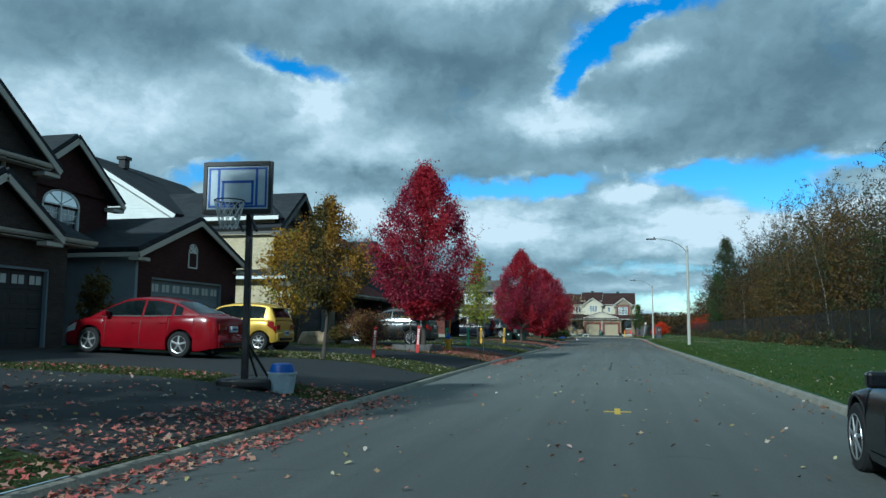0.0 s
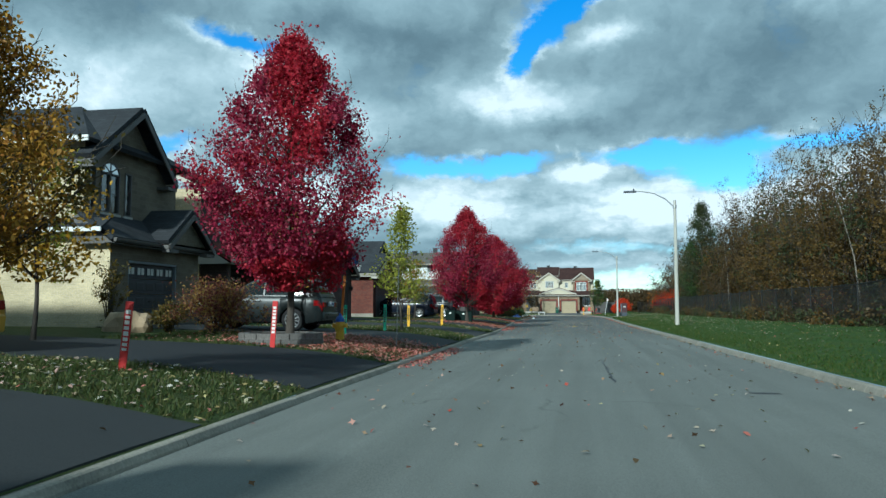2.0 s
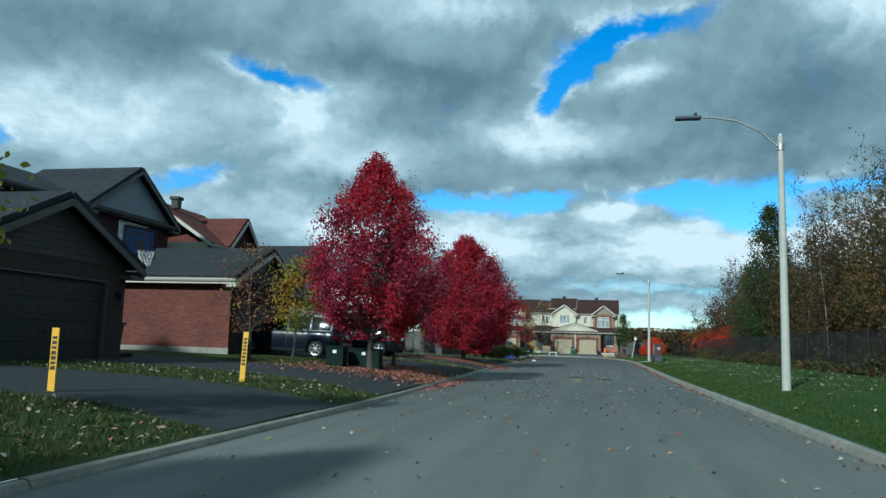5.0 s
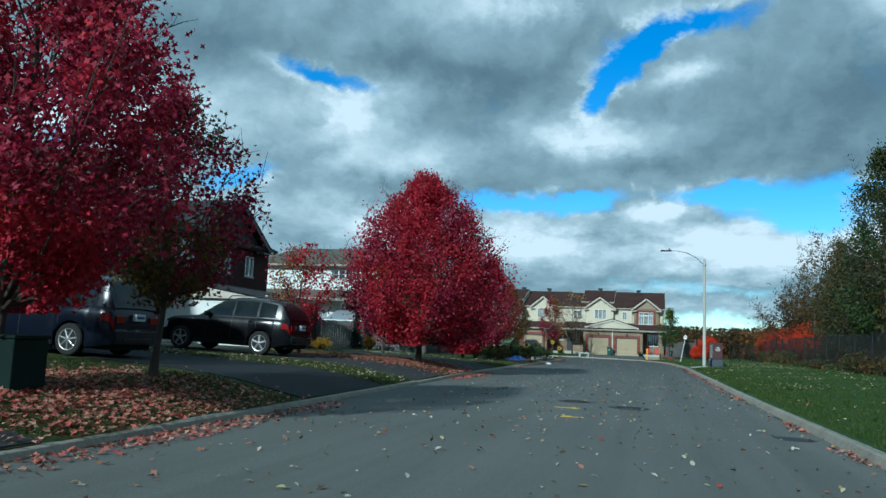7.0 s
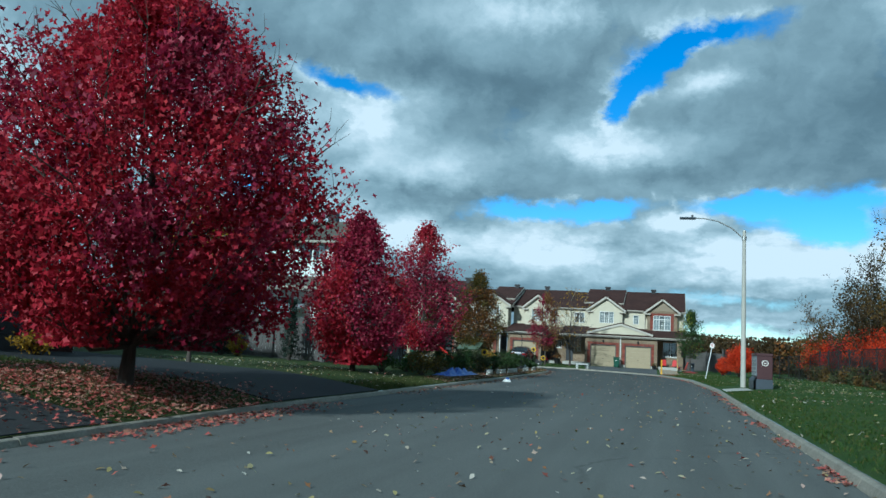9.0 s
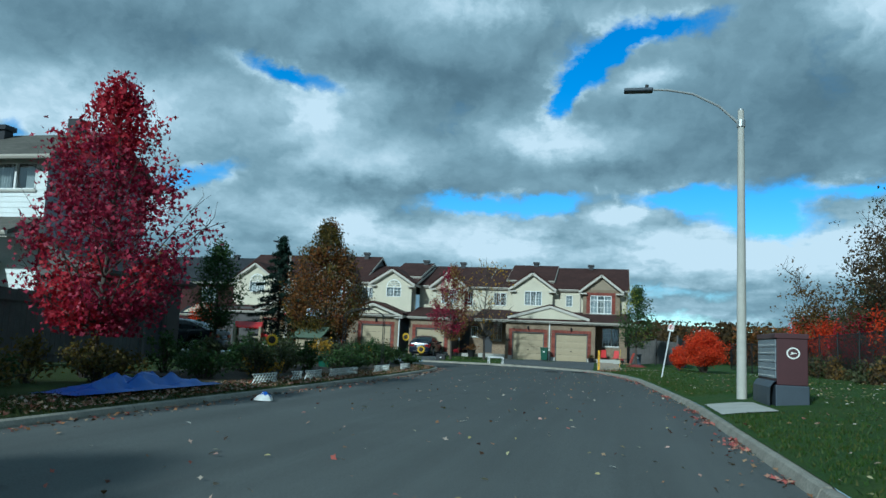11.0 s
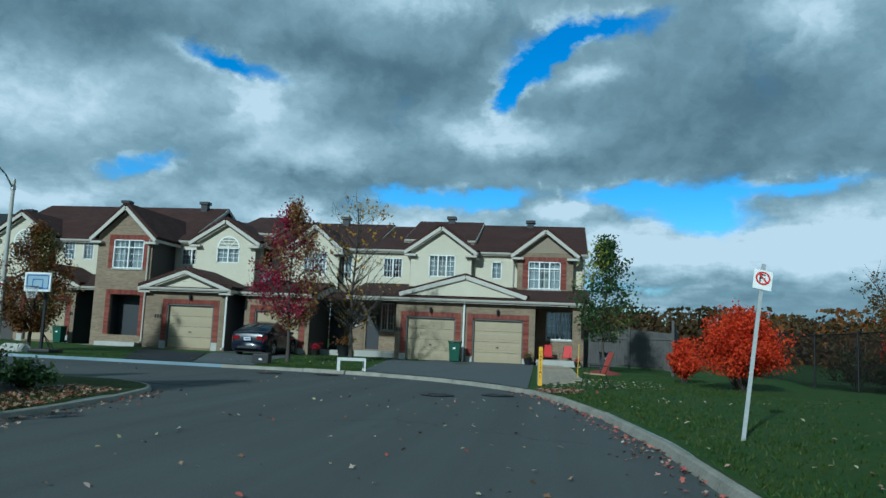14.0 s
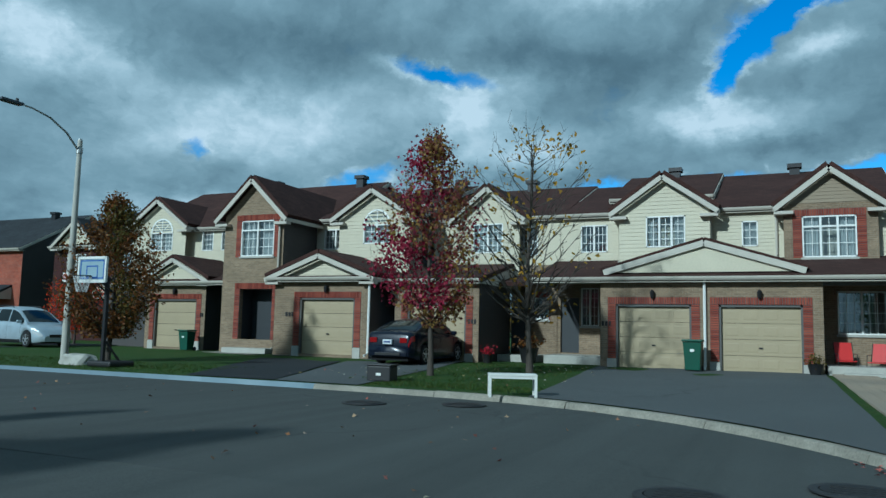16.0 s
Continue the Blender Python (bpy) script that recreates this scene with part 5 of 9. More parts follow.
# street front in a darker brick than the south wall: painted shade
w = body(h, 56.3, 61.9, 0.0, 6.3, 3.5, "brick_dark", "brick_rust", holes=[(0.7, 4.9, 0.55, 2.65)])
h.garage_door(w, 0.7, 4.9, 0.55, 2.65, "door_dark", 0)
h.part("footing", M().box(56.25, 56.3, -0.03, 6.3, 0.2, 0.86), "concrete")
h.gable((56.3, 0.0), (61.9, 0.0), 3.5, 4.75, "siding_dark_and_shade", lap=0.15)
h.front_gable_roof(56.3, 61.9, 0.0, 6.3, 3.5, 4.75, "shingle_grey", 0.4)
h.gutter((55.88, 6.4, 3.42), (55.88, -0.4, 3.42))

# dark brick house, set back behind the garages
h = west("detached_house", -21.7, 0.0, "dark brown brick house with grey siding gable")
up = body(h, 53.0, 64.8, 0.0, 10.0, 6.86, "brick_dark", "brick_dark", holes=[(7.64, 9.97, 5.14, 6.53), (2.4, 4.6, 5.14, 6.53)])
h.window(up, 7.64, 9.97, 5.14, 6.53, 3, 1, 2, drape=0.9)
h.window(up, 2.4, 4.6, 5.14, 6.53, 3, 1, 2, drape=0.9)
h.gable((58.3, -0.1), (64.8, -0.1), 6.86, 8.97, "siding_grey", lap=0.15)
h.front_gable_roof(58.3, 64.8, -0.1, 5.0, 6.86, 8.97, "shingle_grey", 0.35, trim="trim_dark")
h.side_gable_roof(53.0, 64.8, 0.0, 5.0, 10.0, 6.86, 8.75, "shingle_grey", trim="trim_dark")

# red brick house with the red roof
h = west("detached_house", -19.4, 0.0, "red brick house with rust-red shingle roof")
w = body(h, 65.6, 70.6, 0.0, 7.0, 4.2, "brick_red", "brick_red", holes=[(0.6, 4.4, 0.72, 2.85)])
h.garage_door(w, 0.6, 4.4, 0.72, 2.85, "door_dark", 2)
h.part("foundation", M().box(65.55, 65.6, -0.03, 7.0, 0.3, 1.0), "concrete")
h.lean_roof(65.3, 70.8, 0.0, 4.0, 4.15, 5.4, "shingle_grey")
h.roof([[(65.2, -0.35, 4.3), (65.2, 7.0, 4.3), (66.8, 7.0, 5.3), (66.8, 1.5, 5.3)][::-1]], "shingle_grey", 0.1)
h.boards([((65.17, -0.4, 4.25), (65.17, 7.0, 4.25))], "trim", 0.06, 0.2)
up = body(h, 66.6, 71.8, 1.0, 10.0, 6.3, "brick_dark", "siding_cream", holes=[(3.2, 4.2, 4.6, 5.5)], lap_s=0.14)
h.window(up, 3.2, 4.2, 4.6, 5.9, 2, 2, 3, arch=0.4)
h.side_gable_roof(66.6, 71.8, 1.0, 4.4, 10.0, 6.3, 8.5, "shingle_red")
h.gable((68.4, 0.8), (71.8, 0.8), 6.3, 7.9, "brick_dark")
h.front_gable_roof(68.4, 71.8, 0.8, 5.0, 6.3, 7.9, "shingle_red", 0.3)
h.vent(67.8, 3.8, 8.7)

# dark red corner house with the pale garage side
h = west("detached_house", -18.6, 0.0, "dark red brick corner house with white garage siding")
up = body(h, 73.2, 82.0, 0.4, 10.0, 5.6, "brick_dark", "brick_dark", holes=[(0.5, 1.9, 4.0, 5.2), (3.6, 5.0, 4.0, 5.2), (6.4, 7.2, 4.0, 5.0)])
h.window(up, 0.5, 1.9, 4.0, 5.2, 3, 1, 2, drape=0.9)
h.window(up, 3.6, 5.0, 4.0, 5.2, 3, 1, 2, drape=0.9)
h.window(up, 6.4, 7.2, 4.0, 5.0, 2, 1, 2, drape=0.5)
h.gable((75.4, 0.2), (80.6, 0.2), 5.6, 7.3, "siding_dark_and_shade", lap=0.15)
h.front_gable_roof(75.4, 80.6, 0.2, 5.0, 5.6, 7.3, "shingle_grey", 0.4, trim="trim_dark")
h.side_gable_roof(73.2, 82.0, 0.4, 5.0, 10.0, 5.6, 7.6, "shingle_grey", trim="trim_dark")
w = body(h, 73.0, 78.6, -4.2, 0.4, 2.65, "brick_dark", "siding_white", holes=[(0.8, 4.8, 0.5, 2.3)], lap_s=0.16)
h.garage_door(w, 0.8, 4.8, 0.5, 2.3, "door_dark", 0)
h.lean_roof(72.8, 78.8, -4.2, 0.4, 2.65, 3.3, "shingle_grey")

# white house behind the board fence
h = House("white_house", Matrix.Translation((0, 99.0, 0)), "white siding house with taupe roof behind fence")
w = body(h, -29.5, -16.5, 0.0, 5.2, 6.6, "siding_white", "siding_grey", holes=[(6.7, 8.5, 5.45, 6.2), (11.0, 12.6, 5.5, 6.4), (3.5, 6.6, 2.1, 3.5), (8.0, 10.8, 2.1, 3.5)], lap_f=0.18)
h.window(w, 6.7, 8.5, 5.45, 6.2, 3, 1, 2, drape=0.2)
h.window(w, 11.0, 12.6, 5.5, 6.4, 2, 1, 1, drape=0.6)
h.window(w, 3.5, 6.6, 2.1, 3.5, 3, 1, 1, drape=0.5)
h.window(w, 8.0, 10.8, 2.1, 3.5, 3, 1, 1, drape=0.3)
h.roof([[(-30.0, -0.5, 6.55), (-16.1, -0.5, 6.55), (-16.1, 2.8, 8.1), (-27.0, 2.8, 8.1)], [(-30.0, 5.7, 6.55), (-30.0, -0.5, 6.55), (-27.0, 2.8, 8.1)], [(-16.1, 5.7, 6.55), (-30.0, 5.7, 6.55), (-27.0, 2.8, 8.1), (-16.1, 2.8, 8.1)]], "shingle_taupe")
h.gutter((-30.0, -0.5, 6.45), (-16.0, -0.5, 6.45))
h.lean_roof(-29.5, -16.4, -1.2, 0.0, 4.0, 4.5, "shingle_taupe")
h.gable((-16.5, 0.0), (-16.5, 5.2), 6.6, 7.9, "siding_grey", lap=0.18)
h.vent(-20.5, 2.3, 8.0)
h.part("flue", M().box(-18.3, -17.8, 2.8, 3.3, 7.2, 8.7), "metal_dark")
m = M()
for x in (-22.0, -20.6, -19.2, -17.8):
    m.beam((x, -2.6, 2.3), (x, -0.1, 3.1), 0.06, 0.06)
m.beam((-22.0, -2.6, 2.3), (-17.8, -2.6, 2.3), 0.06, 0.08)
aw = h.part("awning_frame", m, "vinyl_white")
h.part("awning_panel", M().slab([(-22.0, -2.6, 2.36), (-17.8, -2.6, 2.36), (-17.8, -0.1, 3.16), (-22.0, -0.1, 3.16)], 0.02), "siding_grey", aw)

# dark sided garage beside the garden
h = west("corner_garage", -14.2, 0.0, "dark grey sided garage beside the corner garden")
w = body(h, 99.0, 103.5, 0.0, 2.2, 3.0, "siding_dark_and_shade", "siding_dark_and_shade", holes=[(0.7, 3.7, 0.35, 2.2)], lap_s=0.15, lap_f=0.15)
h.garage_door(w, 0.7, 3.7, 0.35, 2.2, "door_dark", 0)
h.lean_roof(98.8, 103.8, 0.0, 2.2, 3.0, 3.9, "shingle_grey", trim="trim_dark")

# ---- trees ----
mat_bark("bark", (0.085, 0.073, 0.062))
mat_leaf("leaf_linden", (0.26, 0.135, 0.016), (0.36, 0.19, 0.02), (0.17, 0.10, 0.016), (0.42, 0.25, 0.03), (0.30, 0.12, 0.02), trans=0.3)
mat_bark("bark_pale", (0.22, 0.195, 0.16))
mat_leaf("leaf_red", (0.13, 0.006, 0.028), (0.24, 0.012, 0.046), (0.34, 0.020, 0.062), (0.18, 0.008, 0.036), (0.41, 0.036, 0.078), (0.48, 0.10, 0.14), trans=0.36)
mat_leaf("leaf_scarlet", (0.24, 0.008, 0.025), (0.40, 0.016, 0.038), (0.52, 0.028, 0.050), (0.30, 0.010, 0.030), (0.56, 0.060, 0.072), trans=0.38)
mat_leaf("leaf_orange", (0.62, 0.050, 0.015), (0.80, 0.085, 0.02), (0.48, 0.032, 0.012), (0.85, 0.13, 0.03), trans=0.45)
mat_leaf("leaf_gold", (0.30, 0.17, 0.018), (0.46, 0.26, 0.02), (0.20, 0.13, 0.02), (0.55, 0.34, 0.03), (0.14, 0.10, 0.02))
mat_leaf("leaf_olive", (0.06, 0.06, 0.018), (0.10, 0.085, 0.02), (0.16, 0.11, 0.025), (0.045, 0.05, 0.016), (0.24, 0.14, 0.02))
mat_leaf("leaf_lime", (0.22, 0.24, 0.03), (0.32, 0.32, 0.04), (0.16, 0.19, 0.03), (0.42, 0.40, 0.06))
mat_leaf("leaf_green", (0.030, 0.065, 0.018), (0.05, 0.095, 0.025), (0.08, 0.12, 0.035), (0.022, 0.05, 0.016))
mat_leaf("leaf_brown", (0.17, 0.060, 0.018), (0.24, 0.095, 0.022), (0.10, 0.05, 0.02), (0.085, 0.065, 0.02), (0.30, 0.13, 0.03))
mat_leaf("leaf_woods", (0.066, 0.042, 0.018), (0.084, 0.053, 0.021), (0.050, 0.035, 0.016), (0.098, 0.065, 0.024), (0.058, 0.042, 0.021), (0.080, 0.045, 0.016), trans=0.3)
mat_leaf("leaf_ochre", (0.108, 0.062, 0.016), (0.140, 0.082, 0.019), (0.080, 0.050, 0.016), (0.160, 0.100, 0.024), (0.092, 0.062, 0.020), trans=0.3)
mat_bark("bark_woods", (0.060, 0.050, 0.041))
mat_leaf("leaf_woodgreen", (0.038, 0.052, 0.022), (0.062, 0.078, 0.030), (0.09, 0.092, 0.036), (0.028, 0.040, 0.019))
mat_leaf("needle", (0.008, 0.020, 0.014), (0.014, 0.032, 0.020), (0.020, 0.042, 0.028), trans=0.1)
mat_leaf("leaf_spent", (0.12, 0.030, 0.028), (0.20, 0.06, 0.05), (0.30, 0.18, 0.05), (0.36, 0.24, 0.06))


def crown_profile(kind, f):
    """Half width of a crown at height share f, from 0 to 1."""
    if kind == "oval":
        return (1 - (2 * f - 0.85) ** 2 / 1.35) ** 0.5 if f < 0.999 else 0.15
    if kind == "cone":
        return max(0.06, (1 - f) ** 0.95) * min(1, 0.6 + f * 3)
    if kind == "ovate":
        return max(0.07, (1 - f) ** 0.62) * min(1, 0.62 + f * 2.2)
    if kind == "egg":
        return max(0.1, math.sin(math.pi * min(1, 0.16 + f * 0.84)) ** 0.7) * (1.06 - 0.4 * f)
    if kind == "maple":
        return max(0.09, (1 - max(0.0, (f - 0.28) / 0.72) ** 1.5) ** 0.85 * min(1, 0.42 + 2.1 * f))
    if kind == "dome":
        return max(0.10, (1 - max(0.0, (f - 0.22) / 0.78) ** 1.9) ** 0.8 * min(1, 0.66 + 1.6 * f))
    if kind == "round":
        return max(0.1, math.sin(math.pi * min(0.97, 0.1 + f * 0.85)) ** 0.6)
    return 1 - f


def tree(name, x, y, height, radius, clear, leaf, label, kind="egg", n=9000, size=0.13, trunk=0.09, seed=1, limbs=46, gap=0.5, leaf2=None, share2=0.0, bark="bark", template=MAPLE, z=None, lean=0.0, spread=0.24, bare=0.0, sides=7):
    """A trunk that forks into tapered limbs, and a crown of single leaves gathered along their twigs."""
    rng = np.random.default_rng(seed)
    rr = random.Random(seed)
    base = gz(x, y) if z is None else z
    root = thing(name, Matrix.Translation((x, y, base - 0.03)), label, "tree")
    tm = M()
    top = height * 0.93
    pts = [(lean * f * f * height + 0.05 * math.sin(f * 7 + seed), 0.05 * math.cos(f * 6 + seed), f * top) for f in np.linspace(0, 1, 10)]
    rad = [trunk * (1.35 if i == 0 else 1 - 0.93 * (i / 9) ** 0.9) + 0.006 for i in range(10)]
    tm.tube(pts, rad, 9)
    part("trunk", tm, bark, root, smooth=True)
    bm_ = M()
    pos, wt = [], []
    crown_h = height - clear
    for i in range(limbs):
        f = (i + rr.random()) / limbs
        f = f ** (1.25 if kind == "cone" else 0.92)
        zt = clear + crown_h * f
        reach = radius * crown_profile(kind, f) * rr.uniform(0.7, 1.1) * (1 + 0.18 * noise.noise((1.3 * math.cos(i * 2.39996) + seed, 1.3 * math.sin(i * 2.39996), f * 3)))
        a = i * 2.39996 + rr.uniform(-0.4, 0.4)
        rise = rr.uniform(0.25, 0.75) * reach * (1.1 - 0.3 * f) + 0.1
        z0 = max(clear * rr.uniform(0.82, 1.0), zt - rise - 0.25 * reach)
        z0 = min(z0, top * 0.97)
        k = z0 / top
        s = Vector((np.interp(k, np.linspace(0, 1, 10), [p[0] for p in pts]), 0, z0))
        e = Vector((s.x * 0.5 + lean * (zt / height) ** 2 * height * 0.5 + math.cos(a) * reach, math.sin(a) * reach, min(zt + rr.uniform(0.05, 0.35) * reach, height * rr.uniform(0.97, 1.03))))
        mid = s.lerp(e, 0.5) + Vector((0, 0, -0.10 * reach + rr.uniform(-0.1, 0.1)))
        r0 = max(0.008, trunk * 0.42 * (1 - 0.75 * k))
        bm_.tube([s, s.lerp(mid, 0.55), mid, mid.lerp(e, 0.55), e], [r0, r0 * 0.8, r0 * 0.55, r0 * 0.32, 0.004], 5, False)
        for j in range(6):
            q = rr.uniform(0.25, 0.98)
            c = (s.lerp(mid, q * 2) if q < 0.5 else mid.lerp(e, q * 2 - 1))
            out = Vector((math.cos(a + rr.uniform(-1.2, 1.2)), math.sin(a + rr.uniform(-1.2, 1.2)), rr.uniform(0.2, 0.9)))
            tip = c + out.normalized() * rr.uniform(0.2, 0.55) * max(0.2, reach * 0.55)
            bm_.tube([c, c.lerp(tip, 0.5) + Vector((0, 0, 0.02)), tip], [r0 * 0.3 + 0.003, r0 * 0.18 + 0.002, 0.002], 4, False)
            pos.append((c, tip))
            wt.append(1.0 if rr.random() > bare else 0.08)
        pos.append((mid, e))
        wt.append(1.6 if rr.random() > bare else 0.1)
        tip = e + Vector((rr.uniform(-0.12, 0.12), rr.uniform(-0.12, 0.12), rr.uniform(0.18, 0.42) * min(1.0, radius / 1.8)))
        bm_.tube([e, tip], [0.006, 0.002], 4, False)
        pos.append((e, tip))
        wt.append(0.45 if rr.random() > bare else 0.05)
    part("limbwork", bm_, bark, root, smooth=True)
    if n:
        wt = np.array(wt) / sum(wt)
        # leaves sit in small bunches along the twigs; full crowns close up towards their outline
        k = 4
        idx = rng.choice(len(pos), n // k + 1, p=wt)
        a = np.array([tuple(p[0]) for p in pos])[idx]
        b = np.array([tuple(p[1]) for p in pos])[idx]
        c = a + (b - a) * rng.uniform(0.15, 1.04, len(idx))[:, None] + np.clip(rng.normal(size=(len(idx), 3)), -1.6, 1.6) * spread * 0.62
        if n > 20000:
            m = int(len(c) * 0.17)
            f = rng.beta(1.25, 1.5, m)
            a = rng.uniform(0, 2 * math.pi, m)
            r = radius * np.array([crown_profile(kind, v) for v in f]) * rng.uniform(0.62, 0.97, m)
            c[:m] = np.stack([np.cos(a) * r, np.sin(a) * r, clear + crown_h * (0.03 + 0.95 * f)], 1)
        out = np.hypot(c[:, 0], c[:, 1]) / (radius * np.array([crown_profile(kind, min(1.0, max(0.0, v))) for v in (c[:, 2] - clear) / crown_h]))
        rough = np.array([noise.noise((p[0] * 1.1 + seed, p[1] * 1.1, p[2] * 0.9)) + 0.6 * noise.noise((p[0] * 2.6, p[1] * 2.6 + seed, p[2] * 2.2)) for p in c])
        if not bare and n > 5000:
            c = c[(out < 1.0 + 0.42 * rough) | (rng.random(len(c)) < 0.04)]
        c = np.repeat(c, k, 0)
        n = len(c)
        c = c + np.clip(rng.normal(size=(n, 3)), -1.8, 1.8) * size * 1.3
        c[:, 2] = np.clip(c[:, 2], clear * 0.86, height * 1.03)
        # leave some gaps where the sky shows through
        hole = rng.uniform(-1, 1, size=(int(26 * gap), 3)) * np.array([radius, radius, crown_h / 2]) + np.array([0, 0, clear + crown_h / 2])
        keep = np.ones(n, bool)
        for q in hole:
            keep &= ((c - q) ** 2).sum(1) > (0.10 + 0.12 * radius) ** 2 * rng.uniform(0.4, 1.2)
        c = c[keep]
        sz = size * rng.uniform(0.65, 1.25, len(c))
        if leaf2:
            side = np.array([noise.noise((p[0] * 0.7 + seed, p[1] * 0.7, p[2] * 0.5)) for p in c]) + 0.5
            two = side < share2
            if two.any():
                part("crown", leaf_mesh("crown", c[two], sz[two], template, seed + 1), leaf2, root)
            c, sz = c[~two], sz[~two]
        part("crown", leaf_mesh("crown", c, sz, template, seed), leaf, root)
    return root


def bush(name, x, y, height, radius, leaf, label, n=2500, size=0.09, seed=1, z=None, flat=1.0, template=OVAL, stems=16, bark="bark", arch=0.0, low=0.03):
    """A shrub: many stems from one root, leaves along them."""
    rng = np.random.default_rng(seed)
    rr = random.Random(seed)
    base = gz(x, y) if z is None else z
    root = thing(name, Matrix.Translation((x, y, base - 0.02)), label, "shrub")
    m, seg = M(), []
    for i in range(stems):
        a = i * 2.39996
        r = radius * math.sqrt((i + 0.5) / stems) * rr.uniform(0.85, 1.1)
        h_ = height * (1 - 0.55 * (r / radius) ** 2.2) * rr.uniform(0.82, 1.05)
        e = Vector((math.cos(a) * r, math.sin(a) * r, h_ - arch * r))
        mid = Vector((e.x * 0.4, e.y * 0.4, h_ * 0.62))
        m.tube([(e.x * 0.08, e.y * 0.08, 0), mid, e], [0.02, 0.012, 0.003], 5, False)
        seg.append((mid, e))
        for j in range(5):
            c = mid.lerp(e, rr.uniform(0, 0.9))
            t = c + Vector((rr.uniform(-1, 1), rr.uniform(-1, 1), rr.uniform(-0.5, 0.8))) * radius * 0.3
            m.tube([c, t], [0.006, 0.002], 4, False)
            seg.append((c, t))
        c = Vector((e.x * 0.12, e.y * 0.12, 0.1))
        seg.append((c, mid))
    part("stem_growth", m, bark, root, smooth=True)
    idx = rng.integers(0, len(seg), n)
    a, b = np.array([tuple(s[0]) for s in seg])[idx], np.array([tuple(s[1]) for s in seg])[idx]
    c = a + (b - a) * rng.uniform(0.05, 1.05, n)[:, None] + rng.normal(size=(n, 3)) * 0.09 * radius
    c = c[c[:, 2] > low + 0.25 * rng.random(n) * (low > 0.1)]
    n = len(c)
    part("foliage", leaf_mesh("foliage", c, size * rng.uniform(0.6, 1.3, n), template, seed), leaf, root)
    return root


def conifer(name, x, y, height, radius, label, seed=1, n=5000, z=None, size=0.16):
    rng = np.random.default_rng(seed)
    rr = random.Random(seed)
    base = gz(x, y) if z is None else z
    root = thing(name, Matrix.Translation((x, y, base - 0.03)), label, "tree")
    part("trunk", M().tube([(0, 0, 0), (0.02, 0, height * 0.5), (0, 0, height)], [0.1, 0.06, 0.01], 8), "bark", root, smooth=True)
    m, seg = M(), []
    for i in range(64):
        f = (i + 0.5) / 64
        zt = height * (0.08 + 0.9 * f)
        r = radius * (1 - f) ** 0.85 * rr.uniform(0.75, 1.15) + 0.05
        a = i * 2.4
        e = Vector((math.cos(a) * r, math.sin(a) * r, zt - 0.18 * r))
        m.tube([(0, 0, zt), e], [0.018, 0.004], 4, False)
        seg.append((Vector((0, 0, zt)), e))
    part("limbwork", m, "bark", root)
    idx = rng.integers(0, len(seg), n)
    a, b = np.array([tuple(s[0]) for s in seg])[idx], np.array([tuple(s[1]) for s in seg])[idx]
    t = rng.uniform(0.1, 1.05, n)[:, None]
    c = a + (b - a) * t + rng.normal(size=(n, 3)) * np.array([0.06, 0.06, 0.05]) * (1.6 - t)
    part("crown", leaf_mesh("crown", c, size * rng.uniform(0.5, 1.3, n), [(0, -0.5, 0), (0.12, 0, 0.05), (0, 0.6, -0.06), (-0.12, 0, 0.05)], seed), "needle", root)
    return root


# west verge, in order along the street
tree("gold_tree", -7.1, 15.1, 4.5, 1.5, 1.5, "leaf_linden", "small linden tree turning gold beside the driveway", "maple", 20000, 0.072, 0.055, 11, 64, 1.8, "leaf_olive", 0.46, template=OVAL, spread=0.11)
tree("yellow_tree", -11.35, 21.6, 4.3, 1.35, 1.5, "leaf_gold", "slim young tree with yellow-green leaves by brick wall", "egg", 3600, 0.12, 0.05, 12, 30, 0.9, "leaf_lime", 0.4, template=OVAL)
tree("red_maple", -6.8, 24.3, 7.3, 2.4, 1.35, "leaf_red", "tall crimson maple in a round stone planter", "maple", 62000, 0.085, 0.085, 13, 90, 1.6, "leaf_scarlet", 0.42, z=0.52, spread=0.17)
tree("ginkgo_tree", -6.9, 36, 4.85, 1.0, 1.5, "leaf_lime", "young yellow-green ginkgo tree on the verge", "cone", 3000, 0.12, 0.04, 14, 30, 1.4, template=OVAL, spread=0.13)
tree("yellow_tree", -8.7, 29.4, 3.8, 0.85, 1.6, "leaf_gold", "small yellow tree near the driveway", "round", 2600, 0.10, 0.04, 15, 24, 1.0, "leaf_lime", 0.35, template=OVAL)
tree("red_maple", -6.75, 52.7, 6.8, 2.55, 1.15, "leaf_scarlet", "crimson maple over a bed of fallen leaves", "maple", 56000, 0.088, 0.09, 16, 100, 1.8, "leaf_red", 0.5, spread=0.19)
tree("red_maple", -6.9, 56.0, 4.9, 1.7, 1.4, "leaf_red", "smaller dusky maple beside the crimson maple", "maple", 14000, 0.085, 0.06, 36, 54, 0.8, "leaf_olive", 0.38, spread=0.18)
tree("red_maple", -7.3, 72.0, 6.9, 3.3, 0.8, "leaf_scarlet", "broad dome-shaped crimson maple on the verge", "dome", 88000, 0.098, 0.1, 17, 150, 0.3, "leaf_red", 0.42, spread=0.2)
tree("yellow_tree", -10.6, 55.6, 3.6, 0.95, 1.2, "leaf_gold", "small yellow tree beside a parked sedan", "round", 2400, 0.11, 0.045, 18, 24, 0.9, "leaf_lime", 0.35, template=OVAL)
tree("sparse_tree", -10.6, 52.0, 3.7, 1.15, 1.1, "leaf_spent", "thin tree with few dull red leaves by brick wall", "round", 800, 0.1, 0.04, 19, 30, 1.0, template=OVAL)
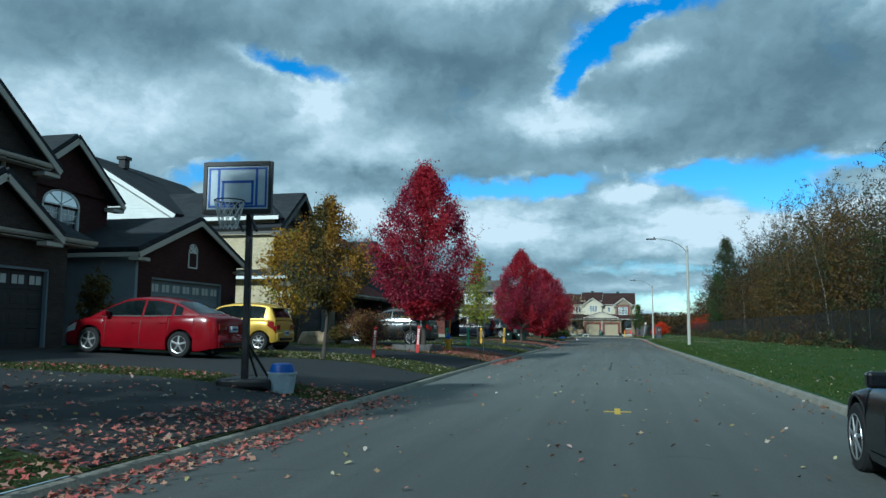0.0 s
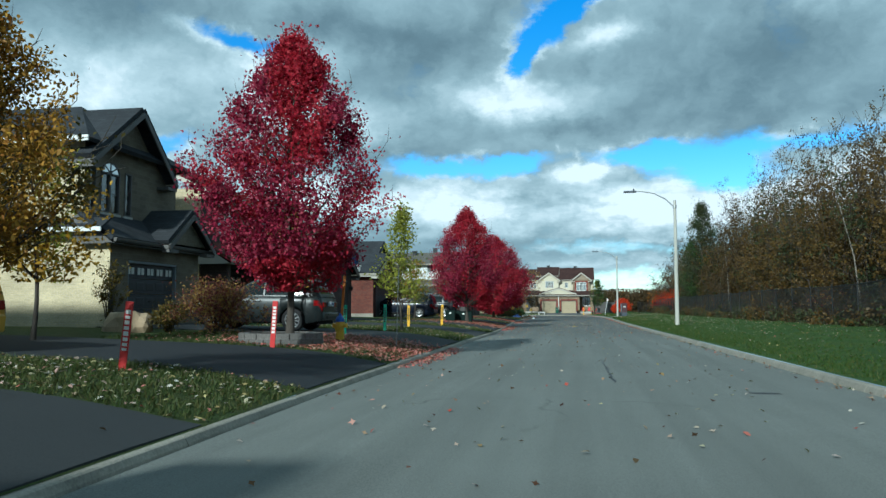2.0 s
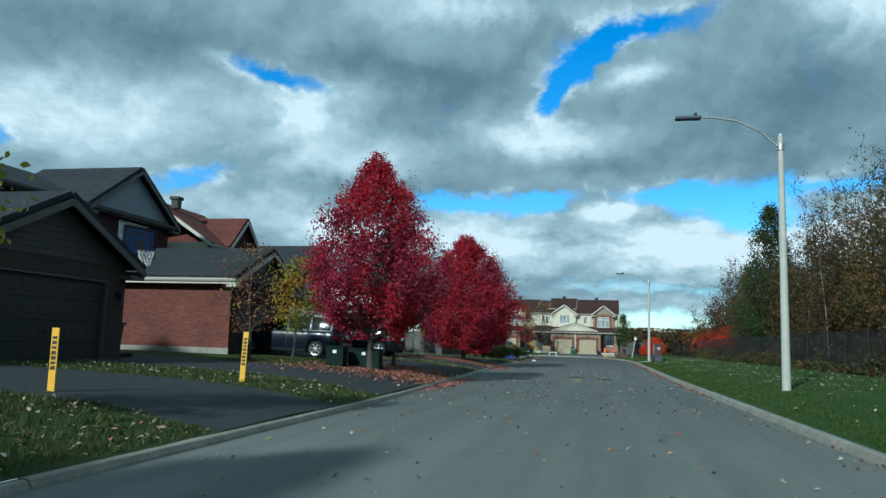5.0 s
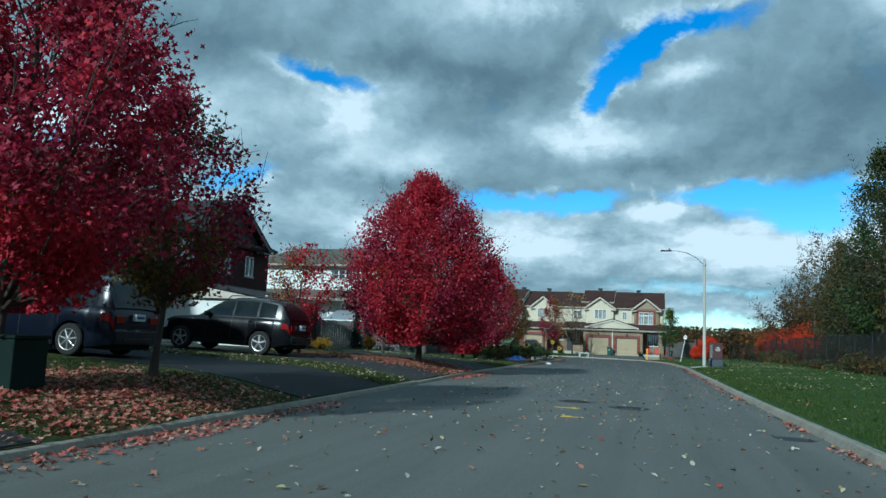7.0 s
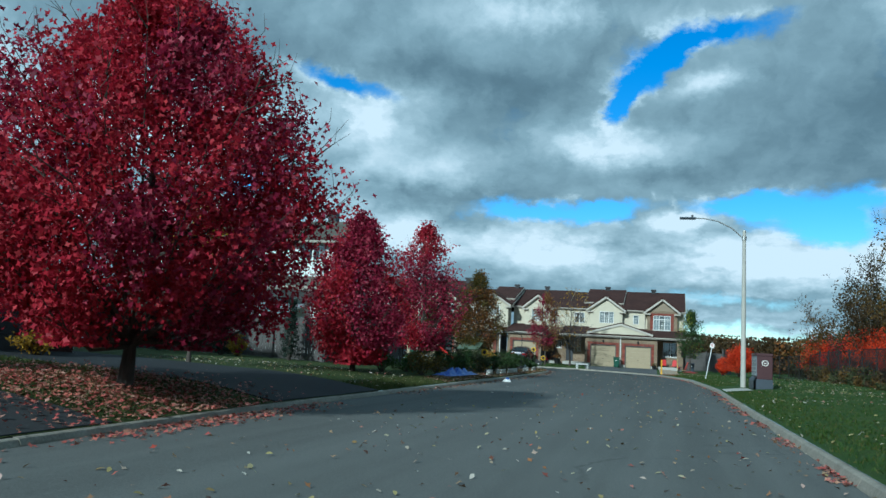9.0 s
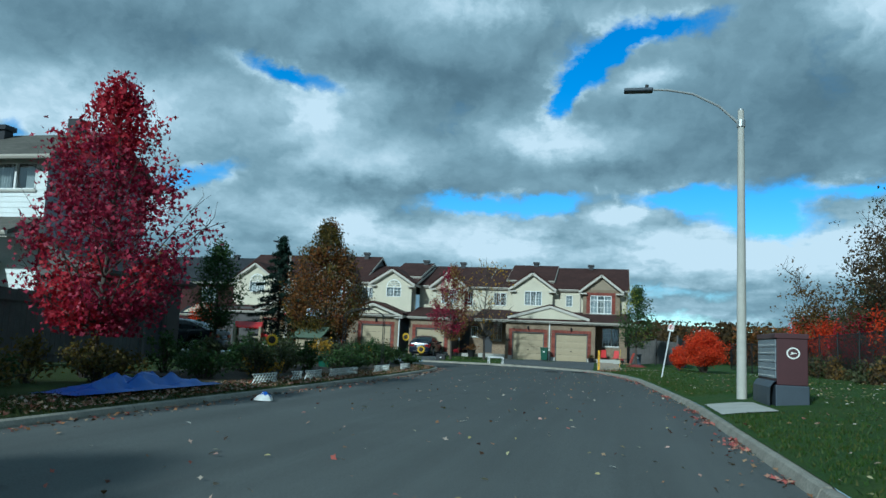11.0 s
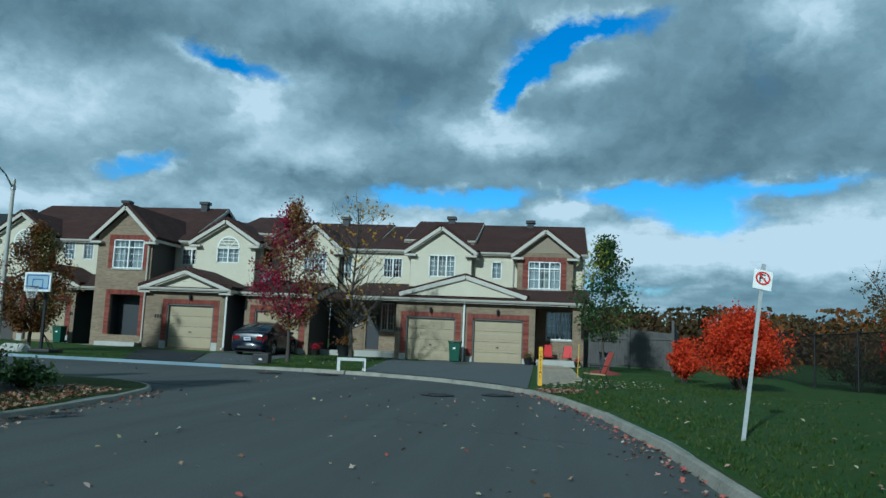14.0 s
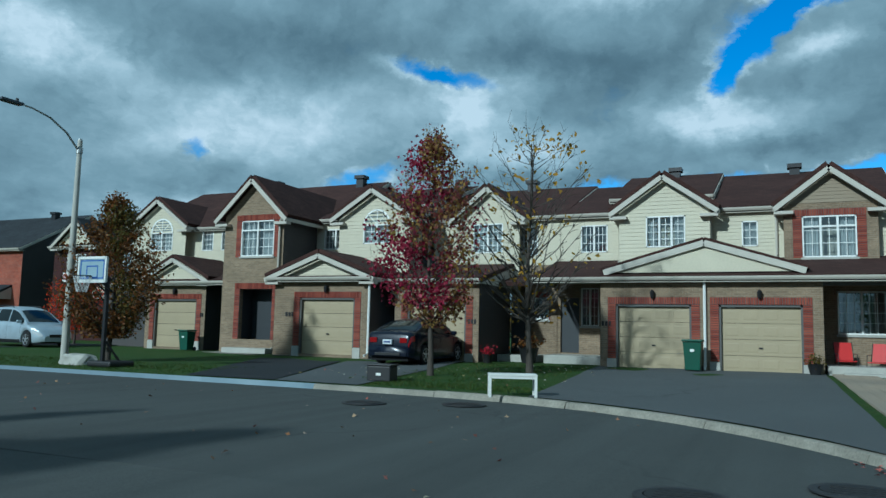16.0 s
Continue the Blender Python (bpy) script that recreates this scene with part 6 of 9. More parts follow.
tree("ornamental_tree", -10.9, 69.4, 3.7, 1.35, 1.2, "leaf_scarlet", "spreading little tree with orange-red leaves", "round", 5200, 0.095, 0.05, 20, 40, 1.0, "leaf_spent", 0.45, template=OVAL, spread=0.16)
tree("red_maple", -8.8, 84.6, 5.1, 1.95, 0.3, "leaf_scarlet", "low-branched dark crimson maple on the lawn", "maple", 28000, 0.11, 0.07, 21, 74, 0.6, "leaf_red", 0.55, spread=0.19)
tree("red_maple", -8.9, 92.0, 6.1, 2.0, 1.0, "leaf_red", "airy pink-red maple behind the garden bed", "maple", 15000, 0.11, 0.07, 22, 66, 1.2, "leaf_scarlet", 0.35, spread=0.2)
tree("yellow_tree", -11.4, 79.6, 4.6, 1.2, 1.4, "leaf_gold", "golden tree near the board fence", "round", 2600, 0.13, 0.05, 29, 28, 0.9, "leaf_brown", 0.35, template=OVAL)
tree("pear_tree", -10.8, 109.0, 5.9, 1.85, 0.8, "leaf_brown", "conical tree with russet and olive leaves", "maple", 22000, 0.11, 0.1, 23, 90, 0.5, "leaf_olive", 0.42, template=OVAL, spread=0.2)
tree("green_tree", -15.6, 108.6, 4.9, 1.3, 1.2, "leaf_green", "green leafy tree behind the garden", "egg", 8000, 0.11, 0.08, 24, 44, 0.7, template=OVAL)
tree("red_maple", -21.5, 113.5, 5.2, 1.2, 1.4, "leaf_red", "thin crimson tree behind the garage", "egg", 2600, 0.12, 0.06, 37, 40, 1.0, "leaf_spent", 0.3)
conifer("spruce", -13.6, 110.6, 5.5, 2.1, "dark green spruce behind the garden", 25, 14000)
tree("poplar_tree", 12.0, 87.5, 11.4, 2.9, 1.6, "leaf_woodgreen", "tall green poplar rising behind the black fence", "ovate", 16000, 0.15, 0.11, 71, 70, 1.5, "leaf_green", 0.4, template=OVAL, spread=0.26)
tree("poplar_tree", 12.0, 96.5, 7.8, 1.9, 1.2, "leaf_olive", "grey-olive young poplar behind the black fence", "ovate", 7000, 0.13, 0.07, 72, 50, 1.2, "leaf_woodgreen", 0.5, template=OVAL, spread=0.22)
# in front of the terrace
tree("red_maple", -9.8, 130.2, 6.5, 1.7, 1.5, "leaf_spent", "slender dark red maple on the front lawn", "maple", 8600, 0.11, 0.07, 26, 60, 1.3, "leaf_red", 0.5, spread=0.16)
tree("bare_tree", -7.9, 132.7, 7.1, 2.1, 1.7, "leaf_gold", "almost bare tree with a few yellow leaves", "round", 430, 0.15, 0.085, 27, 80, 0.0, template=OVAL, spread=0.1)
tree("green_maple", 2.6, 131.5, 5.3, 1.35, 1.5, "leaf_green", "young green maple beside the wooden fence", "ovate", 4200, 0.13, 0.06, 28, 44, 1.2, "leaf_lime", 0.14, spread=0.16)
tree("brown_tree", -20.6, 129.6, 5.2, 1.85, 0.9, "leaf_brown", "rounded tree with rust-brown leaves by the lamp post", "maple", 16000, 0.11, 0.08, 30, 50, 0.5, "leaf_olive", 0.2, template=OVAL)
tree("orange_tree", -34.0, 139.5, 3.4, 1.2, 0.9, "leaf_orange", "small orange-red tree on the side street", "round", 2600, 0.12, 0.05, 31, 26, 0.6, template=OVAL)
# unseen maple added for its shade; its leaves lie on the first driveway
tree("red_maple", -6.75, -0.6, 7.2, 2.4, 1.6, "leaf_red", "crimson maple shading the first driveway", "egg", 14000, 0.13, 0.085, 38, 70, 0.8, spread=0.2)
bush("burning_bush", 6.1, 124.4, 2.3, 1.45, "leaf_orange", "blazing orange-red bush arching over its bare stems", 20000, 0.085, 41, stems=46, low=0.32)
bush("burning_bush", 5.0, 127.6, 1.5, 0.6, "leaf_orange", "smaller red bush by the end of the board fence", 8000, 0.085, 43, stems=30, low=0.12)
for i, (x, y, h_, r_) in enumerate(((11.4, 104.5, 3.0, 1.5), (11.5, 109.0, 3.2, 1.7), (11.7, 114.5, 2.9, 1.8), (11.2, 119.5, 3.0, 1.4), (11.4, 125.0, 3.5, 1.2), (11.6, 121.6, 3.6, 1.5))):
    bush("burning_bush", x, y, h_, r_, "leaf_orange" if i != 2 else "leaf_scarlet", "orange-red bush growing behind the fence", 5200, 0.10, 50 + i, stems=26)
bush("shrub", -10.25, 27.6, 1.6, 1.4, "leaf_spent", "rounded russet shrub by the driveway", 7500, 0.07, 60, stems=30)
bush("shrub", -11.35, 27, 0.9, 0.7, "leaf_olive", "low green shrub beside a boulder", 2200, 0.07, 61)
bush("shrub", -12.9, 75.8, 0.6, 0.6, "leaf_gold", "low golden shrub by the garage", 1100, 0.08, 62)
bush("shrub", -15.6, 88.8, 0.9, 0.55, "leaf_gold", "yellow shrub in front of the board fence", 1200, 0.08, 63)
bush("garage_vine", -14.15, 14.6, 2.6, 0.6, "leaf_olive", "tall dark shrub at the garage corner", 2600, 0.09, 64, stems=20)
bush("garage_vine", -13.85, 28, 2.4, 0.6, "leaf_olive", "thin climbing shrub by the stone garage front", 900, 0.09, 65, stems=10)
for x, y, h_ in ((-16.6, 89.2, 2.3), (-13.6, 89.4, 2.5), (-19.6, 89.2, 2.2)):
    conifer("cedar", x, y, h_, 0.42, "narrow dark green cedar by the fence", int(-x), 2600, size=0.13)

# ---- east side: fence, woods, lamps, post boxes ----
mat_plain("pole_concrete", (0.46, 0.45, 0.40), 0.85, var=0.15, scale=4, bump=0.2)
mat_plain("fence_black", (0.012, 0.013, 0.014), 0.6, 0.2, var=0.3)
mat_plain("wood_grey", (0.095, 0.09, 0.086), 0.9, var=0.3, scale=2.5, bump=0.4)
mat_plain("plastic_red", (0.50, 0.022, 0.022), 0.45, var=0.1)
mat_plain("plastic_green", (0.05, 0.36, 0.22), 0.5, var=0.12)
mat_plain("plastic_yellow", (0.78, 0.44, 0.02), 0.5, var=0.12)
mat_plain("plastic_white", (0.78, 0.78, 0.74), 0.5, var=0.08)
mat_plain("plastic_black", (0.018, 0.018, 0.02), 0.5, var=0.2)
mat_plain("bin_green", (0.012, 0.075, 0.045), 0.5, var=0.15)
mat_plain("plastic_blue", (0.02, 0.09, 0.42), 0.4, var=0.15)
mat_plain("plastic_clear", (0.48, 0.56, 0.62), 0.35, var=0.2)
mat_plain("plastic_pale", (0.30, 0.40, 0.46), 0.4, var=0.1)
mat_plain("stake_orange", (0.50, 0.16, 0.02), 0.6, var=0.15)
mat_plain("ink", (0.04, 0.035, 0.03), 0.6)
mat_plain("slate_blue", (0.05, 0.065, 0.085), 0.5, var=0.15)
mat_plain("box_grey", (0.22, 0.26, 0.29), 0.45, 0.3, var=0.15)
mat_plain("maroon", (0.055, 0.018, 0.022), 0.5, var=0.15)
mat_plain("utility_green", (0.006, 0.017, 0.014), 0.8, spec=0.2, var=0.2)
mat_plain("hydrant_yellow", (0.62, 0.40, 0.03), 0.5, var=0.2, scale=8)
mat_plain("sandstone", (0.40, 0.30, 0.19), 0.9, var=0.3, scale=3, bump=0.6)
mat_plain("net", (0.7, 0.7, 0.68), 0.8)


def fence_x(y):
    return float(np.interp(y, [-15, 35, 60, 100, 118, 132], [11.85, 11.4, 10.6, 10.1, 10.2, 8.9]))


def make_fence():
    root = thing("chain_link_fence", Matrix.Identity(4), "black chain-link fence along the edge of the woods", "fence")
    n = 52
    yy = np.linspace(-18, 134, n)
    for y in yy:
        x = fence_x(y)
        z = gz(x, y)
        part("post", M().tube([(x, y, z - 0.1), (x, y, z + 1.82)], [0.032, 0.032], 8).lathe([(0.036, 0), (0.03, 0.03), (0.005, 0.05)], 8, "z", (x, y, z + 1.82)), "fence_black", root)
    for y0, y1 in zip(yy, yy[1:]):
        a, b = (fence_x(y0), y0), (fence_x(y1), y1)
        za, zb = gz(*a), gz(*b)
        part("rail", M().tube([(*a, za + 1.76), (*b, zb + 1.76)], [0.021, 0.021], 6), "fence_black", root)
    m = M()
    step, h_ = 0.05, 1.72
    y = -18.0
    while y < 134:
        for s in (0, 1):
            ya, yb = (y, y + h_) if s == 0 else (y + h_, y)
            ya, yb = min(ya, 134), min(yb, 134)
            xa, xb = fence_x(ya), fence_x(yb)
            za, zb = gz(xa, ya) + 0.04, gz(xb, yb) + 0.04 + h_
            d = 0.0095
            m.poly((xa, ya - d, za), (xa, ya + d, za), (xb, yb + d, zb), (xb, yb - d, zb))
        y += step
    ob = part("wire_mesh", m, "fence_black", root)
    ob["kind"] = "stuff"


make_fence()


def make_woods():
    """Young poplars, birches and scrub behind the fence, bushy to the ground, in brown, ochre and olive, with thin bare tops."""
    rr, rng = random.Random(5), np.random.default_rng(5)
    trunks, pale = M(), M()
    brown, green, red, ochre = [], [], [], []
    spots = []
    for i in range(178):
        y = -12 + 144 * (i + rr.random()) / 178
        spots.append((fence_x(y) + rr.choice((1.4, 2.4, 3.4, 4.6, 6.0, 8.0)) + rr.uniform(-0.4, 0.8), y))
    for i in range(120):
        y = -12 + 126 * rr.random()
        spots.append((fence_x(y) + 5 + rr.uniform(0, 10), y))
    for i in range(40):
        y = 100 + 40 * rr.random()
        spots.append((fence_x(y) + 2.5 + rr.uniform(0, 14), y))
    for x, y in spots:
        if y > 123 and x < fence_x(y) + 3.6:
            continue
        deep = min(1.0, (x - fence_x(y)) / 7.0)
        hmax = float(np.interp(y, [-10, 44, 66, 90, 100, 106, 113, 120, 126, 140], [12.2, 12.6, 13.8, 14.6, 13.4, 12.4, 10.6, 7.6, 4.6, 3.4])) * (0.62 + 0.38 * deep)
        h_ = hmax * rr.uniform(0.6, 1.04)
        z = 0.5
        lx, ly = rr.uniform(-1.4, 1.4), rr.uniform(-1.8, 1.8)
        m = pale if rr.random() < 0.22 else trunks
        r = rr.uniform(0.025, 0.055)
        m.tube([(x, y, z - 0.3), (x + lx * 0.2, y + ly * 0.2, z + h_ * 0.35), (x + lx * 0.6, y + ly * 0.75, z + h_ * 0.7), (x + lx, y + ly, z + h_)], [r, r * 0.75, r * 0.45, 0.006], 5, False)
        kind = rr.random()
        gold = float(np.interp(y, [20, 60], [0.30, 0.62]))
        bucket = green if kind < 0.17 or (y > 88 and kind < 0.42) else ochre if kind < 0.17 + gold else brown
        nb = rr.randint(16, 22)
        for k in range(nb):
            f = 0.10 + 0.88 * (k + rr.random()) / nb
            s = Vector((x + lx * f * f, y + ly * f * f, z + h_ * f))
            a = rr.uniform(0, 6.28)
            l = (1 - f) * h_ * 0.20 + rr.uniform(0.35, 1.0)
            e = s + Vector((math.cos(a) * l * 0.85, math.sin(a) * l * 0.85, l * rr.uniform(0.35, 0.9)))
            mid = s.lerp(e, 0.5) + Vector((math.cos(a), math.sin(a), 0)) * 0.10 * l
            trunks.tube([s, mid, e], [0.021, 0.014, 0.004], 3, False)
            for q in range(4):
                c = mid.lerp(e, rr.random())
                t = c + Vector((rr.uniform(-0.4, 0.4), rr.uniform(-0.4, 0.4), rr.uniform(0.2, 0.8)))
                trunks.tube([c, t], [0.010, 0.004], 3, False)
            cnt = rr.randint(90, 210)
            if f > 0.6:
                cnt = int(cnt * (0.5 if f < 0.8 else 0.16))
            # leaves in bunches round the twigs
            hub = np.array(s) + (np.array(e) - np.array(s)) * rng.uniform(0.1, 1.1, cnt // 6 + 1)[:, None] + rng.normal(size=(cnt // 6 + 1, 3)) * 0.34
            bucket.append(np.repeat(hub, 6, 0) + rng.normal(size=(len(hub) * 6, 3)) * 0.10)
    for i in range(900):
        y = -15 + 145 * rr.random()
        if 100 < y < 124 and rr.random() < 0.3:
            continue
        deep = rr.random()
        x = fence_x(y) + 0.9 + 5.5 * deep
        h_ = rr.uniform(0.5, 1.8) + (3.0 * deep * rr.random() if y < 92 else 0)
        for k in range(5):
            trunks.tube([(x, y, 0.3), (x + rr.uniform(-0.5, 0.5), y + rr.uniform(-0.5, 0.5), 0.5 + h_ * rr.uniform(0.7, 1.2))], [0.012, 0.003], 3, False)
        cnt = rr.randint(18, 40) + int(9 * h_)
        c = np.array([x, y, 0.5 + h_ * 0.5]) + rng.normal(size=(cnt, 3)) * np.array([0.5, 0.55, h_ * 0.3])
        c = np.repeat(c, 7, 0) + rng.normal(size=(cnt * 7, 3)) * 0.09
        c[:, 2] = np.maximum(c[:, 2], 0.5)
        pick = rr.random()
        (green if pick < 0.36 else brown if pick < 0.68 else ochre if pick < 0.88 else red).append(c)
    # dry weeds along the foot of the fence
    for i in range(420):
        y = 34 + 84 * rr.random() ** 0.8
        x = fence_x(y) - abs(rr.gauss(0, 0.28)) - 0.05
        h_ = rr.uniform(0.25, 0.85) * (1.25 if noise.noise((y * 0.16, 3, 0)) > 0 else 0.7)
        for k in range(6):
            trunks.tube([(x, y, 0.3), (x + rr.uniform(-0.2, 0.2), y + rr.uniform(-0.25, 0.25), 0.42 + h_ * rr.uniform(0.7, 1.25))], [0.007, 0.002], 3, False)
        cnt = 60
        c = np.array([x, y, 0.42 + h_ * 0.5]) + np.clip(rng.normal(size=(cnt, 3)), -1.6, 1.6) * np.array([0.13, 0.22, h_ * 0.28])
        pick = rr.random()
        (green if pick < 0.5 else brown if pick < 0.8 else ochre).append(c)
    for m, mt, nm in ((trunks, "bark_woods", "woods_stems"), (pale, "bark_pale", "woods_pale_stems")):
        tagged(part(nm, m, mt), "thin grey and pale trunks of the woods", "woods", kind="stuff")
    quad = [(0, -0.5, 0), (0.32, 0.02, 0.06), (0, 0.5, 0), (-0.32, 0.02, 0.06)]
    for pts, mt, nm, lab in ((brown, "leaf_woods", "woods_brown_leaves", "dull brown leaves of the woods"), (ochre, "leaf_ochre", "woods_ochre_leaves", "ochre and golden leaves of the woods"), (green, "leaf_woodgreen", "woods_green_leaves", "olive green leaves of the woods"), (red, "leaf_spent", "woods_red_leaves", "dull red leaves of the brush")):
        c = np.concatenate(pts)
        tagged(part(nm, leaf_mesh(nm, c, 0.128 * rng.uniform(0.6, 1.4, len(c)), quad, 9), mt), lab, "woods", kind="stuff")
    # the closed depth of the woods
    back = []
    for i in range(340):
        y = -14 + 132 * rr.random()
        d = rr.uniform(6, 19)
        h_ = rr.uniform(0.32, 0.62) * float(np.interp(y, [-10, 44, 90, 106, 120], [12.2, 12.6, 13.5, 10.0, 6.0]))
        hub = np.array([fence_x(y) + d, y, 0.4 + h_ * 0.5]) + np.clip(rng.normal(size=(60, 3)), -1.7, 1.7) * np.array([1.0, 1.3, h_ * 0.3])
        back.append(np.repeat(hub, 8, 0) + np.clip(rng.normal(size=(480, 3)), -2, 2) * 0.2)
    c = np.concatenate(back)
    tagged(part("woods_depth", leaf_mesh("woods_depth", c, 0.22 * rng.uniform(0.6, 1.4, len(c)), quad, 12), "leaf_woods"), "dim brown foliage deep in the woods", "woods", kind="stuff")
    # far tree line, past the end of the fence and behind everything
    far, farred, ring = [], [], []
    for i in range(330):
        a = rr.uniform(-0.2, 1.0)
        d = rr.uniform(60, 130)
        x, y = 8 + d * a * 1.1, 140 + d * (1 - 0.45 * a) - 40
        if x < 6 and y < 165:
            continue
        h_ = rr.uniform(2.6, 4.8)
        c = np.array([x, y, 0.3 + h_ * 0.5]) + np.clip(rng.normal(size=(620, 3)), -1.5, 1.5) * np.array([1.5, 1.5, h_ * 0.3])
        (far if rr.random() < 0.68 else farred).append(c)
    for i in range(420):
        a = rr.uniform(-math.pi, math.pi)
        d = rr.uniform(170, 260)
        x, y = d * math.sin(a), 60 + d * math.cos(a)
        h_ = rr.uniform(4, 7)
        ring.append(np.array([x, y, h_ * 0.5]) + np.clip(rng.normal(size=(420, 3)), -1.5, 1.5) * np.array([3.0, 3.0, h_ * 0.32]))
    for pts, mt, nm, size in ((far, "leaf_woods", "far_woods", 0.46), (farred, "leaf_brown", "far_russet_woods", 0.46), (ring, "leaf_woods", "horizon_woods", 0.75)):
        c = np.concatenate(pts)
        tagged(part(nm, leaf_mesh(nm, c, size * rng.uniform(0.6, 1.4, len(c)), quad, 10), mt), "distant autumn tree line", "woods", kind="stuff")


make_woods()


def street_lamp(x, y, turn, label):
    """A tapered concrete pole with a curved bracket and a flat lamp head."""
    z = gz(x, y)
    root = thing("street_lamp", pose(x, y, z - 0.02, 0, 0, turn), label, "street lamp", "lamps along the street")
    part("pole", M().tube([(0, 0, 0), (0, 0, 3.5), (0, 0, 6.85)], [0.115, 0.095, 0.072], 14), "pole_concrete", root, smooth=True)
    part("pole_cap", M().lathe([(0.074, 0), (0.06, 0.05), (0.01, 0.07)], 12, "z", (0, 0, 6.85)), "steel", root, smooth=True)
    arm = [(0.06, 0, 6.55), (0.5, 0, 6.98), (1.1, 0, 7.3), (1.7, 0, 7.42), (2.1, 0, 7.44)]
    part("bracket", M().tube(arm, [0.034, 0.032, 0.03, 0.028, 0.028], 8), "steel", root, smooth=True)
    head = part("lamp_head", M().box(2.05, 2.75, -0.13, 0.13, 7.38, 7.47), "slate_blue", root, bevel=0.03)
    part("photocell", M().lathe([(0.04, 0), (0.045, 0.09), (0.02, 0.11)], 10, "z", (2.2, 0, 7.47)), "plastic_black", head)
    part("clamp", M().tube([(0, 0, 6.45), (0, 0, 6.62)], [0.1, 0.1], 12), "steel", root)


street_lamp(5.1, 51.1, 180, "pale concrete street lamp on the lawn")
street_lamp(4.05, 97.4, 180, "pale concrete street lamp beside post boxes")
street_lamp(-21.2, 128.5, -90, "concrete street lamp in front of the terrace")


def post_boxes():
    x0, x1, y0, y1 = 4.36, 4.98, 95.2, 97.2
    z = gz(4.5, 96.0)
    root = thing("community_mailbox", Matrix.Translation((0, 0, z)) @ Matrix.Diagonal((1, 1, 0.9, 1)), "grey community mailbox with maroon ends", "mailbox")
    part("base", M().box(x0, x1 + 0.02, y0 - 0.015, y1 + 0.015, -0.2, 0.46), "slate_blue", root, bevel=0.02)
    part("cabinet", M().box(x0 + 0.03, x1, y0, y1, 0.462, 1.5), "maroon", root, bevel=0.015)
    part("header", M().box(x0 - 0.01, x1 + 0.02, y0 - 0.02, y1 + 0.02, 1.5, 1.62), "maroon", root, bevel=0.015)
    for k in range(4):
        a, b = y0 + 0.02 + (y1 - y0 - 0.04) * k / 4, y0 + 0.02 + (y1 - y0 - 0.04) * (k + 1) / 4 - 0.015
        part("parcel_bin", M().grid([[(x0 + d, y, h) for y in (a, b)] for d, h in ((-0.1, -0.15), (-0.1, 0.40), (-0.02, 0.53), (0.04, 0.55))]), "slate_blue", root)
    w = Wall((x0 + 0.03, y1), (x0 + 0.03, y0))
    n = 9
    for c in range(n):
        for r in range(5):
            m = M()
            a0, a1 = 0.04 + (w.len - 0.08) * c / n, 0.04 + (w.len - 0.08) * (c + 1) / n
            b0 = 0.6 + 0.178 * r
            w.box(m, a0 + 0.012, a1 - 0.012, 0.0, 0.025, b0, b0 + 0.165)
            d = part("locker_door", m, "box_grey", root, bevel=0.004)
            k = M()
            w.box(k, (a0 + a1) / 2 - 0.04, (a0 + a1) / 2 + 0.04, 0.025, 0.032, b0 + 0.04, b0 + 0.055)
            part("lock", k, "plastic_white", d)
    s = Wall((x0 + 0.03, y0), (x1, y0))
    disc = M().poly(*[s.pt(0.31 + 0.13 * math.cos(t), 0.006, 1.18 + 0.13 * math.sin(t)) for t in np.linspace(0, 6.2832, 24, endpoint=False)])
    part("badge", disc, "plastic_white", root)
    part("badge_core", M().poly(*[s.pt(0.31 + 0.1 * math.cos(t), 0.01, 1.18 + 0.1 * math.sin(t)) for t in np.linspace(0, 6.2832, 20, endpoint=False)]), "maroon", root)
    part("badge_wing", M().poly(s.pt(0.24, 0.014, 1.21), s.pt(0.39, 0.014, 1.18), s.pt(0.24, 0.014, 1.14), s.pt(0.28, 0.014, 1.175)), "plastic_white", root)
    m = M()
    rows = []
    for yy_ in np.linspace(93.5, 96.2, 6):
        rows.append([(xx, yy_, gz(xx, yy_) + 0.02) for xx in np.linspace(float(xr(yy_)) + 0.19, 4.1, 5)])
    tagged(part("concrete_pad", M().grid(rows), "stone_pale"), "pale concrete pad in front of the post boxes", "pavement", kind="structure")


post_boxes()


def no_parking_sign(x, y, tilt, label, top=2.2, on=None):
    z = gz(x, y)
    root = thing("no_parking_sign", pose(x, y, z - 0.05, -tilt * 1.6, tilt, 0), label, "sign")
    if on is None:
        part("post", M().beam((0, 0, 0), (0, 0, top + 0.1), 0.05, 0.02, (0, 1, 0)), "steel", root)
    part("plate", M().box(-0.12, 0.12, -0.03, -0.022, top - 0.28, top), "plastic_white", root)
    ring = M()
    for t in np.linspace(0, 2 * math.pi, 20, endpoint=False):
        u = t + 2 * math.pi / 20
        ring.poly(*[(r * math.cos(s), -0.034, top - 0.12 + r * math.sin(s)) for r, s in ((0.072, t), (0.097, t), (0.097, u), (0.072, u))][::-1])
    part("ring", ring, "plastic_red", root)
    part("slash", M().poly((-0.065, -0.036, top - 0.07), (-0.05, -0.036, top - 0.053), (0.065, -0.036, top - 0.17), (0.05, -0.036, top - 0.187)), "plastic_red", root)
    part("lettering", M().box(-0.045, -0.025, -0.034, -0.032, top - 0.18, top - 0.06).box(-0.045, 0.03, -0.034, -0.032, top - 0.08, top - 0.06).box(-0.045, 0.03, -0.034, -0.032, top - 0.13, top - 0.11), "ink", root)


no_parking_sign(3.02, 110.7, 11, "leaning no-parking sign on the lawn", 2.35)
